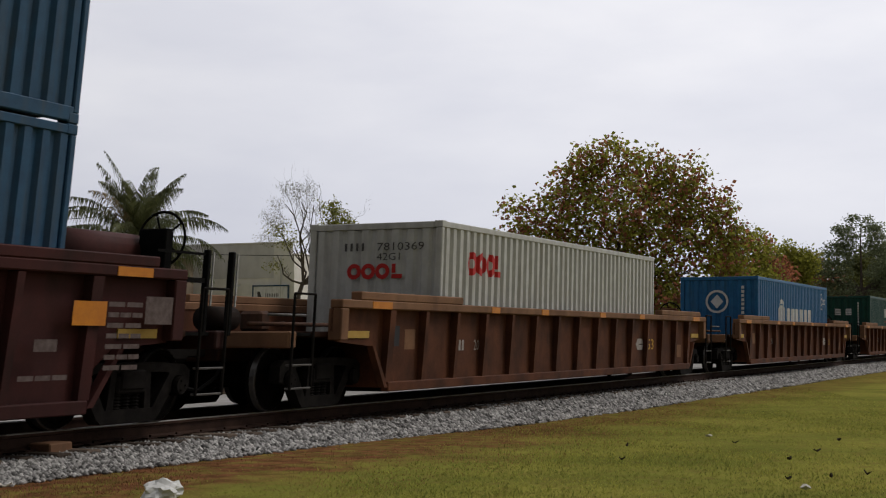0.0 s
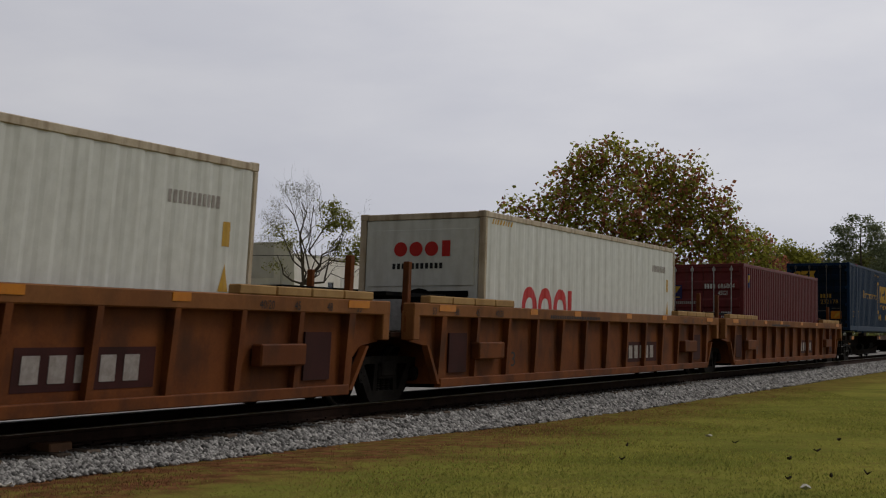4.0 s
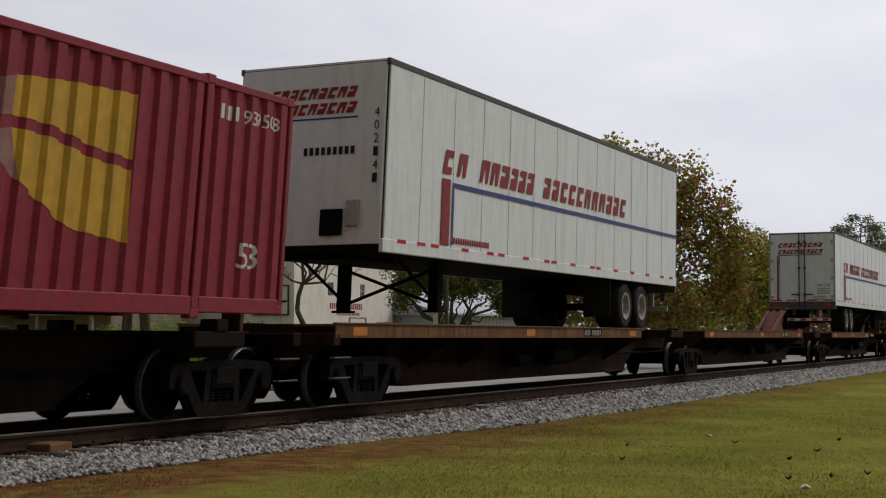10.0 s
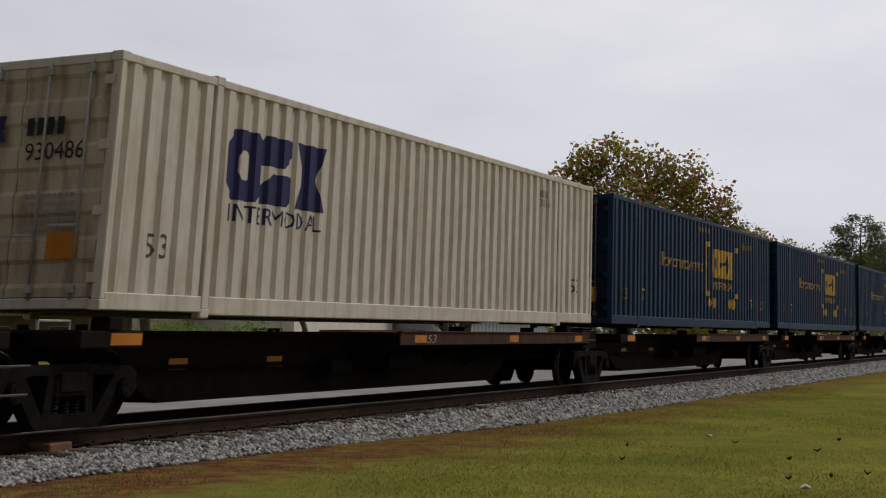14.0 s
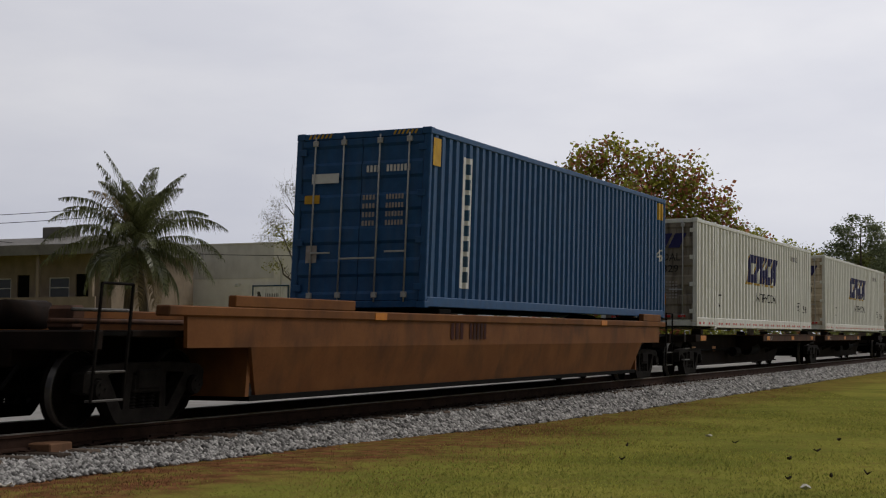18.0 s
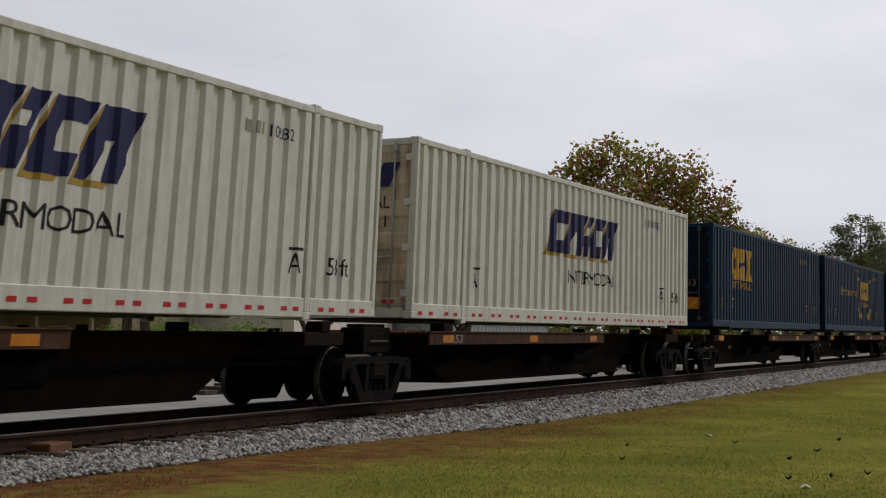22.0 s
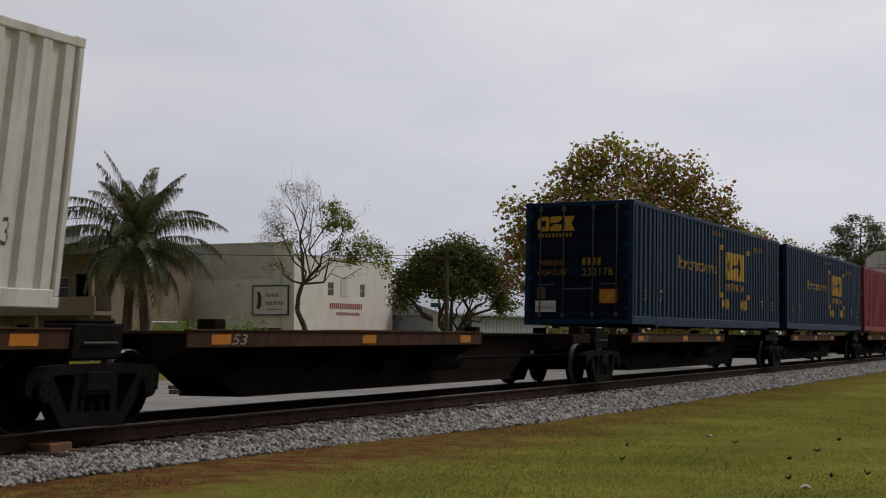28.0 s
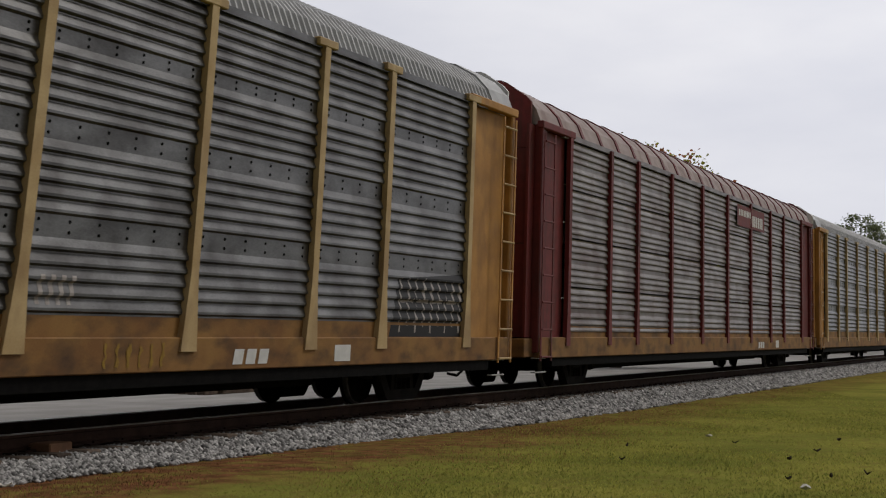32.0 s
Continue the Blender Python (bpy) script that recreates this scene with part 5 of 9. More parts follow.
def trailer(u, z, doors_left, label):
    """A dry van semitrailer on a platform."""
    c = thing("semi_trailer", label, "trailer")
    hl, hw, zb, zt = 8.077, 1.2955, 1.06, 3.985
    d = -1 if doors_left else 1                      # the end that carries the doors and the wheels
    wm = M["trailer"]
    n = 13
    for s in (1, -1):
        for k in range(n):
            a, b = -hl + 0.05 + (2 * hl - 0.1) * k / n, -hl + 0.05 + (2 * hl - 0.1) * (k + 1) / n
            part("side_panel", boxes((a + 0.004, b - 0.004, *sorted((-s * (hw - 0.03), -s * (hw - 0.004))), zb + 0.20, zt - 0.10)), wm, c)
        bm = bmesh.new()
        for k in range(1, n):
            x = -hl + 0.05 + (2 * hl - 0.1) * k / n
            box(bm, x - 0.045, x + 0.045, *sorted((-s * (hw - 0.005), -s * (hw + 0.003))), zb + 0.20, zt - 0.10)
        part("rivet_seam", bm, M["trailer"], c)
        part("top_rail", boxes((-hl, hl, *sorted((-s * (hw - 0.06), -s * (hw + 0.006))), zt - 0.10, zt), bevel=0.01), M["casting"], c)
        part("bottom_rail", boxes((-hl, hl, *sorted((-s * (hw - 0.06), -s * (hw + 0.008))), zb, zb + 0.20), bevel=0.01), wm, c)
    part("roof", boxes((-hl, hl, -hw + 0.06, hw - 0.06, zt - 0.04, zt - 0.01)), wm, c)
    part("floor", boxes((-hl, hl, -hw + 0.06, hw - 0.06, zb, zb + 0.12)), M["black"], c)
    part("front_wall", boxes((*sorted((-d * hl, -d * (hl - 0.05))), -hw + 0.05, hw - 0.05, zb + 0.12, zt - 0.05), bevel=0.01), wm, c)
    for s in (1, -1):
        door = part("door", boxes((*sorted((d * (hl + 0.002), d * (hl - 0.05))), *sorted((s * 0.008, s * (hw - 0.07))), zb + 0.16, zt - 0.08), bevel=0.008), wm, c)
        part("lock_rod", rod(bmesh.new(), (d * (hl + 0.035), s * 0.11, zb - 0.10), (d * (hl + 0.035), s * 0.11, zt - 0.02), 0.024), M["casting"], door, "dark worn lock rod", True)
        part("lock_handle", boxes((*sorted((d * (hl + 0.07), d * (hl + 0.03))), *sorted((s * 0.06, s * 0.42)), zb + 0.42, zb + 0.47), bevel=0.006), M["casting"], door)
        for zk in (zb + 0.40, zb + 1.45, zt - 0.45):
            part("rod_bracket", boxes((*sorted((d * (hl + 0.06), d * (hl + 0.002))), s * 0.11 - 0.05, s * 0.11 + 0.05, zk, zk + 0.09), bevel=0.006), M["casting"], door)
        for k in range(4):
            part("hinge", boxes((*sorted((d * (hl + 0.02), d * (hl - 0.01))), *sorted((s * (hw - 0.18), s * (hw - 0.01))), zb + 0.3 + k * 0.72, zb + 0.40 + k * 0.72), bevel=0.006), M["galv"], door)
        part("door_frame", boxes((*sorted((d * (hl + 0.004), d * (hl - 0.05))), *sorted((s * (hw - 0.07), s * hw)), zb, zt), bevel=0.008), M["galv"], c)
    part("rear_sill", boxes((*sorted((d * (hl + 0.03), d * (hl - 0.12))), -hw, hw, zb - 0.16, zb + 0.16), bevel=0.015), M["casting"], c)
    bm = boxes((*sorted((d * (hl - 0.02), d * (hl - 0.10))), -1.1, 1.1, 0.45, 0.57), bevel=0.01)
    for s in (1, -1):
        box(bm, *sorted((d * (hl - 0.03), d * (hl - 0.11))), s * 0.7 - 0.05, s * 0.7 + 0.05, 0.55, zb)
    guard = part("bumper_guard", bm, M["galv"], c, "striped rear bumper guard")
    for k in range(5):
        part("stripe", boxes((*sorted((d * (hl - 0.018), d * (hl - 0.015))), -1.02 + 0.44 * k, -0.80 + 0.44 * k, 0.47, 0.55)), M["red_letter"], guard)
        part("stripe", boxes((*sorted((d * (hl - 0.018), d * (hl - 0.015))), -0.80 + 0.44 * k, -0.58 + 0.44 * k if k < 4 else 1.08, 0.47, 0.55)), M["white"], guard)
    for y in (-1.0, -0.35, 0.35, 1.0):
        part("underframe_post", boxes((*sorted((d * (hl - 0.14), d * (hl - 0.20))), y - 0.06, y + 0.06, 0.70, zb - 0.16)), M["casting"], c)
    # two axles of double wheels, mud flaps, slider frame
    for k in (2.82, 4.05):
        x = d * (hl - k)
        axle = part("axle", rod(bmesh.new(), (x, -1.1, 0.50), (x, 1.1, 0.50), 0.07, 10), M["black"], c)
        for s in (1, -1):
            for y in (1.13, 0.82):
                bm = bmesh.new()
                lathe(bm, [(0.29, 0.13), (0.44, 0.14), (0.49, 0.10), (0.50, 0.0), (0.49, -0.10), (0.44, -0.14), (0.29, -0.13)], 28, Matrix.Translation((x, s * y, 0.50)), False)
                part("tyre", bm, M["rubber"], axle)
            bm = bmesh.new()
            lathe(bm, [(0.02, 0.06), (0.08, 0.06), (0.09, -0.02), (0.20, 0.0), (0.25, 0.135), (0.30, 0.145), (0.305, 0.10), (0.26, -0.05), (0.02, -0.06)], 24, Matrix.Translation((x, s * 1.13, 0.50)) @ (pose(0, 0, 0, 0, 0, 180) if s < 0 else Matrix()))
            part("rim", bm, M["faded"], axle, "pale steel rim")
    part("slider_frame", boxes((*sorted((d * (hl - 1.6), d * (hl - 5.6))), -0.6, -0.45, 0.80, zb), (*sorted((d * (hl - 1.6), d * (hl - 5.6))), 0.45, 0.6, 0.80, zb)), M["black"], c)
    for s in (1, -1):
        part("mud_flap", boxes((*sorted((d * (hl - 5.1), d * (hl - 5.12))), *sorted((s * 0.65, s * 1.25)), 0.25, zb)), M["rubber"], c)
    # landing legs near the nose
    lg = -d * (hl - 2.9)
    for s in (1, -1):
        leg = part("landing_leg", boxes((lg - 0.10, lg + 0.10, s * 0.85 - 0.09, s * 0.85 + 0.09, 0.25, zb), bevel=0.01), M["black"], c)
        part("foot", boxes((lg - 0.16, lg + 0.16, s * 0.85 - 0.14, s * 0.85 + 0.14, 0.22, 0.26)), M["black"], leg)
    bm = bmesh.new()
    rod(bm, (lg, -0.85, 0.35), (lg, 0.85, 0.95), 0.03, 6)
    rod(bm, (lg, 0.85, 0.35), (lg, -0.85, 0.95), 0.03, 6)
    rod(bm, (lg, -0.85, 0.4), (lg - d * 1.5, -0.85, zb), 0.03, 6)
    rod(bm, (lg, 0.85, 0.4), (lg - d * 1.5, 0.85, zb), 0.03, 6)
    part("brace", bm, M["black"], c)
    part("kingpin_plate", boxes((*sorted((-d * (hl - 0.2), -d * (hl - 1.8))), -0.6, 0.6, zb - 0.08, zb)), M["black"], c)
    flat = lambda x: -hw - 0.006
    # marks: slanted bars for the brand, rules, reflectors
    x0 = -6.04
    for a, b in ((0, 0.42), (0.62, 1.05), (1.65, 2.1), (2.15, 2.6), (2.65, 3.1), (3.15, 3.55), (3.6, 4.0), (4.05, 4.45), *[(5.0 + j * 0.52, 5.42 + j * 0.52) for j in range(11)]):
        a, b = a * 0.925, b * 0.925
        on_side("brand_mark", sheet(slab(a, b - 0.06, 0.40, 0.12, int(a * 7))), x0, 2.44, M["dullred"], c, flat)
    on_side("stripe", sheet(rect(x0 + 0.42, 2.24, hl - 0.05, 2.32)), 0, 0, M["blue_stripe"], c, flat)
    on_side("stripe", sheet(rect(x0 + 0.42, 1.30, x0 + 0.48, 2.32)), 0, 0, M["blue_stripe"], c, lambda x: -hw - 0.008)
    on_side("block", sheet(rect(x0, 1.28, x0 + 0.33, 2.36)), 0, 0, M["dullred"], c, flat)
    on_side("lettering", sheet(*bars(16, x0 + 0.5, 1.33, x0 + 2.05, 1.43)), 0, 0, M["dullred"], c, flat)
    for x in (-7.6, -6.9, -6.4, -5.2, -4.1, -3.6, -2.4, -1.3, -0.9, 0.2, 1.4, 1.8, 3.0, 4.2, 5.4, 6.6, 7.4):
        on_side("reflector", sheet(rect(0, 0, 0.30, 0.055)), x, zb + 0.16, M["red_letter"], c, lambda x: -hw - 0.010)
    xe = -hl - 0.006
    if doors_left:
        for z0 in (3.38, 3.12):
            n = 9 if z0 > 3.2 else 11
            for k in range(n):
                on_end("brand_mark", sheet(slab(1.75 * k / n, 1.75 * (k + 0.78) / n, 0.17, 0.07, k)), 0.95, z0, xe, M["dullred"], c)
        on_end("stripe", sheet(rect(0, 0, 1.72, 0.03)), 0.95, 3.06, xe, M["blue_stripe"], c)
        on_end("stripe", sheet(rect(0, 0, 0.07, 1.75)), 0.98, 1.3, xe, M["dullred"], c)
        on_end("stripe", sheet(rect(0, 0, 0.02, 1.75)), 0.88, 1.3, xe, M["blue_stripe"], c)
        on_end("lettering", glyphs("CAUTION", 0.1, 0.48), -0.6, 1.82, xe, M["dullred"], c)
        on_end("lettering", sheet(*[q for k in range(3) for q in bars(8, 0, -k * 0.09, 0.5, -k * 0.09 + 0.05)]), -0.6, 1.7, xe, M["faded"], c)
        on_end("number", glyphs("502097", 0.16, 0.5), -0.45, 1.28, xe, M["dullred"], c)
        for y in (1.2, 0.6, -0.2, -0.8):
            on_end("reflector", sheet(rect(0, 0, 0.4, 0.05)), y, zb + 0.19, xe, M["red_letter"], c)
        for y in (1.05, 0.88, -0.9, -1.07):
            on_end("tail_lamp", sheet(disc(0, 0, 0.06, 0.06)), y, zb, xe - 0.03, M["red_letter"], c)
    else:
        for z0 in (3.42, 3.18):
            for k in range(9):
                on_end("brand_mark", sheet(slab(1.5 * k / 9, 1.5 * (k + 0.78) / 9, 0.17, 0.07, k)), 0.75, z0, xe, M["dullred"], c)
        on_end("stripe", sheet(rect(0, 0, 1.6, 0.025)), 0.8, 3.10, xe, M["blue_stripe"], c)
        on_end("lettering", sheet(*bars(9, 0, 0, 0.9, 0.12)), 0.1, 2.55, xe, M["ink"], c)
        for k, ch in enumerate("402141"):
            on_end("number", glyphs(ch, 0.14, 0.08), -1.08, 3.1 - k * 0.2, xe, M["ink"], c)
        part("document_box", boxes((-hl - 0.06, -hl + 0.0, -0.9, -0.68, 1.45, 1.85), bevel=0.012), M["galv"], c)
        part("gladhand_box", boxes((-hl - 0.05, -hl + 0.0, -0.62, -0.25, 1.32, 1.72), bevel=0.012), M["black"], c)
    return rides(c, u, z)


# ---- the setting: ground, road, track ----
def ground_z(x):
    t = min(1.0, max(0.0, (x - 9.0) / 20.0))
    return -0.32 - 0.19 * t * t * (3 - 2 * t)


def ground_material():
    m = surface("lawn", (0.235, 0.222, 0.048), (0.135, 0.146, 0.030), 1.0, scale=0.6, grain=22, bump=0.5, bump_dist=0.03, spec=0.0,
                dirt=(0.15, 0.105, 0.036), dirt_amount=0.6, dirt_stretch=(1.6, 2.6, 1))
    nd, ln = m.node_tree.nodes, m.node_tree.links
    bsdf = nd["Principled BSDF"]
    lawn = bsdf.inputs["Base Color"].links[0].from_socket
    tc, sep = nd.new("ShaderNodeTexCoord"), nd.new("ShaderNodeSeparateXYZ")
    ln.new(tc.outputs["Object"], sep.inputs[0])
    ns = nd.new("ShaderNodeTexNoise")
    ns.inputs["Scale"].default_value, ns.inputs["Detail"].default_value = 0.55, 8
    ln.new(tc.outputs["Object"], ns.inputs["Vector"])
    wob = nd.new("ShaderNodeMath")
    wob.operation = "MULTIPLY_ADD"
    ln.new(ns.outputs[0], wob.inputs[0])
    wob.inputs[1].default_value = 3.4
    ln.new(sep.outputs[1], wob.inputs[2])
    ramp = nd.new("ShaderNodeMapRange")
    ramp.interpolation_type = "SMOOTHSTEP"
    ln.new(wob.outputs[0], ramp.inputs[0])
    ramp.inputs[1].default_value, ramp.inputs[2].default_value = 7.9, 9.3
    up = nd.new("ShaderNodeMapRange")
    up.interpolation_type = "SMOOTHSTEP"
    ln.new(wob.outputs[0], up.inputs[0])
    up.inputs[1].default_value, up.inputs[2].default_value = 15.2, 13.6
    fade = nd.new("ShaderNodeMapRange")
    ln.new(sep.outputs[0], fade.inputs[0])
    fade.inputs[1].default_value, fade.inputs[2].default_value = 15.0, 30.0
    fade.inputs[3].default_value, fade.inputs[4].default_value = 0.9, 0.45
    m1, m2 = nd.new("ShaderNodeMath"), nd.new("ShaderNodeMath")
    m1.operation = m2.operation = "MULTIPLY"
    ln.new(ramp.outputs[0], m1.inputs[0])
    ln.new(up.outputs[0], m1.inputs[1])
    ln.new(m1.outputs[0], m2.inputs[0])
    ln.new(fade.outputs[0], m2.inputs[1])
    n2, r2 = nd.new("ShaderNodeTexNoise"), nd.new("ShaderNodeValToRGB")
    n2.inputs["Scale"].default_value, n2.inputs["Detail"].default_value = 5.0, 6
    ln.new(tc.outputs["Object"], n2.inputs["Vector"])
    r2.color_ramp.elements[0].position, r2.color_ramp.elements[0].color = 0.36, (0.080, 0.030, 0.018, 1)
    r2.color_ramp.elements[1].position, r2.color_ramp.elements[1].color = 0.70, (0.215, 0.083, 0.046, 1)
    ln.new(n2.outputs[0], r2.inputs[0])
    mix = nd.new("ShaderNodeMix")
    mix.data_type = "RGBA"
    # the dry strip is patchy
    n4, r4, m3 = nd.new("ShaderNodeTexNoise"), nd.new("ShaderNodeMapRange"), nd.new("ShaderNodeMath")
    n4.inputs["Scale"].default_value, n4.inputs["Detail"].default_value = 2.6, 9
    ln.new(tc.outputs["Object"], n4.inputs["Vector"])
    ln.new(n4.outputs[0], r4.inputs[0])
    r4.inputs[1].default_value, r4.inputs[2].default_value = 0.36, 0.56
    r4.inputs[3].default_value, r4.inputs[4].default_value = 0.4, 1.0
    m3.operation = "MULTIPLY"
    ln.new(m2.outputs[0], m3.inputs[0])
    ln.new(r4.outputs[0], m3.inputs[1])
    ln.new(m3.outputs[0], mix.inputs[0])
    ln.new(lawn, mix.inputs[6])
    ln.new(r2.outputs[0], mix.inputs[7])
    ln.new(mix.outputs[2], bsdf.inputs["Base Color"])
    return m


M["lawn"] = ground_material()
M["blade"] = surface("grass_blades", (0.32, 0.305, 0.066), (0.19, 0.205, 0.044), 1.0, scale=0.9, island=0.42, bump=0.0, spec=0.0, leafy=0.5)
M["tuft_blade"] = surface("green_weed_tufts", (0.205, 0.235, 0.055), (0.13, 0.155, 0.036), 1.0, scale=1.5, island=0.45, bump=0.0, spec=0.0, leafy=0.5)
M["dry_blade"] = surface("dry_red_weeds", (0.26, 0.125, 0.062), (0.15, 0.072, 0.038), 1.0, scale=1.5, island=0.4, bump=0.0, spec=0.0, leafy=0.4)
M["concrete"] = surface("pale_concrete", (0.30, 0.29, 0.275), (0.21, 0.20, 0.19), 0.9, scale=0.7, grain=20, bump=0.3, dirt=(0.18, 0.17, 0.15), dirt_amount=0.6, dirt_stretch=(0.3, 0.6, 1))


def sheet_mesh(name, verts, faces, material, smooth=False):
    me = bpy.data.meshes.new(name)
    me.from_pydata([tuple(v) for v in verts], [], faces)
    me.materials.append(material)
    if smooth:
        me.shade_smooth()
    return me


def ground():
    xs = [-1400, -700, -400, -150, -60, -20, 0] + [2 + k * 1.5 for k in range(36)] + [60, 75, 100, 150, 250, 450, 900, 1800]
    ys = [-400, -120, -40, -10, 0, 2, 4, 5.5, 7, 8, 8.9, 9.6, 10.9, 12.4, 13.2, 16, 24, 40, 80, 160, 350, 900, 1800]
    rng = random.Random(4)
    verts, faces = [], []
    for x in xs:
        for y in ys:
            z = ground_z(x) + (rng.uniform(-0.012, 0.012) if 1 < x < 60 and -5 < y < 9 else 0.0)
            if y > 12:
                z = min(z, -0.36)
            if 9.5 < y < 12:
                z -= 0.12
            verts.append((x, y, z))
    n = len(ys)
    for i in range(len(xs) - 1):
        for j in range(n - 1):
            faces.append((i * n + j, (i + 1) * n + j, (i + 1) * n + j + 1, i * n + j + 1))
    g = new("ground", sheet_mesh("ground", verts, faces, M["lawn"], True))
    tagged(g, "mown lawn with a dry reddish strip beside the ballast", "lawn", kind="structure")


ground()
road = new("road", mesh_of("road", boxes((-80, 420, 14.6, 25.5, -0.50, -0.30), bevel=0.01), M["concrete"]))
tagged(road, "pale worn concrete road beyond the track", "road", kind="structure")


def ballast():
    """A bed with sloping shoulders and loose stones on the near one."""
    bm = bmesh.new()
    prof = lambda x: [(8.85, ground_z(x) - 0.06), (9.05, ground_z(x) + 0.005), (9.60, -0.235), (12.20, -0.235), (13.1, -0.40), (13.2, -0.60), (8.85, -0.8)]
    xs = [-800, -300, -60] + [2 * k for k in range(0, 50)] + [110, 150, 220, 400, 900]
    rows = [[bm.verts.new((x, y, z)) for y, z in prof(x)] for x in xs]
    for a, b in zip(rows, rows[1:]):
        for i in range(7):
            bm.faces.new((a[i], b[i], b[(i + 1) % 7], a[(i + 1) % 7]))
    bm.faces.new(rows[0])
    bm.faces.new(rows[-1])
    bed = new("ballast_bed", mesh_of("ballast_bed", bm, M["ballast_bed"]))
    tagged(bed, "grey crushed stone bed under the track", "ballast", kind="structure")
    rng = np.random.default_rng(7)
    n = 80000
    x = 7.0 + 70.0 * rng.random(n) ** 1.7
    t = rng.random(n)
    y = 8.80 + 1.25 * t ** 0.9
    gz = np.array([ground_z(v) for v in x])
    z = np.where(y < 9.05, gz, gz + (-0.235 - gz) * np.clip((y - 9.05) / 0.55, 0, 1))
    keep = rng.random(n) < np.clip((y - 8.72) / 0.35, 0.1, 1)
    x, y, z = x[keep], y[keep], z[keep]
    n = len(x)
    s = (0.013 + 0.034 * rng.random(n) ** 1.6) * (1 + 0.018 * x)
    base = np.array([(1, 0, 0.1), (0.1, 1, 0), (-1, 0.1, 0), (0, -1, -0.1), (0.1, 0, 0.9), (0, 0.1, -0.9)])
    fx = np.array([(0, 1, 4), (1, 2, 4), (2, 3, 4), (3, 0, 4), (1, 0, 5), (2, 1, 5), (3, 2, 5), (0, 3, 5)])
    jit = rng.uniform(0.65, 1.25, (n, 6, 3))
    ang = rng.uniform(0, 6.283, n)
    c, d = np.cos(ang)[:, None], np.sin(ang)[:, None]
    p = base[None] * jit
    q = np.stack([p[:, :, 0] * c - p[:, :, 1] * d, p[:, :, 0] * d + p[:, :, 1] * c, p[:, :, 2] * 0.8], 2) * s[:, None, None]
    v = (q + np.stack([x, y, z + 0.006], 1)[:, None, :]).reshape(-1, 3)
    f = (fx[None] + (np.arange(n) * 6)[:, None, None]).reshape(-1, 3)
    stones = new("ballast_stones", raw_mesh("ballast_stones", v, f, M["stone"]))
    tagged(stones, "loose grey crushed stones on the track's shoulder", "ballast", kind="stuff")


def raw_mesh(name, v, f, material):
    me = bpy.data.meshes.new(name)
    k = f.shape[1]
    me.vertices.add(len(v))
    me.vertices.foreach_set("co", np.ascontiguousarray(v, dtype=np.float32).ravel())
    me.loops.add(f.size)
    me.loops.foreach_set("vertex_index", np.ascontiguousarray(f, dtype=np.int32).ravel())
    me.polygons.add(len(f))
    me.polygons.foreach_set("loop_start", np.arange(0, f.size, k, dtype=np.int32))
    me.update(calc_edges=True)
    me.materials.append(material)
    return me


ballast()


def blades(name, n, xr, yr, size, material, label, seed, power=1.6, width=0.10, edge=0.0):
    """Short blades on the lawn, one mesh."""
    rng = np.random.default_rng(seed)
    x = xr[0] + (xr[1] - xr[0]) * rng.random(n) ** power
    y = yr[0] + (yr[1] - yr[0]) * rng.random(n)
    keep = y > 0.38 * x - 8.5
    if edge:
        keep &= rng.random(n) < np.where(x < 17 + 6 * rng.random(n), np.clip((edge - y) / 1.6, 0.10, 1), np.clip((8.3 - y) / 0.8, 0.3, 1))
    x, y = x[keep], y[keep]
    n = len(x)
    z = np.array([ground_z(v) for v in x]) - 0.008
    h = size * rng.uniform(0.4, 1.3, n) * np.clip((80 - x) / 40, 0.1, 1)
    a, lean = rng.uniform(0, 6.283, n), rng.uniform(0.6, 1.8, n)
    w = h * width * (1 + 0.03 * x)
    dx, dy = np.cos(a), np.sin(a)
    b = np.stack([x, y, z], 1)
    side = np.stack([-dy, dx, 0 * x], 1) * w[:, None]
    mid = b + np.stack([dx * lean * h * 0.35, dy * lean * h * 0.35, h * 0.6], 1)
    tip = b + np.stack([dx * lean * h, dy * lean * h, h], 1)
    v = np.stack([b - side, b + side, mid + side * 0.8, mid - side * 0.8, tip], 1).reshape(-1, 3)
    o = (np.arange(n) * 5)[:, None]
    f = np.concatenate([o + np.array([0, 1, 2]), o + np.array([0, 2, 3]), o + np.array([3, 2, 4])])
    return tagged(new(name, raw_mesh(name, v, f, material)), label, "grass", kind="stuff")


blades("grass", 240000, (9, 75), (-2.0, 8.6), 0.028, M["blade"], "short yellowish green lawn grass", 11, 2.2, 0.09, 7.2)
blades("dry_weeds", 20000, (8, 45), (7.5, 9.1), 0.022, M["dry_blade"], "dry reddish weeds along the ballast", 12, 1.7)
blades("dry_weeds", 11000, (8, 26), (5.6, 8.2), 0.020, M["dry_blade"], "dry reddish weeds scattered in the lawn's edge", 13, 1.4)

blades("weed_tufts", 50000, (9, 60), (-2.0, 8.0), 0.021, M["tuft_blade"], "small darker green weeds in the lawn", 14, 2.0, 0.16, 7.0)


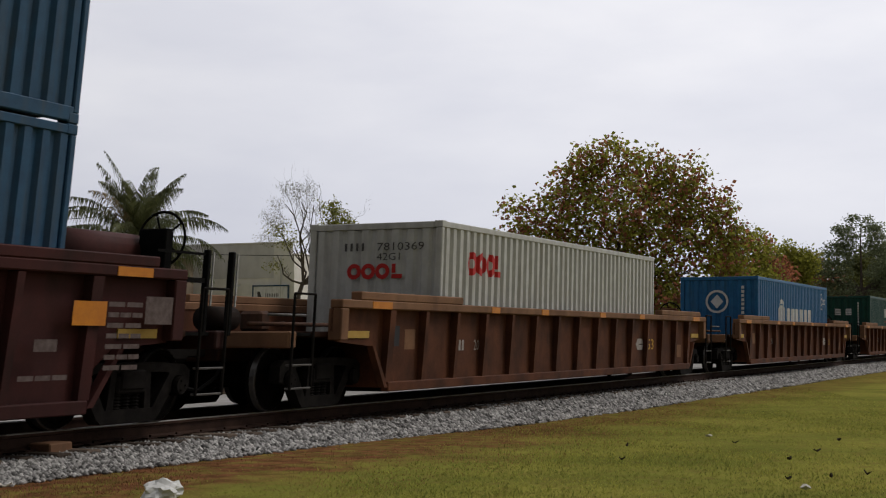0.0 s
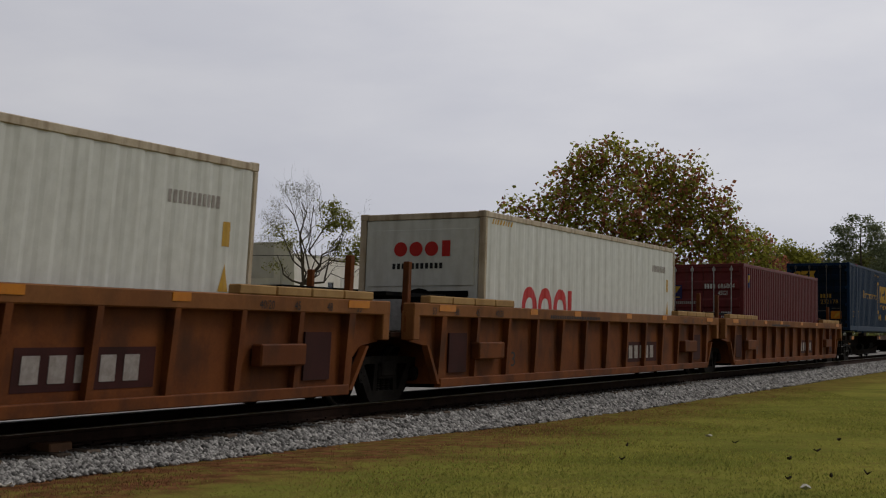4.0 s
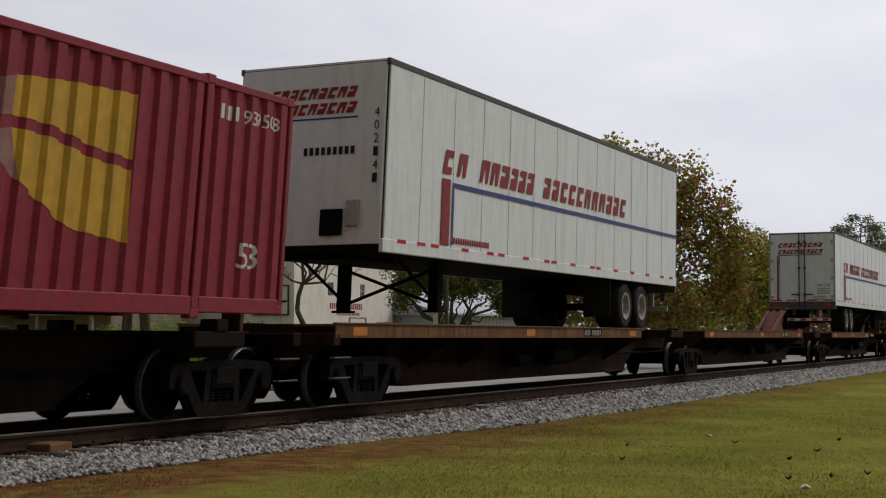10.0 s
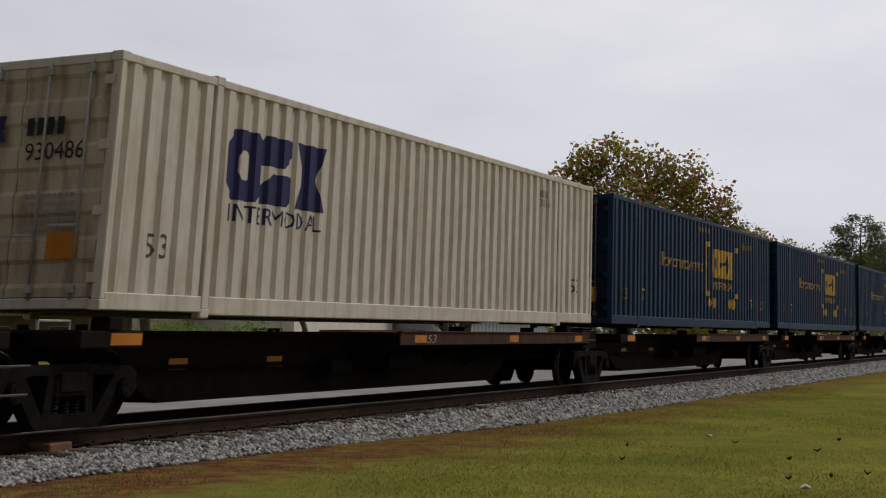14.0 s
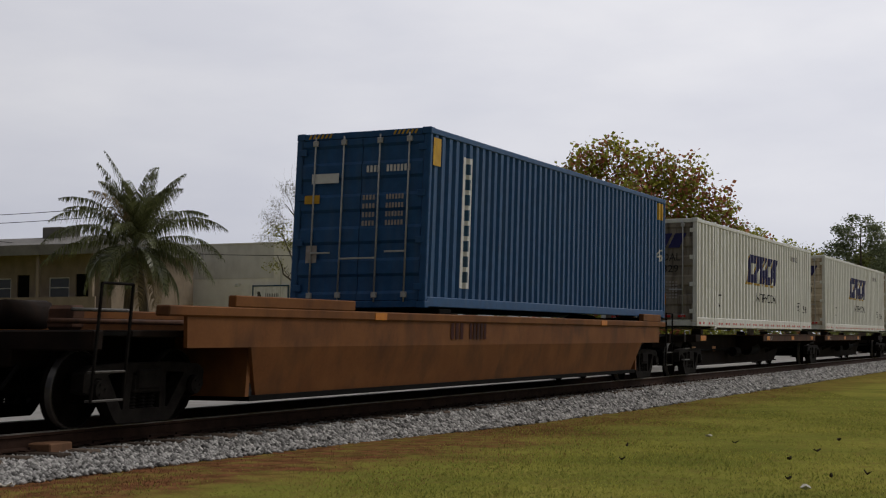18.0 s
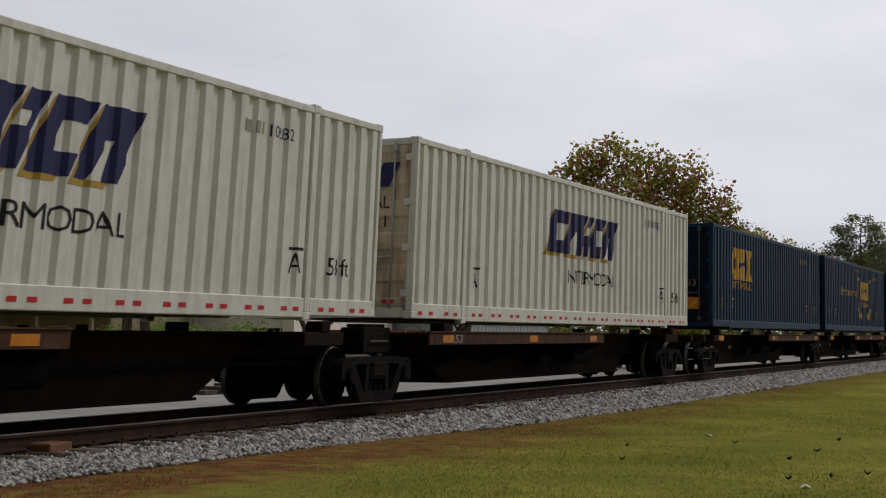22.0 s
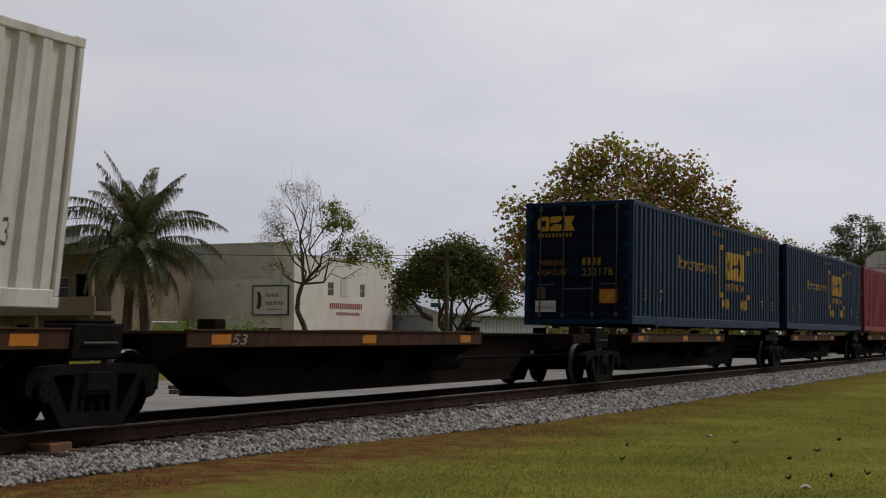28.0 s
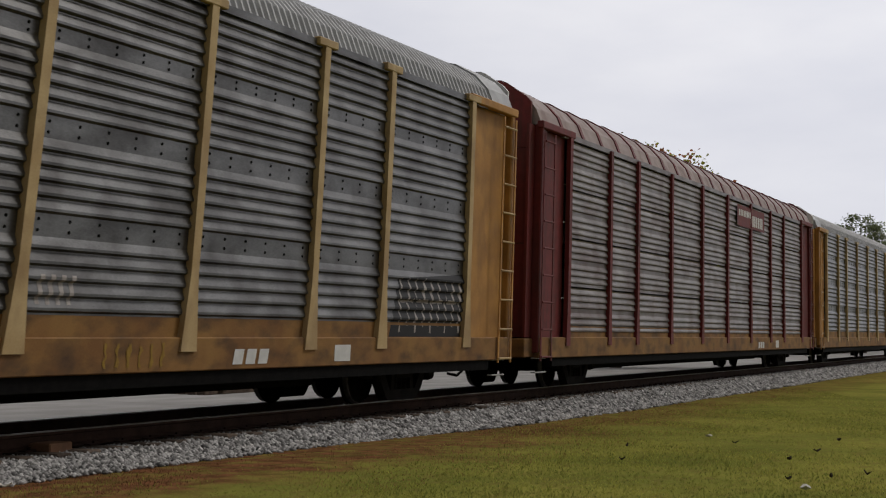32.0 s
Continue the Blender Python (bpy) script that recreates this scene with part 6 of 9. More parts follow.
def track():
    t = thing("railway_track", "single railway track with rusty rails on weathered timber ties", "railway track")
    prof = [(-0.075, -0.18), (0.075, -0.18), (0.075, -0.165), (0.015, -0.145), (0.012, -0.05), (0.036, -0.04), (0.036, -0.012), (-0.036, -0.012), (-0.036, -0.04), (-0.012, -0.05), (-0.015, -0.145), (-0.075, -0.165)]
    head = [(-0.034, -0.012), (0.034, -0.012), (0.034, -0.006), (0.026, 0.0), (-0.026, 0.0), (-0.034, -0.006)]
    for s in (1, -1):
        r = part("rail", prism(bmesh.new(), [(CL + s * 0.7525 + a, b) for a, b in prof], "x", -800, 900), M["rail"], t, "rusty rail")
        part("rail_head", prism(bmesh.new(), [(CL + s * 0.7525 + a, b) for a, b in head], "x", -800, 900), M["railhead"], r, "shiny running surface")
    tie_me = mesh_of("tie", boxes((-0.115, 0.115, -1.32, 1.32, -0.36, -0.185), bevel=0.015), M["tie"])
    plate_me = mesh_of("tie_plate", boxes((-0.09, 0.09, -0.16, 0.16, -0.185, -0.166), (-0.05, -0.03, 0.09, 0.115, -0.17, -0.14), (0.03, 0.05, -0.115, -0.09, -0.17, -0.14), bevel=0.003), M["rail"])
    rng = random.Random(3)
    for k in range(190):
        x = 1.0 + k * 0.52
        o = part("tie", tie_me, None, t)
        o.matrix_local = pose(x + rng.uniform(-0.02, 0.02), CL + rng.uniform(-0.05, 0.05), rng.uniform(-0.012, 0.008), 0, 0, rng.uniform(-1, 1))
        if k < 110:
            pl = part("tie_plate", plate_me, None, t)
            pl.location = (x, CL - 0.7525, 0)
    x = np.concatenate([np.arange(-790, 0.6, 0.52), np.arange(100, 895, 0.52)])
    c = np.array([(a, b, d) for a in (-0.115, 0.115) for b in (CL - 1.32, CL + 1.32) for d in (-0.36, -0.19)])
    v = (c[None] + np.stack([x, 0 * x, 0 * x], 1)[:, None, :]).reshape(-1, 3)
    q = np.array([(0, 1, 3, 2), (4, 6, 7, 5), (0, 4, 5, 1), (2, 3, 7, 6), (1, 5, 7, 3)])
    f = (q[None] + (np.arange(len(x)) * 8)[:, None, None]).reshape(-1, 4)
    tagged(part("far_ties", raw_mesh("far_ties", v, f, M["tie"]), None, t), kind="stuff")


track()
blk = new("timber_block", mesh_of("timber_block", boxes((-0.20, 0.20, -0.14, 0.14, 0.0, 0.11), bevel=0.015), M["welltop"]))
blk.matrix_world = pose(12.2, 9.99, -0.215, 0, 0, 4)
tagged(blk, "weathered tan timber block lying beside the rail", "timber")

# ---- beyond the track ----
M["leaf_almond"] = surface("almond_leaf", (0.36, 0.35, 0.055), (0.24, 0.25, 0.04), 0.55, scale=0.35, grain=3, island=0.5, bump=0.0, leafy=0.42)
M["leaf_red"] = surface("reddened_leaf", (0.42, 0.17, 0.085), (0.28, 0.11, 0.06), 0.6, scale=0.5, grain=3, island=0.5, bump=0.0, leafy=0.38)
M["leaf_dark"] = surface("dark_leaf", (0.18, 0.19, 0.055), (0.11, 0.12, 0.038), 0.6, scale=0.5, island=0.5, bump=0.0, leafy=0.3)
M["leaf_light"] = surface("pale_new_leaf", (0.30, 0.29, 0.065), (0.20, 0.21, 0.05), 0.6, scale=0.5, island=0.45, bump=0.0, leafy=0.4)
M["leaf_grey"] = surface("grey_dry_twig_leaf", (0.24, 0.23, 0.14), (0.17, 0.165, 0.10), 0.7, scale=0.5, island=0.4, bump=0.0, leafy=0.4)
M["leaf_pine"] = surface("pine_needles", (0.21, 0.24, 0.125), (0.13, 0.155, 0.08), 0.7, scale=0.5, island=0.4, bump=0.0, leafy=0.35)
M["bark"] = surface("grey_bark", (0.13, 0.105, 0.085), (0.075, 0.06, 0.05), 0.9, scale=8, stretch=(1, 1, 0.25), bump=0.8, bump_dist=0.02)
M["palm_leaf"] = surface("palm_frond", (0.150, 0.160, 0.066), (0.065, 0.075, 0.030), 0.4, scale=0.6, island=0.5, bump=0.0, leafy=0.3, spec=0.4)
M["palm_dry"] = surface("dry_palm_frond", (0.25, 0.19, 0.11), (0.17, 0.125, 0.07), 0.8, scale=0.8, island=0.4, bump=0.0)


def leaf_cloud(name, parent, material, lobes, n, size, seed, shell=0.55, tuft=1, droop=0.3, broad=0.30):
    """Leaves in tufts on the outer part of several lobes: (x, y, z, rx, ry, rz)."""
    rng = np.random.default_rng(seed)
    vol = np.array([l[3] * l[4] * l[5] for l in lobes]) ** 0.75
    pick = rng.choice(len(lobes), n // tuft, p=vol / vol.sum())
    L = np.array(lobes)[pick]
    d = rng.normal(size=(len(pick), 3))
    d /= np.linalg.norm(d, axis=1)[:, None]
    r = shell + (1 - shell) * rng.random(len(pick)) ** 0.6
    r *= rng.uniform(0.82, 1.12, len(pick))
    c = L[:, :3] + d * L[:, 3:6] * r[:, None]
    c = np.repeat(c, tuft, 0) + rng.normal(size=(len(c) * tuft, 3)) * size * 0.9
    m = len(c)
    a = rng.normal(size=(m, 3))
    a[:, 2] = a[:, 2] * 0.6 - droop
    a /= np.linalg.norm(a, axis=1)[:, None]
    b = np.cross(a, rng.normal(size=(m, 3)))
    b /= np.linalg.norm(b, axis=1)[:, None]
    s = (size * rng.uniform(0.6, 1.3, m))[:, None]
    nrm = np.cross(a, b) * s * 0.12
    v = np.stack([c, c + a * s * 0.55 + b * s * broad + nrm, c + a * s * 1.05, c + a * s * 0.55 - b * s * broad + nrm], 1).reshape(-1, 3)
    o = (np.arange(m) * 4)[:, None]
    f = np.concatenate([o + np.array([0, 1, 2]), o + np.array([0, 2, 3])])
    return part(name, raw_mesh(name, v, f, material), None, parent)


def limbs(name, parent, start, tips, r0, seed, material, splits=3, wiggle=0.12):
    """Tapered limbs from a trunk's head to the given tips, with side twigs."""
    rng = random.Random(seed)
    bm = bmesh.new()

    def grow(p, q, r, depth):
        p, q = Vector(p), Vector(q)
        n = 4
        pts = [p]
        for k in range(1, n + 1):
            w = (q - p).length * wiggle * (1 if k < n else 0)
            pts.append(p.lerp(q, k / n) + Vector((rng.uniform(-w, w), rng.uniform(-w, w), rng.uniform(-w, w))))
        for k in range(n):
            ra, rb = r * (1 - 0.7 * k / n), r * (1 - 0.7 * (k + 1) / n)
            rod(bm, pts[k], pts[k + 1], ra, 6 if depth else 8, rb)
        if depth < splits:
            for k in (1, 2, 3):
                d = (q - p) * rng.uniform(0.30, 0.5)
                d = Vector((d.x + rng.uniform(-1, 1) * d.length * 0.7, d.y + rng.uniform(-1, 1) * d.length * 0.7, d.z + rng.uniform(-0.3, 0.8) * d.length * 0.6))
                grow(pts[k], pts[k] + d, r * (1 - 0.7 * k / n) * 0.6, depth + 1)

    for t in tips:
        grow(start, t, r0, 1)
    return part(name, bm, material, parent)


def trunk_part(parent, pts, r0, r1, material):
    bm = bmesh.new()
    n = len(pts) - 1
    for k in range(n):
        rod(bm, pts[k], pts[k + 1], r0 + (r1 - r0) * k / n, 10, r0 + (r1 - r0) * (k + 1) / n)
    return part("trunk", bm, material, parent)


# the view's own axes on the ground, to set things out by distance and offset
AX, AY = math.sin(radians(65.643)), math.cos(radians(65.643))


def spot(dist, off):
    """A place on the ground: dist ahead of the eye, off to its right."""
    return (AX * dist + AY * off, AY * dist - AX * off)


def aside(tree_xy, off, ahead=0.0):
    return (AY * off + AX * ahead, -AX * off + AY * ahead)


def lobe(off, ahead, z, r, rz, rd=None):
    x, y = aside(None, off, ahead)
    return (x, y, z, r, r if rd is None else rd, rz)


def big_tree():
    x, y = spot(62.0, 7.3)
    t = thing("almond_tree", "broad tree with green and rust-red leaves behind the track", "tree")
    t.location = (x, y, -0.4)
    trunk_part(t, [(0, 0, 0), (0.05, 0, 1.0), (0.0, 0.05, 2.2)], 0.28, 0.22, M["bark"])
    tips = [(*aside(None, o, a), z) for o, a, z in ((-4.0, 0, 5.5), (-2.2, 1, 7.5), (-0.2, -1, 9.3), (1.6, 0.5, 8.6), (3.2, -0.5, 7.0), (4.4, 0.6, 5.4), (-3.0, -1.2, 4.2), (2.8, 1.4, 4.8), (0.5, 1.5, 6.5))]
    limbs("limb", t, (0, 0.05, 2.1), [(t2[0] * 0.72, t2[1] * 0.72, t2[2] * 0.78) for t2 in tips], 0.10, 21, M["bark"], 2)
    lb = [lobe(-3.9, 0.4, 5.7, 1.2, 0.9), lobe(-2.6, -0.4, 6.5, 1.4, 1.2), lobe(-3.6, 0.0, 4.3, 1.5, 1.3), lobe(-1.6, 0.2, 7.7, 1.4, 1.2), lobe(-0.1, 0, 8.9, 1.25, 1.1), lobe(1.4, 0.3, 8.5, 1.2, 1.1),
          lobe(0.2, -0.5, 6.8, 2.3, 1.6), lobe(2.5, 0, 7.2, 1.4, 1.2), lobe(3.7, 0.3, 6.0, 1.4, 1.2), lobe(4.6, -0.2, 4.6, 1.3, 1.4), lobe(4.9, 0.1, 3.2, 1.2, 1.4), lobe(-1.9, 0.3, 4.8, 2.0, 1.6), lobe(1.6, 0.2, 5.0, 2.5, 1.9), lobe(-1.2, 0, 2.9, 2.4, 1.3), lobe(2.2, 0, 2.8, 2.4, 1.4), lobe(0.2, 0.6, 3.8, 2.4, 1.6),
          lobe(2.9, 0.1, 8.2, 1.3, 1.1), lobe(4.3, 0.2, 6.9, 1.15, 1.0), lobe(5.1, 0, 5.6, 0.9, 0.9), lobe(-4.3, 0.1, 6.9, 0.7, 0.6), lobe(-1.2, 0, 8.7, 1.0, 0.9)]
    leaf_cloud("crown", t, M["leaf_almond"], lb, 20000, 0.185, 31, 0.35, 5, 0.3, 0.38)
    leaf_cloud("crown", t, M["leaf_red"], lb, 11000, 0.185, 32, 0.25, 5, 0.3, 0.38)


def bare_tree():
    x, y = spot(72.0, -6.7)
    t = thing("thin_tree", "thin half-bare tree with sparse yellow-green leaves", "tree")
    t.location = (x, y, -0.4)
    trunk_part(t, [(0, 0, 0), (*aside(None, 0.02), 1.0), (*aside(None, -0.12), 1.9), (*aside(None, -0.48), 2.7), (*aside(None, -0.42), 3.4), (*aside(None, -0.2), 4.1)], 0.16, 0.095, M["bark"])
    tips = [(*aside(None, o, a), z) for o, a, z in ((-1.2, 0, 8.7), (-0.4, 0.5, 8.9), (0.4, -0.5, 8.6), (-1.8, 0.2, 7.4), (1.5, 0.3, 8.3), (2.0, -0.4, 7.2), (2.9, 0, 6.2), (-1.6, -0.6, 5.7), (1.6, 0.4, 5.6))]
    tips = [(a * 0.9, b * 0.9, 4.0 + (z - 4.0) * 0.84) for a, b, z in tips]
    limbs("limb", t, (*aside(None, -0.2), 4.0), tips, 0.058, 22, M["bark"], 4, 0.13)
    lb = [lobe(1.2, 0, 7.7, 0.65, 0.5), lobe(1.7, 0.2, 7.2, 0.75, 0.5), lobe(1.0, 0.1, 6.9, 0.6, 0.4), lobe(2.0, 0, 6.9, 0.5, 0.3), lobe(2.7, 0, 6.0, 0.8, 0.5), lobe(3.4, 0, 5.5, 0.7, 0.6), lobe(2.2, 0, 5.4, 0.9, 0.5), lobe(3.9, 0.1, 5.0, 0.4, 0.7), lobe(1.5, 0.1, 5.9, 0.6, 0.4)]
    leaf_cloud("crown", t, M["leaf_light"], lb, 3600, 0.13, 33, 0.1, 4)
    leaf_cloud("crown", t, M["leaf_light"], [lobe(-1.4, 0, 6.7, 0.8, 0.6), lobe(-0.8, 0, 6.1, 0.9, 0.6), lobe(-1.6, 0, 4.9, 0.6, 0.3)], 650, 0.11, 35, 0.1, 3)
    leaf_cloud("twig_tuft", t, M["leaf_grey"], [lobe(-1.5, 0, 7.9, 0.5, 0.45), lobe(-0.7, 0.2, 8.35, 0.6, 0.45), lobe(0.15, 0, 8.3, 0.5, 0.4), lobe(-1.4, -0.2, 7.0, 0.7, 0.45), lobe(-0.2, 0.1, 7.5, 0.55, 0.4), lobe(0.5, 0, 7.7, 0.4, 0.3), lobe(-1.9, 0, 7.3, 0.6, 0.5), lobe(-0.9, 0, 8.8, 0.7, 0.35), lobe(-0.1, 0.1, 8.75, 0.6, 0.35), lobe(-1.9, 0, 6.3, 0.8, 0.5)], 3600, 0.075, 34, 0.2, 2, 0.3, 0.16)


def round_tree():
    x, y = spot(92.0, 0.5)
    t = thing("dense_tree", "dense dark green round-headed tree with many stems", "tree")
    t.location = (x, y, -0.4)
    trunk_part(t, [(0, 0, 0), (0.1, 0, 0.8), (0, 0, 1.4)], 0.35, 0.3, M["bark"])
    tips = [(*aside(None, o, a), z) for o, a, z in ((-3.0, 0, 4.2), (-1.6, 0.6, 5.4), (0, -0.5, 6.2), (1.6, 0.4, 5.2), (3.1, 0, 4.0), (2.2, -0.8, 3.6), (-2.3, -0.6, 3.6))]
    limbs("limb", t, (0, 0, 1.3), tips, 0.15, 23, M["bark"], 2)
    lb = [lobe(-2.6, 0, 5.0, 1.3, 1.3), lobe(-1.2, 0.2, 6.0, 1.5, 1.4), lobe(0.5, 0, 6.6, 1.5, 1.3), lobe(2.0, 0.1, 5.9, 1.4, 1.3), lobe(3.0, 0, 4.7, 1.1, 1.4), lobe(-3.1, 0.3, 3.8, 0.9, 0.9), lobe(0.2, 0.5, 5.0, 2.8, 1.3), lobe(3.3, 0, 3.4, 0.8, 0.8)]
    leaf_cloud("crown", t, M["leaf_dark"], lb, 20000, 0.21, 36, 0.2, 5)


def palm():
    x, y = spot(55.0, -11.6)
    t = thing("coconut_palm", "coconut palm with ragged arching fronds", "tree")
    t.location = (x, y, -0.4)
    head = Vector((*aside(None, 0.0), 4.75))
    for o in (-0.30, 0.42):
        trunk_part(t, [(*aside(None, o * 1.3), 0), (*aside(None, o), 1.6), (*aside(None, o * 0.7), 3.0), tuple(head)], 0.22, 0.15, M["bark"])
    rng = random.Random(9)
    count = 58
    for k in range(count):
        ang = 2 * math.pi * k * 0.382 + rng.uniform(-0.2, 0.2)
        rise = radians(88 - 128 * (k / (count - 1)) ** 1.25) + rng.uniform(-0.08, 0.08)
        dry = k > count - 5 or k in (17, 29)
        out = Vector((math.cos(ang), math.sin(ang), 0))
        size = rng.uniform(2.5, 3.1) if k < 6 else rng.uniform(3.2, 4.0) if k < 40 else rng.uniform(2.2, 3.0)
        bend = radians(rng.uniform(30, 60) if k < 14 else rng.uniform(60, 95))
        n = 14
        rib = [head.copy()]
        for i in range(n):
            e = rise - bend * ((i + 0.5) / n) ** 1.5
            e = max(e, radians(-88))
            rib.append(rib[-1] + (out * math.cos(e) + Vector((0, 0, math.sin(e)))) * size / n)
        v, f = [], []
        across = out.cross(Vector((0, 0, 1)))
        for i in range(n):
            a, b = rib[i], rib[i + 1]
            fw = (b - a).normalized()
            up = across.cross(fw).normalized()
            for sub in range(6):
                s = (i + sub / 6) / n
                if s < 0.14:
                    continue
                p = a.lerp(b, sub / 6)
                w = 0.78 * min(1.0, (1.10 - s) * 2.0) * min(1.0, 0.5 + s * 2)
                for q in (1, -1):
                    if rng.random() < (0.4 if dry else 0.18):
                        continue
                    d = (across * q * 0.65 + fw * rng.uniform(0.45, 0.75) + up * 0.12).normalized()
                    mid = p + d * w * 0.45
                    tip = p + d * w * 0.72 + Vector((0, 0, -w * rng.uniform(0.45, 0.95)))
                    o = len(v)
                    v += [p - fw * 0.015, p + fw * 0.015, mid + fw * 0.020, mid - fw * 0.020, tip]
                    f += [(o, o + 1, o + 2, o + 3), (o + 3, o + 2, o + 4)]
            o = len(v)
            sd = across * 0.028 * (1.1 - i / n)
            v += [a - sd, a + sd, b + sd, b - sd]
            f.append((o, o + 1, o + 2, o + 3))
        part("frond", sheet_mesh("frond", v, f, M["palm_dry" if dry else "palm_leaf"]), None, t, "dry brown frond" if dry else "")
    for k in range(7):
        bm = bmesh.new()
        bmesh.ops.create_icosphere(bm, subdivisions=2, radius=0.12, matrix=Matrix.Translation(head + Vector((0.25 * math.cos(k), 0.25 * math.sin(k), -0.25))))
        part("coconut", bm, M["palm_dry"], t)


def small_tree(dist, off, h, w, leaf, seed, n, size, kind="tree", label="", flat=False):
    x, y = spot(dist, off)
    t = thing(kind, label, "tree")
    t.location = (x, y, -0.4)
    trunk_part(t, [(0, 0, 0), (0.05, 0, h * 0.25), (0, 0, h * 0.45)], 0.03 * h, 0.018 * h, M["bark"])
    rng = random.Random(seed)
    if flat:
        lb = []
        for k in range(9):
            z = h * (0.42 + 0.062 * k)
            r = w * (0.5 - 0.042 * k) * rng.uniform(0.75, 1.1)
            for q in (-1, 1):
                lb.append(lobe(q * r * 0.55 + rng.uniform(-0.3, 0.3), rng.uniform(-0.5, 0.5), z + rng.uniform(-0.15, 0.15), r * 0.5, 0.26))
        trunk_part(t, [(0, 0, h * 0.4), (0, 0, h * 0.86)], 0.011 * h, 0.03, M["bark"])
    else:
        lb = [lobe(rng.uniform(-0.35, 0.35) * w, rng.uniform(-0.2, 0.2) * w, h * rng.uniform(0.45, 0.82), w * rng.uniform(0.18, 0.27), h * rng.uniform(0.11, 0.17)) for _ in range(9)]
        lb.append(lobe(0, 0, h * 0.86, w * 0.2, h * 0.12))
        lb.append(lobe(0, 0, h * 0.40, w * 0.42, h * 0.2))
    limbs("limb", t, (0, 0, h * 0.42), [(l[0], l[1], l[2]) for l in lb[:6]], 0.014 * h, seed, M["bark"], 2)
    leaf_cloud("crown", t, M[leaf], lb, n, size, seed + 50, 0.3, 5)


big_tree()
bare_tree()
round_tree()
palm()
small_tree(100, 21.0, 9.2, 5.6, "leaf_almond", 41, 9000, 0.26, "broadleaf_tree", "olive green broadleaf tree in the row beyond the track")
small_tree(108, 23.6, 9.4, 5.6, "leaf_red", 42, 8000, 0.28, "broadleaf_tree", "rust-tinged broadleaf tree in the row beyond the track")
small_tree(115, 27.0, 9.2, 5.6, "leaf_almond", 43, 9000, 0.28, "broadleaf_tree", "olive green broadleaf tree in the row beyond the track")
small_tree(122, 30.4, 8.6, 5.8, "leaf_red", 44, 8000, 0.28, "broadleaf_tree", "rust-tinged broadleaf tree in the row beyond the track")
small_tree(118, 33.8, 12.0, 10.0, "leaf_pine", 45, 14000, 0.20, "pine_tree", "dark layered pine beyond the track", True)
small_tree(130, 37.2, 9.4, 7.0, "leaf_dark", 46, 9000, 0.3, "broadleaf_tree", "dark green tree at the end of the row")
small_tree(136, 42.0, 11.0, 8.0, "leaf_pine", 47, 9000, 0.3, "broadleaf_tree", "dark green tree at the end of the row")
small_tree(105, 17.6, 5.6, 6.0, "leaf_almond", 48, 8000, 0.26, "broadleaf_tree", "low olive green tree behind the broad tree")


def far_woods():
    """A belt of distant foliage that closes the horizon."""
    rng = np.random.default_rng(77)
    lb = []
    for k in range(150):
        a = -26 + 66 * k / 150
        d = rng.uniform(210, 330)
        x, y = spot(d, d * math.tan(radians(a)))
        lb.append((x, y, rng.uniform(1.0, 4.5), rng.uniform(5, 9), rng.uniform(5, 9), rng.uniform(2.0, 4.5)))
    root = thing("far_woods", "distant dark green belt of trees", "trees")
    ob = leaf_cloud("far_foliage", root, M["leaf_dark"], lb, 36000, 0.9, 78, 0.2, 4)
    tagged(ob, kind="stuff")
    tagged(root, kind="stuff")


far_woods()

M["stucco"] = surface("white_stucco", (0.88, 0.85, 0.79), (0.82, 0.79, 0.73), 0.9, scale=1.2, grain=30, bump=0.3, dirt=(0.55, 0.50, 0.44), dirt_amount=0.3, dirt_stretch=(0.6, 0.6, 0.3))
M["stucco_grey"] = surface("grey_stucco", (0.70, 0.68, 0.65), (0.62, 0.60, 0.57), 0.9, scale=1.2, grain=30, bump=0.3, dirt=(0.45, 0.43, 0.40), dirt_amount=0.4, dirt_stretch=(0.6, 0.6, 0.3))
M["stucco_tan"] = surface("tan_stucco", (0.30, 0.24, 0.185), (0.23, 0.18, 0.135), 0.9, scale=1.2, grain=30, bump=0.3, dirt=(0.18, 0.15, 0.12), dirt_amount=0.5, dirt_stretch=(1, 1, 0.3))
M["roof_grey"] = surface("grey_roofing", (0.20, 0.19, 0.18), (0.14, 0.135, 0.13), 0.85, scale=1.5)
M["glass"] = surface("dark_window_glass", (0.03, 0.035, 0.04), (0.02, 0.025, 0.03), 0.12, bump=0.0, spec=0.6)
M["metal_wall"] = surface("pale_ribbed_sheet", (0.42, 0.46, 0.50), (0.35, 0.39, 0.43), 0.5, 0.1, scale=2)
M["wood_pole"] = surface("pole_timber", (0.12, 0.095, 0.075), (0.075, 0.06, 0.05), 0.9, stretch=(1, 1, 0.1), scale=10)


def opening_wall(bm, plane, at, thick, u0, u1, z0, z1, holes):
    """A wall in the plane x or y = at, with rectangular openings right through it."""
    us = sorted({u0, u1, *[h[0] for h in holes], *[h[1] for h in holes]})
    zs = sorted({z0, z1, *[h[2] for h in holes], *[h[3] for h in holes]})
    for a, b in zip(us, us[1:]):
        for c, d in zip(zs, zs[1:]):
            if any(h[0] <= a and b <= h[1] and h[2] <= c and d <= h[3] for h in holes):
                continue
            box(bm, *((at, at + thick, a, b) if plane == "x" else (a, b, at, at + thick)), c, d)
    bmesh.ops.remove_doubles(bm, verts=bm.verts[:], dist=0.001)
    return bm


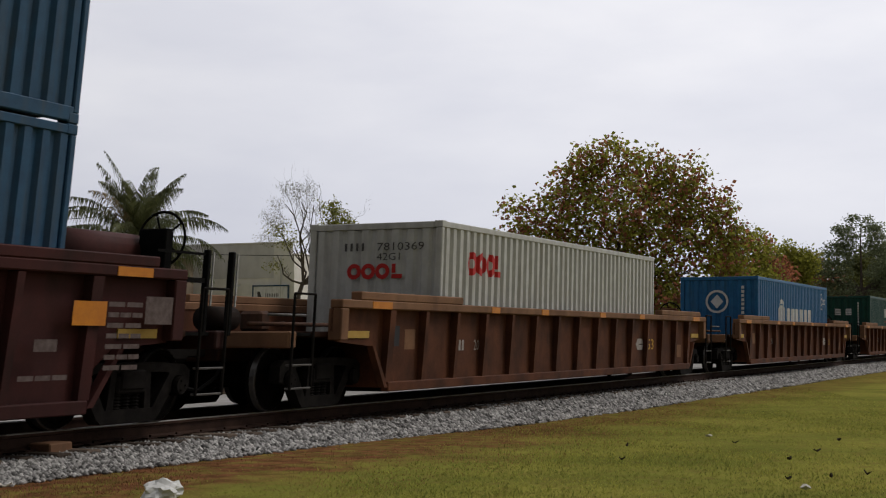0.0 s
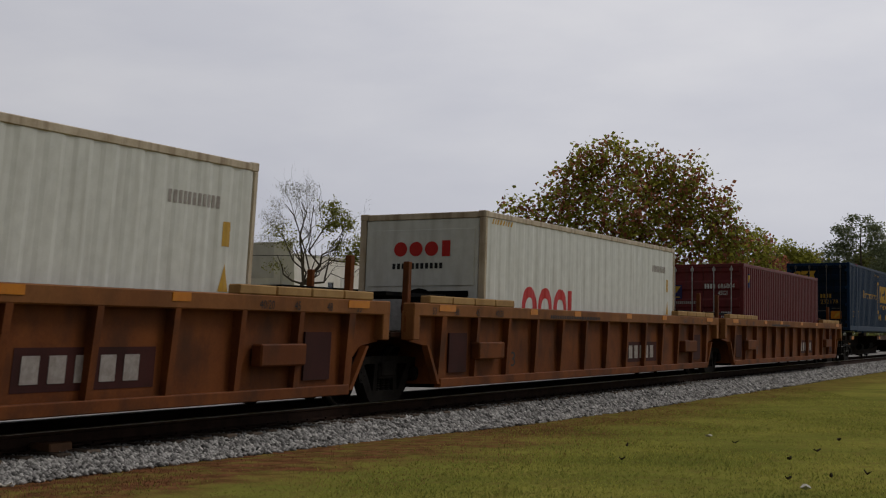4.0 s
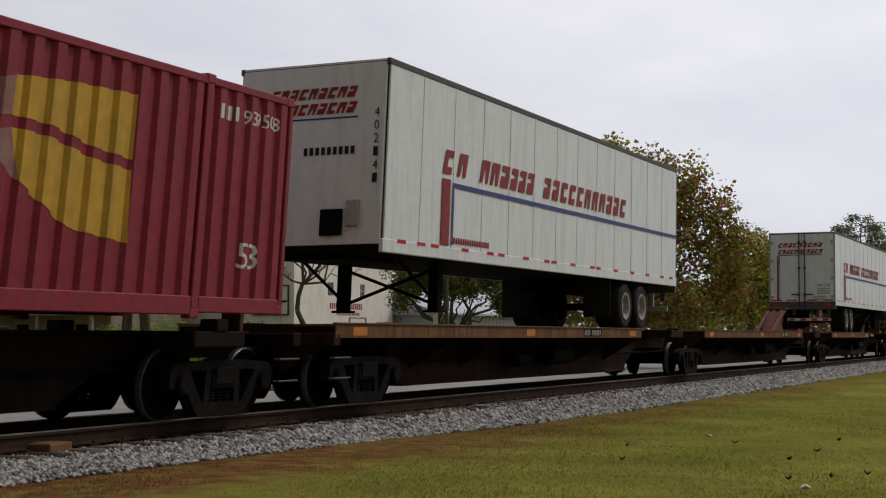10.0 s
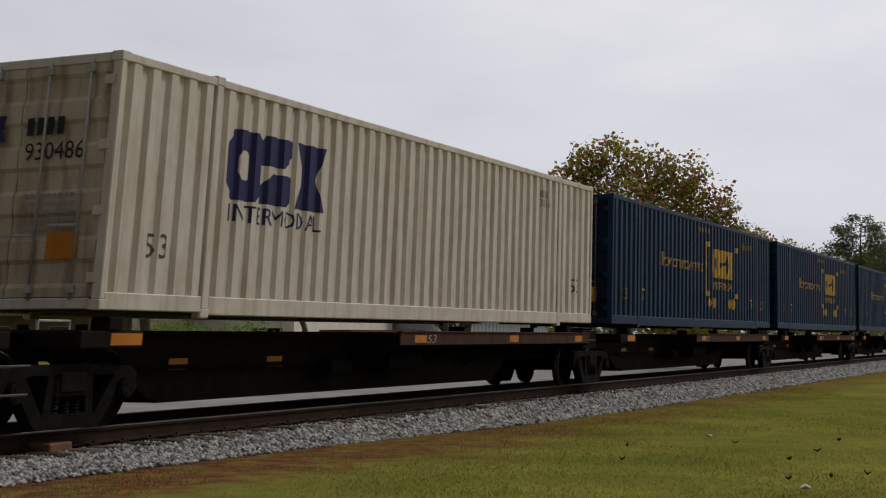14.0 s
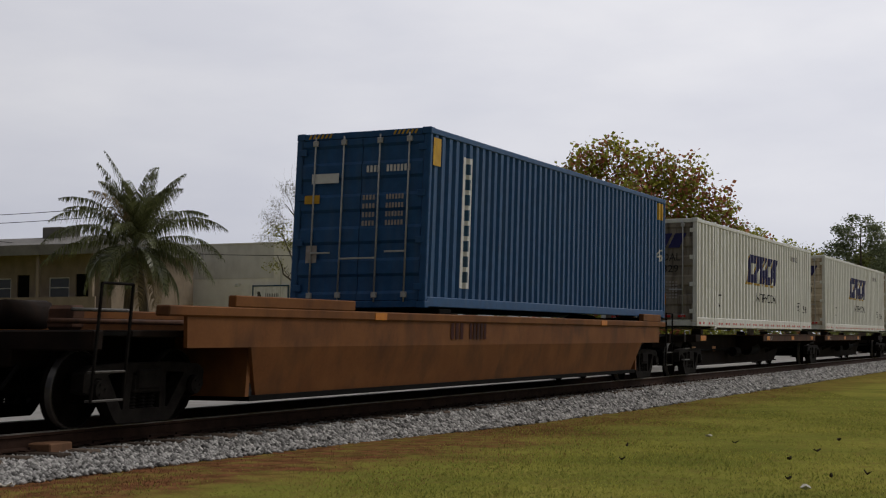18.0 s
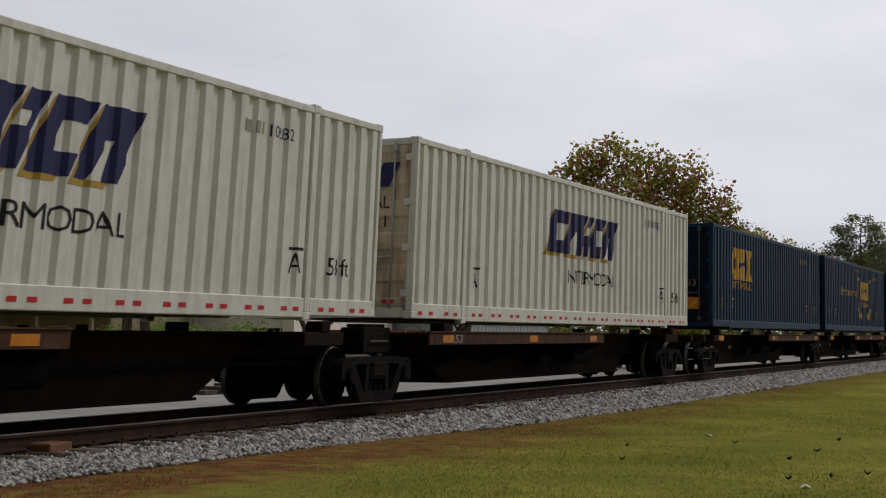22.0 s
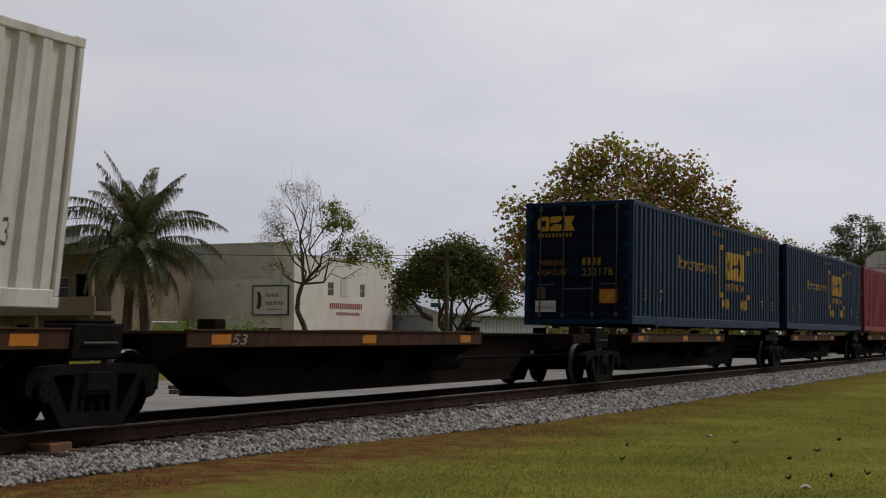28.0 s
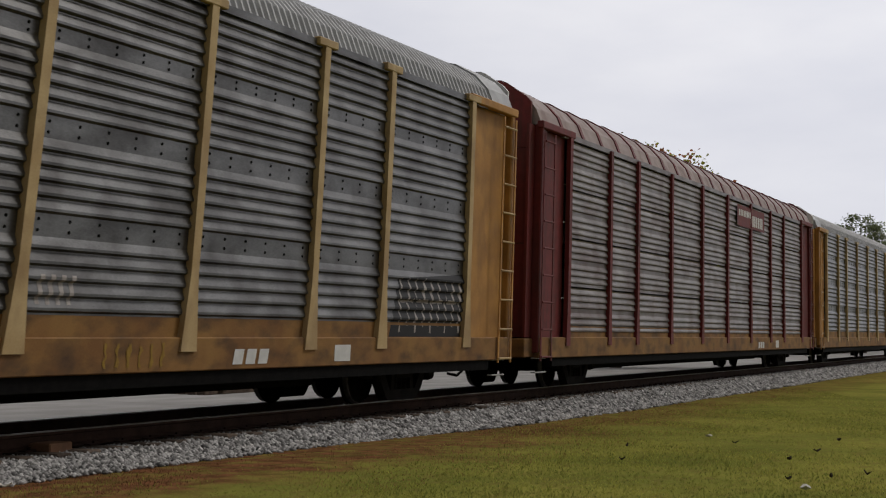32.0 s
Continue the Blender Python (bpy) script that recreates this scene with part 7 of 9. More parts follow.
def window(parent, plane, at, u0, u1, z0, z1, frame_mat="offwhite"):
    f = bmesh.new()
    w = 0.06
    put = (lambda a, b, c, d, i, o: box(f, at + i, at + o, a, b, c, d)) if plane == "x" else (lambda a, b, c, d, i, o: box(f, a, b, at + i, at + o, c, d))
    put(u0, u1, z0, z0 + w, 0.02, 0.12)
    put(u0, u1, z1 - w, z1, 0.02, 0.12)
    put(u0, u0 + w, z0 + w, z1 - w, 0.02, 0.12)
    put(u1 - w, u1, z0 + w, z1 - w, 0.02, 0.12)
    put(u0 + w, u1 - w, (z0 + z1) / 2 - 0.025, (z0 + z1) / 2 + 0.025, 0.03, 0.11)
    fr = part("window", f, M[frame_mat], parent)
    g = boxes((at + 0.06, at + 0.08, u0 + w, u1 - w, z0 + w, z1 - w)) if plane == "x" else boxes((u0 + w, u1 - w, at + 0.06, at + 0.08, z0 + w, z1 - w))
    part("pane", g, M["glass"], fr)


def white_building():
    b = thing("white_building", "two-storey off-white stucco commercial building with a parapet", "building")
    x0, x1, y0, y1, zt = 86.0, 101.0, 50.0, 72.0, 7.4
    holes = [(90.7, 91.6, 3.9, 4.9), (95.6, 96.4, 3.9, 4.9), (92.6, 93.6, 3.9, 5.0)]
    part("wall", opening_wall(bmesh.new(), "y", y0, 0.25, x0, x1, -0.5, 6.6, holes[:2]), M["stucco"], b)
    part("wall", opening_wall(bmesh.new(), "x", x0, 0.25, y0 + 0.25, y1, -0.5, zt, [(50.9, 53.4, -0.5, 1.6)]), M["stucco"], b)
    part("wall", boxes((x1 - 0.25, x1, y0 + 0.25, y1, -0.5, 6.6), (x0 + 0.25, x1 - 0.25, y1 - 0.25, y1, -0.5, zt)), M["stucco"], b)
    part("roof", boxes((x0 + 0.25, x1 - 0.25, y0 + 0.25, y1 - 0.25, 6.1, 6.3)), M["roof_grey"], b)
    part("parapet_cap", boxes((x0 - 0.05, x0 + 0.30, y0 - 0.05, y1, zt, zt + 0.08), (x0 + 0.3, x1 + 0.05, y0 - 0.05, y0 + 0.30, 6.6, 6.68)), M["stucco"], b)
    for h in holes[:2]:
        window(b, "y", y0, *h)
    part("shutter", boxes((holes[2][0], holes[2][1], y0 - 0.03, y0 - 0.003, 3.9, 5.2)), M["offwhite"], b)
    part("canopy", boxes((x0 + 3.5, x1 + 2.0, y0 - 2.5, y0 - 0.003, 1.15, 1.5)), M["welltan"], b, "dark brown canopy")
    part("door", boxes((x0 + 0.1, x0 + 0.16, 50.9, 53.4, -0.5, 1.6)), M["black"], b)
    part("upper_band", boxes((x0 - 0.02, x0 - 0.004, y0 + 1.6, y1, 5.02, zt - 0.004)), M["stucco_grey"], b, "greyer painted upper band")
    part("downpipe", rod(bmesh.new(), (x0 - 0.08, y0 + 1.0, -0.4), (x0 - 0.08, y0 + 1.0, 6.4), 0.05), M["offwhite"], b)
    flat = lambda x: y0
    on_side("lettering", sheet(*bars(17, 0, 0, 5.0, 0.42, 0.3)), 91.0, 3.0, M["dullred"], b, flat)
    on_side("lettering", sheet(*bars(14, 0, 0, 3.6, 0.22, 0.3)), 92.0, 2.55, M["dullred"], b, flat)
    part("wall_lamp", boxes((x0 - 0.55, x0, 54.2, 54.24, 4.62, 4.66), (x0 - 0.6, x0 - 0.35, 54.1, 54.35, 4.45, 4.65), bevel=0.02), M["white"], b)
    s = thing("sign_board", "white signboard in a dark blue frame fixed to the wall", "sign")
    part("board", boxes((x0 - 0.10, x0 - 0.03, 50.45, 53.15, 2.55, 4.45)), M["rack_white"], s)
    fr = bmesh.new()
    for r in ((50.37, 53.23, 4.45, 4.53), (50.37, 53.23, 2.47, 2.55), (50.37, 50.45, 2.55, 4.45), (53.15, 53.23, 2.55, 4.45)):
        box(fr, x0 - 0.13, x0 - 0.02, *r)
    part("frame", fr, M["slate"], s)
    on_end("lettering", sheet(*bars(8, 0.9, 1.12, 2.0, 1.36, 0.55), *bars(11, 0.95, 0.58, 2.4, 0.84, 0.55), *bars(16, 1.0, 0.24, 2.2, 0.31)), 53.1, 2.6, x0 - 0.10, M["casting"], s)
    on_end("emblem", sheet([(0.2, 0.35), (0.40, 0.28), (0.58, 0.5), (0.60, 1.1), (0.45, 1.5), (0.25, 1.5), (0.30, 0.9)]), 53.1, 2.6, x0 - 0.10, M["casting"], s)


def tan_building():
    b = thing("apartment_house", "two-storey tan apartment house with a roofed gallery", "building")
    x0, x1, y0, y1 = 75.0, 84.0, 56.8, 90.0
    holes = []
    for k in range(6):
        y = 58.6 + k * 4.7
        holes += [(y, y + 1.0, 2.9, 5.0), (y + 1.5, y + 3.1, 3.5, 4.8), (y, y + 1.0, -0.4, 1.8), (y + 1.5, y + 3.1, 0.5, 1.7)]
    part("wall", opening_wall(bmesh.new(), "x", x0, 0.25, y0, y1, -0.5, 6.3, holes), M["stucco_tan"], b)
    part("wall", boxes((x0 + 0.25, x1, y0, y0 + 0.25, -0.5, 6.3), (x1 - 0.25, x1, y0 + 0.25, y1, -0.5, 6.3), (x0 + 0.25, x1 - 0.25, y1 - 0.25, y1, -0.5, 6.3)), M["stucco_tan"], b)
    part("inner_floor", boxes((x0 + 0.25, x1 - 0.25, y0 + 0.25, y1 - 0.25, 2.3, 2.5)), M["stucco_tan"], b)
    part("roof", prism(bmesh.new(), [(x0 - 1.9, 6.3), (x1 + 0.5, 6.3), (x1 + 0.5, 6.75), (x0 + 2.5, 7.6), (x0 - 1.9, 6.75)], "y", y0 - 0.5, y1 + 0.5), M["roof_grey"], b)
    part("fascia", boxes((x0 - 1.98, x0 - 1.9, y0 - 0.5, y1 + 0.5, 6.15, 6.8)), M["roof_grey"], b)
    part("gallery_floor", boxes((x0 - 1.7, x0, y0, y1, 2.35, 2.6)), M["stucco_tan"], b)
    for h in holes:
        if h[1] - h[0] > 1.2:
            window(b, "x", x0, *h)
        else:
            part("door", boxes((x0 + 0.1, x0 + 0.16, *h)), M["black"], b)
    for k in range(9):
        y = y0 + 0.2 + k * 4.2
        part("post", boxes((x0 - 1.65, x0 - 1.45, y, y + 0.2, -0.5, 6.3)), M["stucco_tan"], b)
    part("railing_wall", boxes((x0 - 1.66, x0 - 1.56, y0, y1, 2.6, 3.5)), M["stucco_tan"], b)
    part("roof_unit", boxes((77.0, 79.0, 62.4, 64.0, 7.2, 8.25), bevel=0.05), M["roof_grey"], b, "rooftop air conditioner")


def shed():
    b = thing("metal_shed", "low pale blue ribbed metal shed with a shallow roof", "building")
    x0, x1, y0, y1 = 101.6, 126.0, 46.5, 60.0
    pts = folds(x0, x1, 0.8, y0, y0 + 0.06) + [(x1, y0 + 0.12), (x0, y0 + 0.12)]
    part("wall", prism(bmesh.new(), pts, "z", 0.8, 2.7), M["metal_wall"], b)
    part("plinth", boxes((x0, x1, y0 - 0.02, y0 + 0.14, -0.5, 0.8)), M["wellbrown"], b)
    part("wall", boxes((x0, x0 + 0.12, y0 + 0.14, y1, -0.5, 2.7), (x1 - 0.12, x1, y0 + 0.14, y1, -0.5, 2.7), (x0 + 0.12, x1 - 0.12, y1 - 0.12, y1, -0.5, 2.7)), M["metal_wall"], b)
    part("roof", prism(bmesh.new(), [(y0 - 0.5, 2.7), (y1 + 0.5, 2.7), (y1 + 0.5, 2.85), (53.2, 5.2), (y0 - 0.5, 2.85)], "x", x0 - 0.4, x1 + 0.4), M["metal_wall"], b)


def street_sign():
    t = thing("street_sign", "small teal street name plate over a white board on a post", "sign")
    x, y = spot(80.0, -0.4)
    part("post", rod(bmesh.new(), (x, y, -0.5), (x, y, 2.9), 0.03, 8), M["galv"], t)
    part("name_plate", boxes((x - 0.03, x - 0.01, y - 0.30, y + 0.30, 2.62, 2.86)), M["teal"], t, "teal name plate")
    part("board", boxes((x - 0.04, x - 0.03, y - 0.14, y + 0.14, 1.35, 2.25)), M["offwhite"], t, "white board")


M["teal"] = surface("teal_plate", (0.05, 0.17, 0.17), (0.04, 0.13, 0.13), 0.5, bump=0.0)
street_sign()
white_building()
tan_building()
shed()

pole = thing("utility_pole", "weathered timber utility pole with sagging wires", "pole")
px, py = spot(84.0, 0.2)
part("shaft", rod(bmesh.new(), (px, py, -0.5), (px, py, 5.9), 0.14, 10, 0.10), M["wood_pole"], pole)
part("crossarm", boxes((px - 0.06, px + 0.06, py - 0.9, py + 0.9, 5.5, 5.62)), M["wood_pole"], pole)


def wire(p, q, sag, r=0.018):
    """One sagging wire as a tube."""
    bm = bmesh.new()
    p, q = Vector(p), Vector(q)
    side = (q - p).cross(Vector((0, 0, 1))).normalized() * r
    rows = []
    for i in range(13):
        c = p.lerp(q, i / 12) - Vector((0, 0, sag * math.sin(math.pi * i / 12)))
        rows.append([bm.verts.new(c + o) for o in (side, Vector((0, 0, r)), -side, Vector((0, 0, -r)))])
    for a, b in zip(rows, rows[1:]):
        for k in range(4):
            bm.faces.new((a[k], a[(k + 1) % 4], b[(k + 1) % 4], b[k]))
    part("wire", bm, M["black"], pole)


wire((px, py, 5.7), (*spot(76, -3.0), 5.2), 0.25)
wire((px, py, 5.7), (*spot(100, -40), 8.6), 0.75)
wire((*spot(105, -36), 9.6), (*spot(84, -16.5), 8.7), 0.1, 0.02)
wire((*spot(105, -36), 9.0), (*spot(84, -16.5), 8.2), 0.1, 0.02)

M["leaf_shrub"] = surface("bright_shrub_leaf", (0.24, 0.36, 0.075), (0.16, 0.26, 0.05), 0.6, scale=0.5, island=0.4, bump=0.0, leafy=0.4)
shrub = thing("shrub_row", "low bright green shrubs before the houses", "shrubs")
lbs = []
for k, (d, o) in enumerate(((74, -16.5), (74, -14.6), (75, -13.7), (74, -12.9), (70, -12), (72, -9.6), (78, -11.3))):
    sx, sy = spot(d, o)
    lbs.append((sx, sy, 0.7, 1.15, 1.15, 1.0 + 0.15 * (k % 3)))
tagged(leaf_cloud("foliage", shrub, M["leaf_shrub"], lbs, 5200, 0.16, 91, 0.3, 4), kind="stuff")

# timber and steel left lying beyond the track
pile = thing("timber_pile", "flat dark stack of old timbers lying on the road's edge", "timber")
for k in range(4):
    part("timber", boxes((27.4 + 0.1 * k, 30.6 + 0.15 * k, 18.2 + 0.32 * k, 18.40 + 0.32 * k, -0.30, -0.20), bevel=0.01), M["tie"], pile)
for x in (28.5, 30.4):
    part("timber", boxes((x - 0.5, x - 0.3, 18.1, 19.6, -0.20, -0.12), bevel=0.01), M["tie"], pile)

# fallen leaves and scraps on the lawn
M["dead_leaf"] = surface("dead_leaf", (0.030, 0.020, 0.013), (0.018, 0.012, 0.009), 0.8, scale=20)
M["paper"] = surface("pale_scrap", (0.62, 0.60, 0.54), (0.5, 0.48, 0.42), 0.7, scale=20)


def fallen(x, y, s, material, label, seed, name="fallen_leaf", lift=0.03):
    rng = random.Random(seed)
    bm = bmesh.new()
    n = 9
    top, low = [], []
    for k in range(n):
        a = 2 * math.pi * k / n
        r = s * (1.0 if k % 3 else 0.75) * rng.uniform(0.85, 1.1)
        z = abs(math.cos(a)) * lift * rng.uniform(0.6, 1.4) + 0.012
        top.append(bm.verts.new((r * math.cos(a), r * 0.5 * math.sin(a), z + 0.006)))
        low.append(bm.verts.new((r * math.cos(a), r * 0.5 * math.sin(a), z)))
    ct, cb = bm.verts.new((0, 0, 0.012)), bm.verts.new((0, 0, 0.006))
    for k in range(n):
        j = (k + 1) % n
        bm.faces.new((top[k], top[j], ct))
        bm.faces.new((low[j], low[k], cb))
        bm.faces.new((top[k], low[k], low[j], top[j]))
    o = new(name, mesh_of(name, bm, material))
    o.matrix_world = pose(x, y, ground_z(x) + 0.025, 0, 0, rng.uniform(0, 180))
    return tagged(o, label, "leaf" if "leaf" in name else "litter", "litter on the lawn")


for k, (x, y) in enumerate(((18.70, 4.36), (17.55, 3.12), (20.03, 3.27), (16.01, 3.14), (13.90, 2.35), (13.48, 2.66), (15.13, 4.75), (17.45, 5.41), (14.38, 2.09))):
    fallen(x, y, 0.055 if k < 4 else 0.04, M["dead_leaf"], "curled dark dead leaf on the lawn", 60 + k)
fallen(20.07, 5.04, 0.10, M["paper"], "pale dry leaf on the lawn", 70)
fallen(12.59, 2.34, 0.09, M["paper"], "pale scrap on the lawn", 71, "paper_scrap")
fallen(9.83, 8.52, 0.06, M["paper"], "pale scrap at the ballast's foot", 72, "paper_scrap")

# ---- the train, from its head to its tail; u is the place along it at the clip's start ----
# maroon well car with two stacked containers
well_car(3.95, top=1.74, mat="welldark", topm="welldark", lead=True, label="sooty maroon well car with worn stencils")
lead = MOVES[-1][0]
for x, z, w, h in ((7.93, 1.10, 0.54, 0.25), (9.14, 1.12, 0.50, 0.30), (7.40, 0.84, 0.34, 0.12)):
    on_side("stencil_plate", sheet(rect(0, 0, w, h)), x, z, M["orange" if h == 0.25 else "dim_stencil"], lead, lambda x: -1.513)
for k in range(7):
    on_side("stencil", sheet(*bars(3 if k % 2 else 2, 0, 0, 0.62, 0.05, 0.12)), 8.50, 1.30 - k * 0.11, M["dim_stencil"], lead, lambda x: -1.513)
on_side("stencil", sheet(*bars(3, 0, 0, 0.75, 0.05, 0.1)), 7.22, 0.56, M["dim_stencil"], lead, lambda x: -1.513)
lo, f, br, hl, hw = container(12.192, 2.438, 2.896, "slate", "slate blue corrugated container at the bottom of a stack", posts=False, pitch=0.28, low_rail=0.18)
rides(lo, 5.93, 0.29)
rides(copy_thing(lo, Matrix()), 5.93, 3.19)
tagged(MOVES[-1][0], "slate blue corrugated container on top of another")

# three single well cars with 40-foot containers
well_car(27.45, label="oxide brown well car with ribbed sides and worn tan chord")
W1 = MOVES[-1][0]
on_side("number", sheet(*bars(4, 0, 0, 0.50, 0.17)), -5.90, 0.77, M["faded"], W1, lambda x: -1.38)
on_side("number", glyphs("20797", 0.17, 0.58), -5.03, 0.77, M["faded"], W1, lambda x: -1.38)
on_side("size_mark", glyphs("53", 0.24, 0.5), 5.03, 0.70, M["yellow"], W1, lambda x: -1.38)
on_side("brand_mark", sheet(*notched(4.15, 0.70, 4.72, 0.95, 0.2)), 0, 0, M["faded"], W1, lambda x: -1.38)
for x, z in ((-8.2, 0.85), (-7.66, 0.80), (7.15, 0.78), (7.55, 0.50)):
    on_side("stencil_plate", sheet(rect(0, 0, 0.36, 0.30)), x, z, M["ink" if x == -8.2 else "welltop"], W1, lambda x: -1.38)
rides(copy_thing(W1, Matrix()), 51.05)
rides(copy_thing(W1, Matrix()), 74.50)

g, f, br, hl, hw = container(12.192, 2.438, 2.591, "greybox", "pale grey corrugated container with red disc marks in a well", posts=False, pitch=0.28, end="front", low_rail=0.18)
on_side("brand_mark", sheet(*ring(0.2, 0.21, 0.20, 0.20, 0.12), *ring(0.6, 0.21, 0.20, 0.20, 0.12), *ring(1.0, 0.21, 0.20, 0.20, 0.12), rect(1.22, 0.02, 1.45, 0.12), rect(1.22, 0.16, 1.33, 0.40)), -4.98, 1.73, M["red_letter"], g, f, br)
on_end("brand_mark", sheet(*ring(0.14, 0.13, 0.13, 0.13, 0.07), *ring(0.40, 0.13, 0.13, 0.13, 0.07), *ring(0.66, 0.13, 0.13, 0.13, 0.07), rect(0.83, 0.01, 1.02, 0.08), rect(0.83, 0.10, 0.90, 0.25)), 0.50, 1.65, -hl + 0.010, M["red_letter"], g)
on_end("number", sheet(*bars(4, 0, 0, 0.42, 0.13, 0.6)), 0.55, 2.12, -hl + 0.010, M["casting"], g)
on_end("number", glyphs("7810369", 0.13, 0.85), -0.05, 2.12, -hl + 0.010, M["casting"], g)
on_end("number", glyphs("42G1", 0.12, 0.42), -0.05, 1.96, -hl + 0.010, M["casting"], g)
rides(g, 27.46, 0.28)

b1, f, br, hl, hw = container(12.192, 2.438, 2.591, "azure", "azure blue corrugated container with white ring emblem in a well", posts=False, pitch=0.28, end="front", low_rail=0.18)
on_side("brand_mark", sheet(*bars(6, 0, 0, 4.6, 0.50, 0.28)), -1.6, 1.17, M["white"], b1, f, br)
on_side("emblem", sheet(*ring(-2.4, 1.5, 0.46, 0.46, 0.14, 20, 0.0, 0.5), rect(-2.86, 1.1, -2.72, 1.5), rect(-2.08, 1.1, -1.94, 1.5), rect(-2.6, 1.1, -2.46, 1.75), rect(-2.34, 1.1, -2.2, 1.75)), 0, 0, M["white"], b1, f, br)
on_end("emblem", sheet(*ring(0.36, 0.36, 0.36, 0.36, 0.07, 24), [(0.36, 0.14), (0.56, 0.36), (0.36, 0.58), (0.16, 0.36)]), 0.42, 1.45, -hl + 0.010, M["white"], b1)
on_end("number", sheet(*[q for k in range(9) for q in (rect(0, -k * 0.13, 0.09, -k * 0.13 + 0.09),)]), -0.70, 2.2, -hl + 0.010, M["white"], b1)
for z, w in ((2.13, 0.42), (1.93, 0.86), (1.72, 0.40)):
    on_side("number_plate", sheet(rect(0, 0, w, 0.19)), 4.84, z, M["white"], b1, f, br)
    on_side("number", sheet(*bars(4 if w < 0.6 else 7, 0.04, 0.03, w - 0.04, 0.16, 0.4)), 4.84, z, M["azure"], b1, lambda x: f(x) - 0.003, br)
rides(b1, 51.03, 0.28)

gr, f, br, hl, hw = container(12.192, 2.438, 2.591, "green", "dark green corrugated container with white lettering in a well", posts=False, pitch=0.28, end="front", low_rail=0.18)
on_side("brand_mark", sheet(*bars(7, 0, 0, 2.45, 0.40, 0.3)), -1.28, 1.65, M["white"], gr, f, br)
on_side("rule", sheet(rect(0, 0, 2.2, 0.03)), -1.15, 1.43, M["red_letter"], gr, f, br)
on_end("lettering", sheet(*[rect(a, b, a + 0.26, b + 0.055) for a in (0, 0.48) for b in (0, 0.075, 0.15, 0.225)]), 0.35, 1.72, -hl + 0.010, M["white"], gr)
on_end("number", sheet(*[rect(0, -k * 0.12, 0.06, -k * 0.12 + 0.085) for k in range(9)]), -0.66, 2.2, -hl + 0.010, M["white"], gr)
rides(gr, 74.52, 0.28)

# a three-unit ochre well car: two reefers and a maroon box
for k, u in enumerate((98.05, 117.75, 137.55)):
    if k == 0:
        w, _ = well_car(u, half_top=9.45, half_low=8.35, top=1.50, mat="welltan", topm="tanchord", ribs=1.42, style="tan", left="end", right="joint",
                        label="ochre brown well car with ribbed sides and size stencils")
        W2 = MOVES[-1][0]
    else:
        well_car(u, half_top=9.45 if k == 1 else 9.6, half_low=8.35, top=1.50, mat="welltan", topm="tanchord", ribs=1.42, style="tan", left="joint", right="joint" if k == 1 else "end",
                 label="ochre brown well car with ribbed sides and size stencils")
    wc = MOVES[-1][0]
    wall = lambda x: -1.38
    on_side("size_mark", glyphs("53", 0.26, 0.48), -5.45, 0.47, M["ink"], wc, wall)
    on_side("stencil_panel", sheet(rect(0, 0, 2.3, 0.44)), 1.66, 0.44, M["welldark"], wc, lambda x: -1.38)
    on_side("stencil", sheet(*bars(5, 0.12, 0.08, 2.15, 0.36)), 1.66, 0.44, M["faded"], wc, lambda x: -1.386)
    on_side("lettering", sheet(*bars(30, 0, 0, 2.95, 0.06)), -3.56, 1.33, M["ink"], wc, lambda x: -1.514)
    for q in (1, -1):
        for j, s in enumerate(("53", "48", "45", "40/20")):
            on_side("size_mark", glyphs(s, 0.11), q * (8.6 - j * 0.85) - 0.2, 1.33, M["ink"], wc, lambda x: -1.514)
        part("lock_box", boxes((*sorted((q * 7.0, q * 5.9)), -1.56, -1.40, 0.62, 0.90), bevel=0.02), M["welltan"], wc)
        part("tool_panel", boxes((*sorted((q * 7.9, q * 7.2)), -1.41, -1.375, 0.42, 1.05)), M["welldark"], wc)
        part("stake", boxes((q * 8.9 - 0.06, q * 8.9 + 0.06, -1.15, -1.05, 1.06, 2.15), bevel=0.01), M["welltan"], wc)
        part("stake", boxes((q * 8.2 - 0.05, q * 8.2 + 0.05, 0.95, 1.05, 1.06, 2.1), bevel=0.01), M["welltan"], wc)
        part("walkway", boxes((*sorted((q * 9.4, q * 7.2)), -1.0, 1.0, 1.62, 1.68)), M["black"], wc)
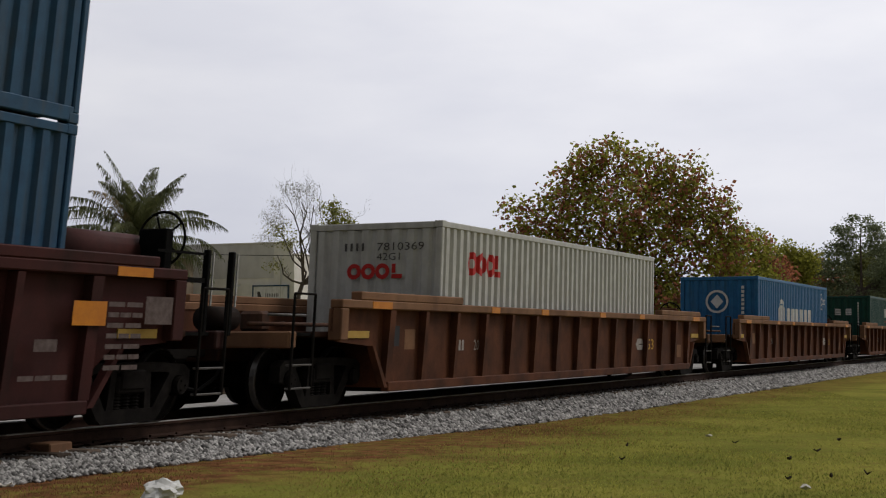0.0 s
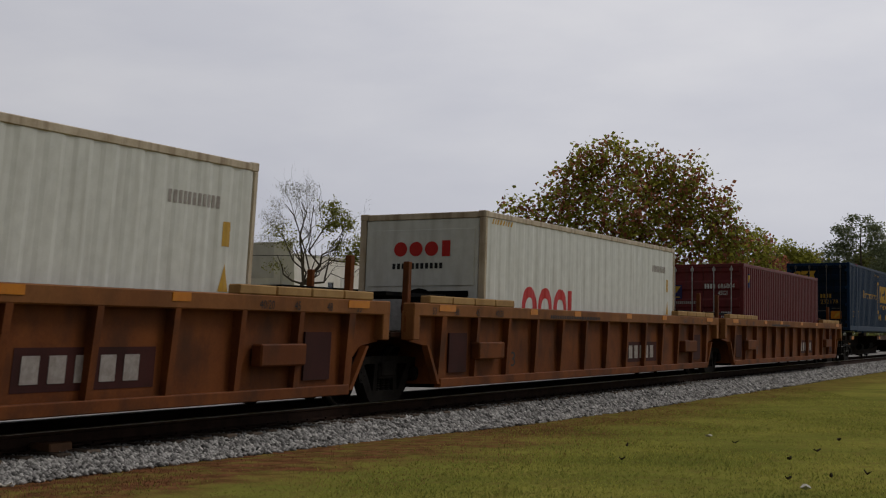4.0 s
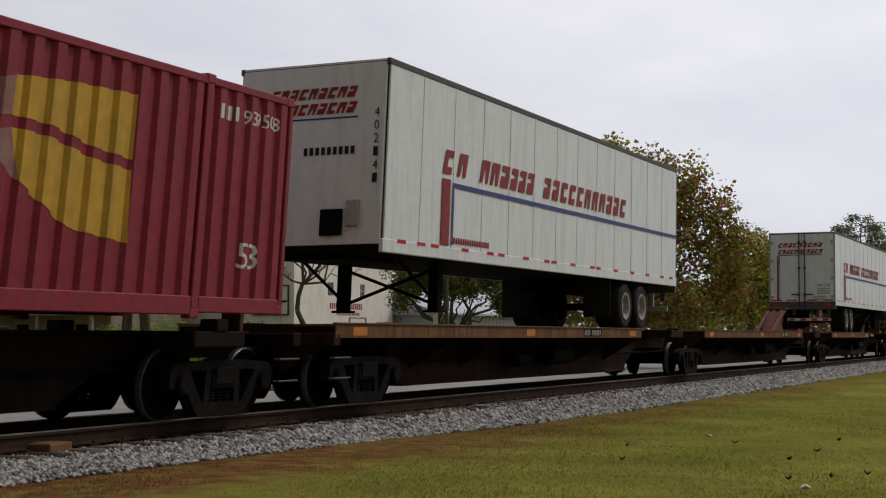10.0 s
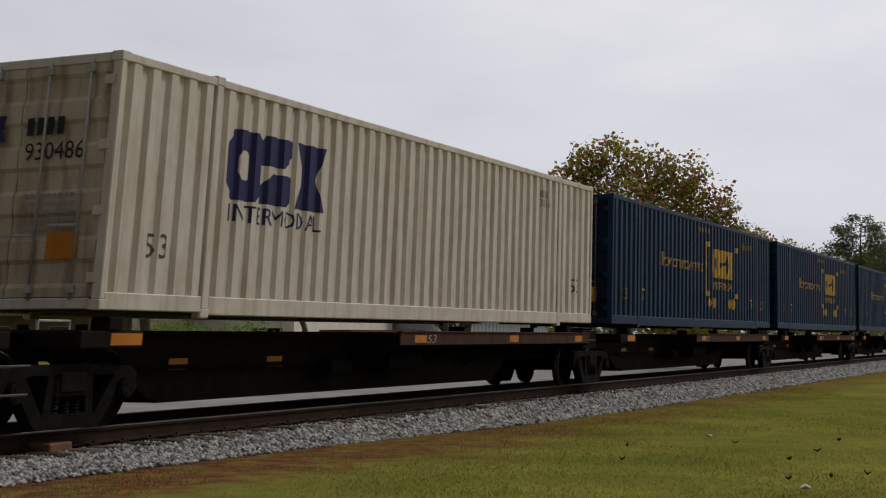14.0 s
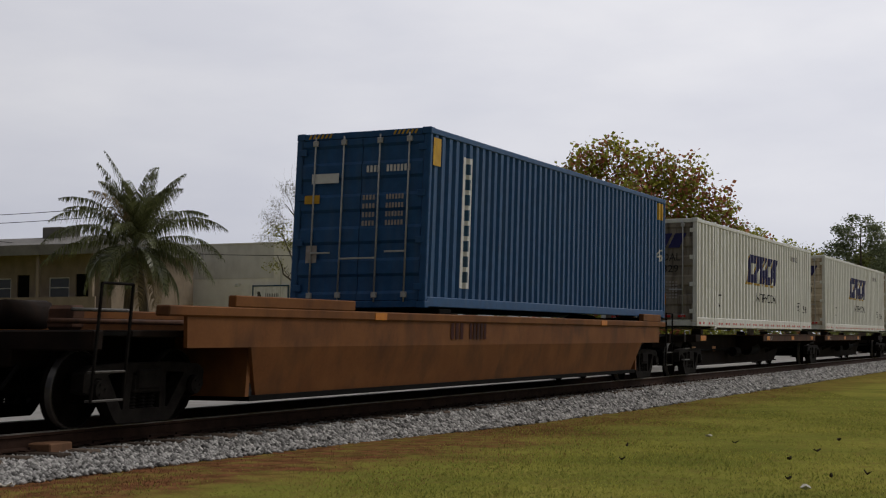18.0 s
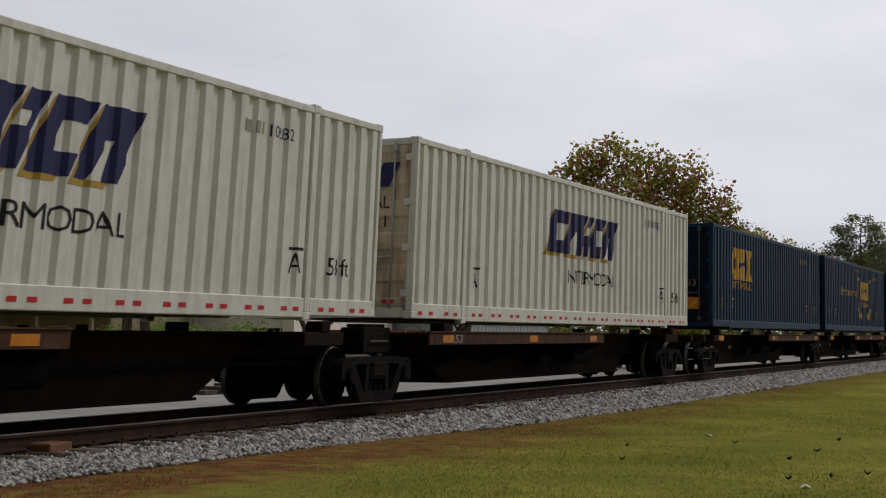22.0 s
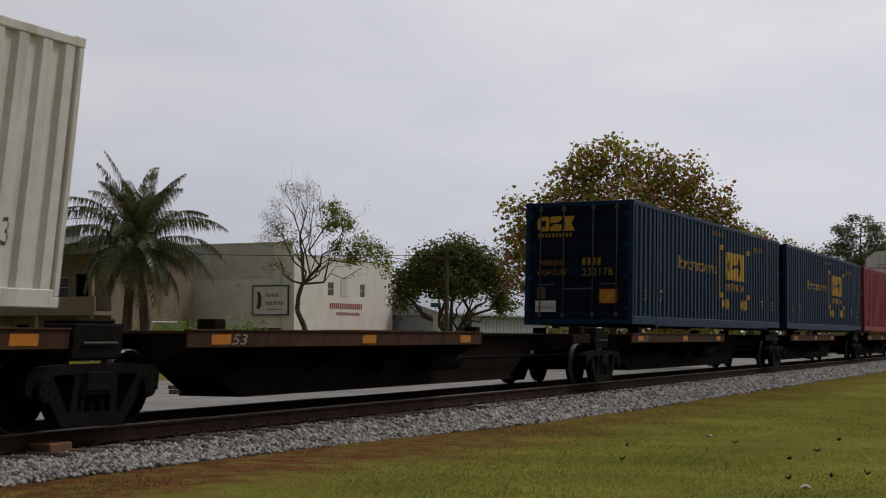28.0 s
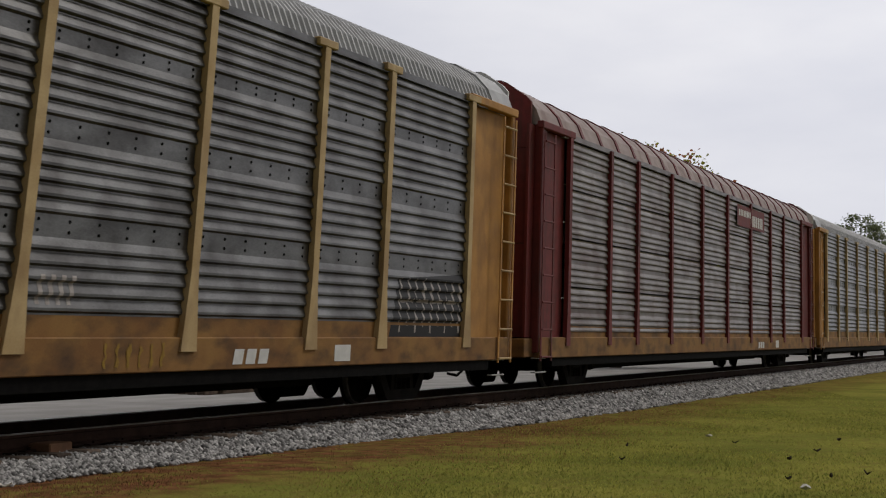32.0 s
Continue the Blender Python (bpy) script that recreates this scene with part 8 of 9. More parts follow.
for k, u in enumerate((98.05, 117.75)):
    if k == 0:
        r, f, br, hl, hw = container(12.192, 2.438, 2.896, "reefer", "white refrigerated container with red disc marks and a machinery end", posts=False, pitch=0.46, end="reefer", low_rail=0.18, smooth_side=True, frame_paint="dirty_door")
        on_side("brand_mark", sheet(*ring(0.40, 0.38, 0.39, 0.38, 0.20), *ring(1.24, 0.38, 0.39, 0.38, 0.20), *ring(2.08, 0.38, 0.39, 0.38, 0.20), rect(2.54, 0.02, 3.0, 0.20), rect(2.54, 0.24, 2.74, 0.74)), -4.28, 0.88, M["red_letter"], r, f, br)
        on_side("number", sheet(*bars(11, 0, 0, 1.1, 0.15)), 4.2, 2.25, M["faded"], r, f, br)
        on_side("warning_mark", sheet(*bars(8, 0, 0, 1.0, 0.09, 0.5, 0.6)), -5.8, 2.68, M["yellow"], r, f, br)
        on_side("warning_mark", sheet([(0, 0), (0.24, 0), (0.12, 0.34)], rect(0.02, 0.55, 0.2, 0.85)), 5.35, 1.25, M["yellow"], r, f, br)
        on_end("brand_mark", sheet(disc(0.2, 0.15, 0.13, 0.13), disc(0.5, 0.15, 0.13, 0.13), disc(0.8, 0.15, 0.13, 0.13), rect(1.0, 0.01, 1.16, 0.29)), 0.6, 2.1, -hl + 0.003, M["red_letter"], r)
        on_end("lettering", sheet(*bars(11, 0, 0, 1.0, 0.1)), 0.55, 1.9, -hl + 0.003, M["ink"], r)
        rides(r, u, 0.28)
        R0 = r
    else:
        rides(copy_thing(R0, Matrix()), u, 0.28)
mr, f, br, hl, hw = container(12.192, 2.438, 2.896, "maroon", "maroon corrugated container with small blue and yellow plates", posts=False, pitch=0.28, low_rail=0.18)
on_end("emblem_plate", sheet(rect(0, 0, 0.36, 0.42)), 1.0, 1.85, -hl - 0.002, M["indigo"], mr)
on_end("emblem", sheet([(0.06, 0.12), (0.14, 0.12), (0.32, 0.38), (0.16, 0.38)], rect(0.05, 0.04, 0.3, 0.07)), 1.0, 1.85, -hl - 0.006, M["yellow"], mr)
on_end("lettering", sheet(*bars(14, 0, 0, 0.85, 0.08)), 1.0, 1.70, -hl, M["faded"], mr)
on_end("number", sheet(*bars(4, 0, 0, 0.34, 0.14)), -0.05, 2.15, -hl, M["white"], mr)
on_end("number", glyphs("686804", 0.14, 0.50), -0.45, 2.15, -hl, M["white"], mr)
on_end("number", glyphs("45G1", 0.13, 0.28), -0.45, 1.95, -hl, M["white"], mr)
on_end("lettering", sheet(*bars(7, 0, 0, 0.4, 0.06), *bars(6, 0.55, 0, 0.85, 0.06), *bars(4, 0, -0.12, 0.25, -0.06), *bars(6, 0.55, -0.12, 0.85, -0.06)), 0.0, 1.4, -hl, M["white"], mr)
on_side("emblem_plate", sheet(rect(0, 0, 0.36, 0.42)), -5.52, 2.18, M["indigo"], mr, f, br)
on_side("emblem", sheet([(0.06, 0.1), (0.14, 0.1), (0.32, 0.38), (0.16, 0.38)]), -5.52, 2.18, M["yellow"], mr, lambda x: f(x) - 0.003, br)
rides(mr, 137.55, 0.28)

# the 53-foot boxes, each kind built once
navy, f, br, hl, hw = container(16.154, 2.591, 2.896, "navy", "navy blue 53-foot container with yellow brand marks and slogan", cast="crimson", rods="casting", door_paint="shaded_navy_door")
navy_marks(navy, f, br, hl, hw, "232178")
rides(navy, 158.74, 1.20)
for u in (177.40, 194.70, 347.85, 365.25, 382.42, 551.0, 568.40, 585.86, 659.03, 676.45):
    rides(copy_thing(navy, Matrix()), u, 1.20)
rides(copy_thing(navy, Matrix()), 309.01, 0.28)
nb, f, br, hl, hw = container(16.154, 2.591, 2.896, "navy", "navy blue 53-foot container with one large yellow mark", rods="casting", door_paint="shaded_navy_door")
navy_marks(nb, f, br, hl, hw, "931013", big=True)
rides(nb, 533.68, 1.20)
red, f, br, hl, hw = container(16.154, 2.591, 2.896, "crimson", "crimson 53-foot container with a yellow sail emblem", rods="casting")
crimson_marks(red, f, br, hl, hw, "939508")
rides(red, 229.44, 1.20)
rides(copy_thing(red, Matrix()), 693.64, 1.20)
sw, f, br, hl, hw = container(16.154, 2.591, 2.896, "offwhite", "off-white 53-foot container with slanted indigo brand mark and sooty doors", pitch=0.40, door_paint="sooty_door", low_rail=0.30)
white_marks(sw, f, br, hl, hw, "101829")
rides(sw, 443.50, 1.20)
sw, f, br, hl, hw = container(16.154, 2.591, 2.896, "offwhite", "off-white 53-foot container with slanted indigo brand mark and stained doors", pitch=0.40, door_paint="dirty_door", low_rail=0.30)
white_marks(sw, f, br, hl, hw, "102821")
rides(sw, 462.57, 1.20)
for u in (480.03, 497.50, 514.88):
    rides(copy_thing(sw, Matrix()), u, 1.20)
cr, f, br, hl, hw = container(16.154, 2.591, 2.896, "cream", "cream 53-foot container with an indigo brand mark and grimy doors", pitch=0.34, door_paint="dirty_door")
cream_marks(cr, f, br, hl, hw, "930486", "indigo", False)
rides(cr, 330.32, 1.20)
cc, f, br, hl, hw = container(16.154, 2.591, 2.896, "cream", "cream 53-foot container with a blue brand mark and rust-streaked doors", pitch=0.34, door_paint="rusty_door", cast="crimson")
cream_marks(cc, f, br, hl, hw, "937891", "cobalt", True)
rides(cc, 604.22, 1.20)
wc2, f, br, hl, hw = container(16.154, 2.591, 2.896, "chalk", "chalky white 53-foot container with a blue brand mark and rust-streaked doors", pitch=0.34, door_paint="rusty_door", cast="crimson")
cream_marks(wc2, f, br, hl, hw, "937891", "cobalt", True)
rides(wc2, 623.20, 1.20)

tw, f, br, hl, hw = container(6.058, 2.438, 2.591, "royal", "royal blue 20-foot container with white stencils on a spine car", posts=False, pitch=0.28, low_rail=0.18)
on_end("number", sheet(*bars(4, 0, 0, 0.30, 0.11)), -0.15, 2.02, -hl, M["white"], tw)
on_end("number", glyphs("397230", 0.11, 0.42), -0.52, 2.02, -hl, M["white"], tw)
on_end("number", glyphs("22G1", 0.10, 0.24), -0.52, 1.88, -hl, M["white"], tw)
on_end("lettering", sheet(*[q for k in range(6) for q in bars(5, 0, -k * 0.10, 0.25, -k * 0.10 + 0.06)], *[q for k in range(6) for q in bars(7, 0.42, -k * 0.10, 0.75, -k * 0.10 + 0.06)]), -0.05, 1.65, -hl, M["white"], tw)
on_end("plate", sheet(rect(0, 0, 0.2, 0.3)), 1.0, 0.65, -hl - 0.002, M["faded"], tw)
rides(tw, 404.2, 1.22)

sb, f, br, hl, hw = container(13.716, 2.438, 2.896, "ocean", "ocean blue 45-foot container with a vertical white name board", posts=False, pitch=0.28, low_rail=0.18, frame_paint="ocean")
on_side("name_board", sheet(rect(0, 0, 0.42, 2.2)), -5.5, 0.35, M["white"], sb, f, br)
on_side("brand_mark", sheet(*[rect(0.10, 0.08 + k * 0.26, 0.32, 0.26 + k * 0.26) for k in range(8)]), -5.5, 0.37, M["slate"], sb, lambda x: f(x) - 0.003, br)
on_side("size_plate", sheet(rect(0, 0, 0.30, 0.45)), -6.75, 2.28, M["yellow"], sb, lambda x: -hw - 0.002)
on_side("size_plate", sheet(rect(0, 0, 0.46, 0.40)), 6.22, 2.36, M["yellow"], sb, f, br)
on_side("size_mark", glyphs("45", 0.30, 0.42), 6.22, 1.35, M["white"], sb, f, br)
for s in (1, -1):
    on_end("warning_stripe", sheet(*bars(6, 0, 0, 0.45, 0.07, 0.5, 0.5)), 1.0 if s > 0 else -0.55, 2.80, -hl, M["yellow"], sb)
on_end("name_plate", sheet(rect(0, 0, 0.5, 0.16)), 0.9, 2.05, -hl - 0.002, M["white"], sb)
on_end("plate", sheet(rect(0, 0, 0.28, 0.14)), 1.02, 1.72, -hl - 0.002, M["yellow"], sb)
on_end("number", sheet(*bars(4, 0, 0, 0.26, 0.11), *bars(7, 0.36, 0, 0.8, 0.11)), -0.1, 2.2, -hl, M["white"], sb)
on_end("lettering", sheet(*[q for k in range(4) for q in bars(4, 0, -k * 0.14, 0.24, -k * 0.14 + 0.08)], *[q for k in range(4) for q in bars(6, 0.42, -k * 0.14, 0.75, -k * 0.14 + 0.08)]), -0.05, 1.75, -hl, M["faded"], sb)
on_end("plate", sheet(rect(0, 0, 0.2, 0.28)), 0.95, 0.75, -hl - 0.002, M["faded"], sb)
rides(sb, 425.80, 1.44)

# spine cars: five-unit sets, the joints halfway between the boxes
def spine_set(boxes_at, joints, lips, tan=False, hitches=()):
    """boxes_at: the load's place on each unit; joints: the set's ends and the joints between; lips: L or R for each."""
    n = len(boxes_at)
    for k in range(n):
        u = (joints[k] + joints[k + 1]) / 2
        x0, x1 = joints[k] - u, joints[k + 1] - u
        left, right = ("end" if k == 0 else "joint"), ("end" if k == n - 1 else "joint")
        lip = (x0 + 1.3, x0 + 10.0) if lips[k] == "L" else (x1 - 9.6, x1 - 0.8)
        if lips[k] == "A":
            lip = (x0 + 0.6, x1 - 5.2)
        if lips[k] == "B":
            lip = (x0 + 0.9, x1 - 9.4)
        h = hitches[k] - u if hitches and hitches[k] else None
        spine_unit(u, x0, x1, lip, left, right, tan, h)


spine_set([1] * 5, [148.9, 168.1, 186.05, 203.4, 220.75, 238.6], "RLLAL", hitches=(0, 0, 0, 219.3, 0))
spine_set([1] * 3, [238.4, 258.7, 278.1, 298.0], "AAB", True, hitches=(0, 275.6, 295.6))
for ob, u, z, turn in MOVES[-3:]:
    on_side("stencil_patch", sheet(rect(0, 0, 1.15, 0.15)), 0.9, 1.0, M["spine"], ob, lambda x: -1.302)
    on_side("number", sheet(*bars(4, 0.05, 0.02, 0.42, 0.13), *bars(6, 0.52, 0.02, 1.1, 0.13)), 0.9, 1.0, M["faded"], ob, lambda x: -1.305)
well_car(309.15, half_top=9.95, half_low=8.4, ribs=1.05, label="oxide brown well car with closely ribbed sides")
spine_set([1] * 5, [320.2, 339.1, 356.55, 373.85, 391.75, 409.3], "RRRRL")
well_car(421.7, half_top=10.0, half_low=8.0, top=1.34, mat="wellsmooth", topm="wellsmooth", style="smooth", label="tan well car with smooth folded sides")
W3 = MOVES[-1][0]
on_side("number", sheet(*bars(3, 0, 0, 0.55, 0.26), *bars(5, 0.75, 0, 1.5, 0.26)), -2.3, 0.95, M["welldark"], W3, lambda x: -1.487)
part("end_rail", boxes((-8.66, -5.6, -1.51, -1.40, 1.34, 1.48), bevel=0.012), M["wellsmooth"], W3)
part("end_rail", boxes((8.2, 9.6, -1.51, -1.40, 1.34, 1.50), bevel=0.012), M["wellsmooth"], W3)
for x in (-1.9, 10.0):
    part("cradle", boxes((x - 0.25, x + 0.25, -1.2, 1.2, 0.98 if x > 9 else 0.27, 1.44), bevel=0.02), M["black"], W3)
spine_set([1] * 5, [433.6, 453.1, 471.35, 488.8, 506.2, 524.05], "RLLLL")
spine_set([1] * 5, [524.05, 542.4, 559.75, 577.2, 595.1, 613.6], "RRRRL")
spine_set([1] * 5, [613.6, 632.3, 649.6, 667.75, 685.0, 702.4], "RLLLL")

# trailers
trailer(248.35, 1.17, False, "white dry van trailer with slanted red mark and plain nose")
trailer(287.92, 1.17, True, "white dry van trailer with slanted red mark and barred rear doors")

# auto racks
RACK = dict(label="tall ochre auto rack with weathered ribbed panels and graffiti")
auto_rack(717.9, "rack_yellow", "rack_panel", "rack_roof", "rack_sill", True, False, RACK)
A1 = MOVES[-1][0]
auto_rack(746.65, "rack_red", "rack_panel_red", "rack_roof_pink", "rack_sill", False, True, dict(label="tall oxide red auto rack with split ribbed panels"))
A2 = MOVES[-1][0]
rides(copy_thing(A1, Matrix()), 775.5)
tagged(MOVES[-1][0], "tall ochre auto rack with weathered ribbed panels")

# lettering and graffiti of the first rack
wall = lambda x: -1.502
skirt = lambda x: -1.503
xe = -14.03
end_marks = [on_end("lettering", glyphs("EXCESS HEIGHT CAR", 0.115, 0.95), y, 4.80, xe, M["ink"], A1) for y in (1.10, -0.14)]
end_marks += [on_end("number", sheet(*bars(4, 0, 0, 0.40, 0.12)), -0.62, 4.32, xe, M["ink"], A1),
              on_end("number", glyphs("988286", 0.135, 0.64), -0.58, 4.15, xe, M["ink"], A1)]
for ob in end_marks:
    for v in ob.data.vertices:
        v.co.x += SPLAY * abs(v.co.y)
on_side("brand_mark", brand_blocks(0, 0.12, 1.55, 0.55), -6.88, 3.24, M["faded_yellow"], A1, wall)
on_side("placard", sheet(rect(0, 0, 0.55, 0.62)), -12.95, 3.2, M["yellow"], A1, lambda x: -1.385)
on_side("lettering", glyphs("988286", 0.23, 1.25, 0.2), -6.15, 0.65, M["white"], A1, lambda x: -1.514)
on_side("lettering", sheet(*bars(4, 0, 0, 0.85, 0.23, 0.55, 0.15)), -7.25, 0.65, M["white"], A1, lambda x: -1.514)
for c in (A1, A2):
    on_side("reporting_mark", sheet(*bars(3, 0, 0, 0.85, 0.18, 0.25, 0.2)), 4.85, 0.66, M["white"], c, skirt)
    on_side("data_panel", sheet(rect(0, 0, 0.45, 0.22)), 7.35, 0.66, M["white"], c, skirt)
on_side("brand_plate", sheet(rect(0, 0, 3.6, 0.60)), 2.1, 4.15, M["rack_red"], A2, wall)
on_side("brand_mark", sheet(*bars(8, 0.2, 0.30, 1.8, 0.48), *bars(7, 1.7, 0.08, 3.4, 0.40)), 2.1, 4.15, M["white"], A2, lambda x: -1.506)
M["spray_cyan"] = surface("cyan_spray", (0.055, 0.25, 0.34), (0.045, 0.20, 0.28), 0.6, bump=0.0)
M["spray_red"] = surface("red_spray", (0.36, 0.025, 0.045), (0.28, 0.02, 0.035), 0.6, bump=0.0)
M["spray_orange"] = surface("orange_spray", (0.50, 0.24, 0.03), (0.42, 0.19, 0.03), 0.6, bump=0.0)
M["spray_black"] = surface("black_spray", (0.015, 0.015, 0.017), None, 0.6, bump=0.0)
M["spray_lime"] = surface("lime_spray", (0.34, 0.40, 0.06), (0.28, 0.33, 0.05), 0.6, bump=0.0)


POSTS = (-9.5, -7.5, -4.72, -1.77, 1.0, 3.9, 6.68, 8.72)


def rack_depth(x, z):
    """The first rack's side: sill, posts, or the ribbed panel between them."""
    if z < 0.981:
        return -1.503 if z < 0.82 or all(abs(x - p) > 0.19 for p in POSTS) else -1.527
    if any(abs(x - p) < (0.079 if z > 1.7 else 0.19) for p in POSTS):
        return -1.527
    if z < 1.16:
        return -1.452
    for (za, da), (zb, db) in zip(RACK_PROFILE, RACK_PROFILE[1:]):
        if za <= z <= zb:
            return -1.5 + da + (db - da) * (z - za) / max(zb - za, 1e-6)
    return -1.44


def spray(mat, layer, *polys):
    """Paint that follows the ribs, posts and sill, a part for each patch."""
    if len(polys) > 1 and len(polys) < 11:
        for p in polys:
            spray(mat, layer, p)
        return
    bm = sheet(*polys)
    for v in bm.verts:
        v.co.x, v.co.y, v.co.z = v.co.x, 0.0, v.co.y
    cut = lambda co, no: bmesh.ops.bisect_plane(bm, geom=bm.verts[:] + bm.edges[:] + bm.faces[:], plane_co=co, plane_no=no)
    zs, xs = [v.co.z for v in bm.verts], [v.co.x for v in bm.verts]
    for z in [0.819, 0.822, 0.98, 0.983, 1.159, 1.162, 1.699, 1.702] + [p[0] for p in RACK_PROFILE if p[0] > 1.2]:
        if min(zs) < z < max(zs):
            cut((0, 0, z), (0, 0, 1))
    for p in POSTS:
        for e in (-0.192, -0.188, -0.081, -0.077, 0.077, 0.081, 0.188, 0.192):
            if min(xs) < p + e < max(xs):
                cut((p + e, 0, 0), (1, 0, 0))
    for v in bm.verts:
        v.co.y = rack_depth(v.co.x, v.co.z) - 0.003 - 0.002 * layer
    for f in bm.faces:
        f.normal_update()
        if f.normal.y > 0:
            f.normal_flip()
    me = bpy.data.meshes.new("graffiti")
    bm.to_mesh(me)
    bm.free()
    me.materials.append(M[mat])
    part("graffiti", me, None, A1)


def wavy(rng, x0, z0, x1, z1, n=5, amp=0.10):
    """An upright letter-like slab with uneven edges."""
    p = [(x0 + (x1 - x0) * k / n, z0 + rng.uniform(-amp, amp) * 0.4) for k in range(n + 1)]
    p += [(x1 + rng.uniform(-amp, amp), z0 + (z1 - z0) * k / n) for k in range(1, n)]
    p += [(x1 - (x1 - x0) * k / n, z1 + rng.uniform(-amp, amp)) for k in range(n + 1)]
    p += [(x0 + rng.uniform(-amp, amp), z1 - (z1 - z0) * k / n) for k in range(1, n)]
    return p


def graffiti():
    rng = random.Random(15)
    # black ground with a pale outline
    spray("faded", 0, wavy(rng, -10.25, 1.2, -9.6, 1.9), wavy(rng, -9.6, 0.66, -4.85, 2.12, 9, 0.09))
    spray("spray_black", 1, wavy(rng, -10.2, 1.05, -9.55, 1.82), [(-10.0, 0.62), (-9.4, 0.62), (-9.2, 1.3), (-9.9, 1.6)], wavy(rng, -9.5, 0.70, -4.9, 2.02, 9, 0.09))
    # cyan letters
    spray("spray_cyan", 2, wavy(rng, -10.1, 1.35, -9.65, 1.72), [(-9.55, 1.2), (-9.2, 1.15), (-8.9, 1.45), (-8.75, 1.95), (-9.15, 2.05), (-9.4, 1.8)], [(-9.0, 1.05), (-8.5, 1.0), (-8.35, 1.7), (-8.55, 1.95), (-8.8, 1.9)],
          [(-8.3, 0.62), (-7.95, 0.62), (-7.6, 1.3), (-7.55, 1.75), (-7.85, 1.7), (-8.1, 1.1)], wavy(rng, -7.35, 1.12, -6.55, 1.95), wavy(rng, -7.0, 0.95, -6.1, 1.25), [(-5.5, 0.9), (-5.05, 0.9), (-5.0, 1.4), (-5.4, 1.35)])
    spray("spray_orange", 2, wavy(rng, -8.3, 1.3, -7.75, 1.85), [(-8.1, 1.9), (-7.85, 1.9), (-7.8, 2.1), (-8.05, 2.1)], wavy(rng, -6.35, 1.35, -5.6, 1.95), wavy(rng, -5.6, 1.25, -5.05, 1.78))
    spray("spray_black", 3, wavy(rng, -8.9, 1.25, -8.75, 1.7, 4, 0.05), wavy(rng, -6.95, 1.3, -6.85, 1.7, 4, 0.04), wavy(rng, -6.0, 1.45, -5.88, 1.75, 4, 0.04), wavy(rng, -7.6, 1.1, -7.42, 1.98, 4, 0.05), wavy(rng, -6.0, 0.95, -5.55, 1.35, 4, 0.08), wavy(rng, -6.5, 1.35, -6.38, 1.95, 4, 0.04))
    # red and lime foot
    spray("spray_red", 3, [(-9.3, 0.61), (-8.35, 0.61), (-8.45, 1.15), (-8.75, 1.3), (-9.1, 1.1)], [(-7.75, 0.61), (-7.35, 0.61), (-7.1, 1.1), (-7.45, 1.2)], wavy(rng, -7.1, 0.64, -6.3, 1.05), wavy(rng, -6.2, 0.62, -5.2, 0.86))
    spray("spray_lime", 4, [(-9.75, 0.62), (-9.5, 0.62), (-9.1, 1.25), (-9.35, 1.3)], [(-6.35, 0.95), (-6.2, 0.95), (-6.1, 1.3), (-6.25, 1.35)], [(-5.7, 0.95), (-5.5, 0.95), (-5.42, 1.25), (-5.6, 1.3)])
    # red bubble letters with pale outlines
    spray("white", 0, wavy(rng, -4.6, 0.68, -2.4, 1.68, 8, 0.09))
    spray("spray_red", 1, [(-4.65, 0.66), (-2.65, 0.66), (-2.5, 1.0), (-4.6, 1.1)], *[wavy(rng, -4.42 + k * 0.51, 0.95, -4.02 + k * 0.51, 1.68, 4, 0.07) for k in range(4)])
    spray("white", 2, *[[(-4.1 + k * 0.51, 0.75), (-4.0 + k * 0.51, 0.72), (-3.95 + k * 0.51, 1.0), (-4.03 + k * 0.51, 1.45)] for k in range(4)])
    spray("spray_black", 2, *[wavy(rng, -4.3 + k * 0.51, 1.2, -4.18 + k * 0.51, 1.5, 3, 0.04) for k in range(4)])
    # loose tags
    spray("faded", 0, *ring(-0.8, 1.5, 0.45, 0.32, 0.06, 12), [(-1.3, 1.7), (-1.2, 1.75), (-0.75, 1.15), (-0.85, 1.1)], [(-2.2, 1.3), (-2.1, 1.3), (-2.0, 1.8), (-2.1, 1.8)], [(-11.0, 1.2), (-10.9, 1.2), (-10.8, 1.75), (-10.95, 1.7)], [(-11.5, 1.15), (-11.0, 1.15), (-11.05, 1.22), (-11.45, 1.22)])
    spray("spray_red", 0, wavy(rng, -12.0, 1.85, -11.2, 2.0, 4, 0.05), wavy(rng, -10.6, 1.3, -10.3, 1.6, 4, 0.06))
    spray("spray_cyan", 0, wavy(rng, -10.85, 1.85, -10.4, 2.1, 4, 0.06))
    spray("spray_black", 0, wavy(rng, -0.3, 1.18, 0.4, 1.75, 6, 0.09))
    spray("spray_red", 1, [(0.25, 1.5), (0.6, 1.4), (0.35, 1.1), (0.15, 1.1)], [(-0.35, 1.75), (0.3, 1.78), (0.28, 1.7), (-0.3, 1.68)])
    spray("faded", 0, *[[(1.3 + k * 0.16, 1.3), (1.36 + k * 0.16, 1.3), (1.40 + k * 0.16, 1.6), (1.33 + k * 0.16, 1.6)] for k in range(4)])
    spray("spray_black", 0, [(9.05, 0.99), (11.85, 0.99), (11.8, 2.0), (9.3, 1.85)])
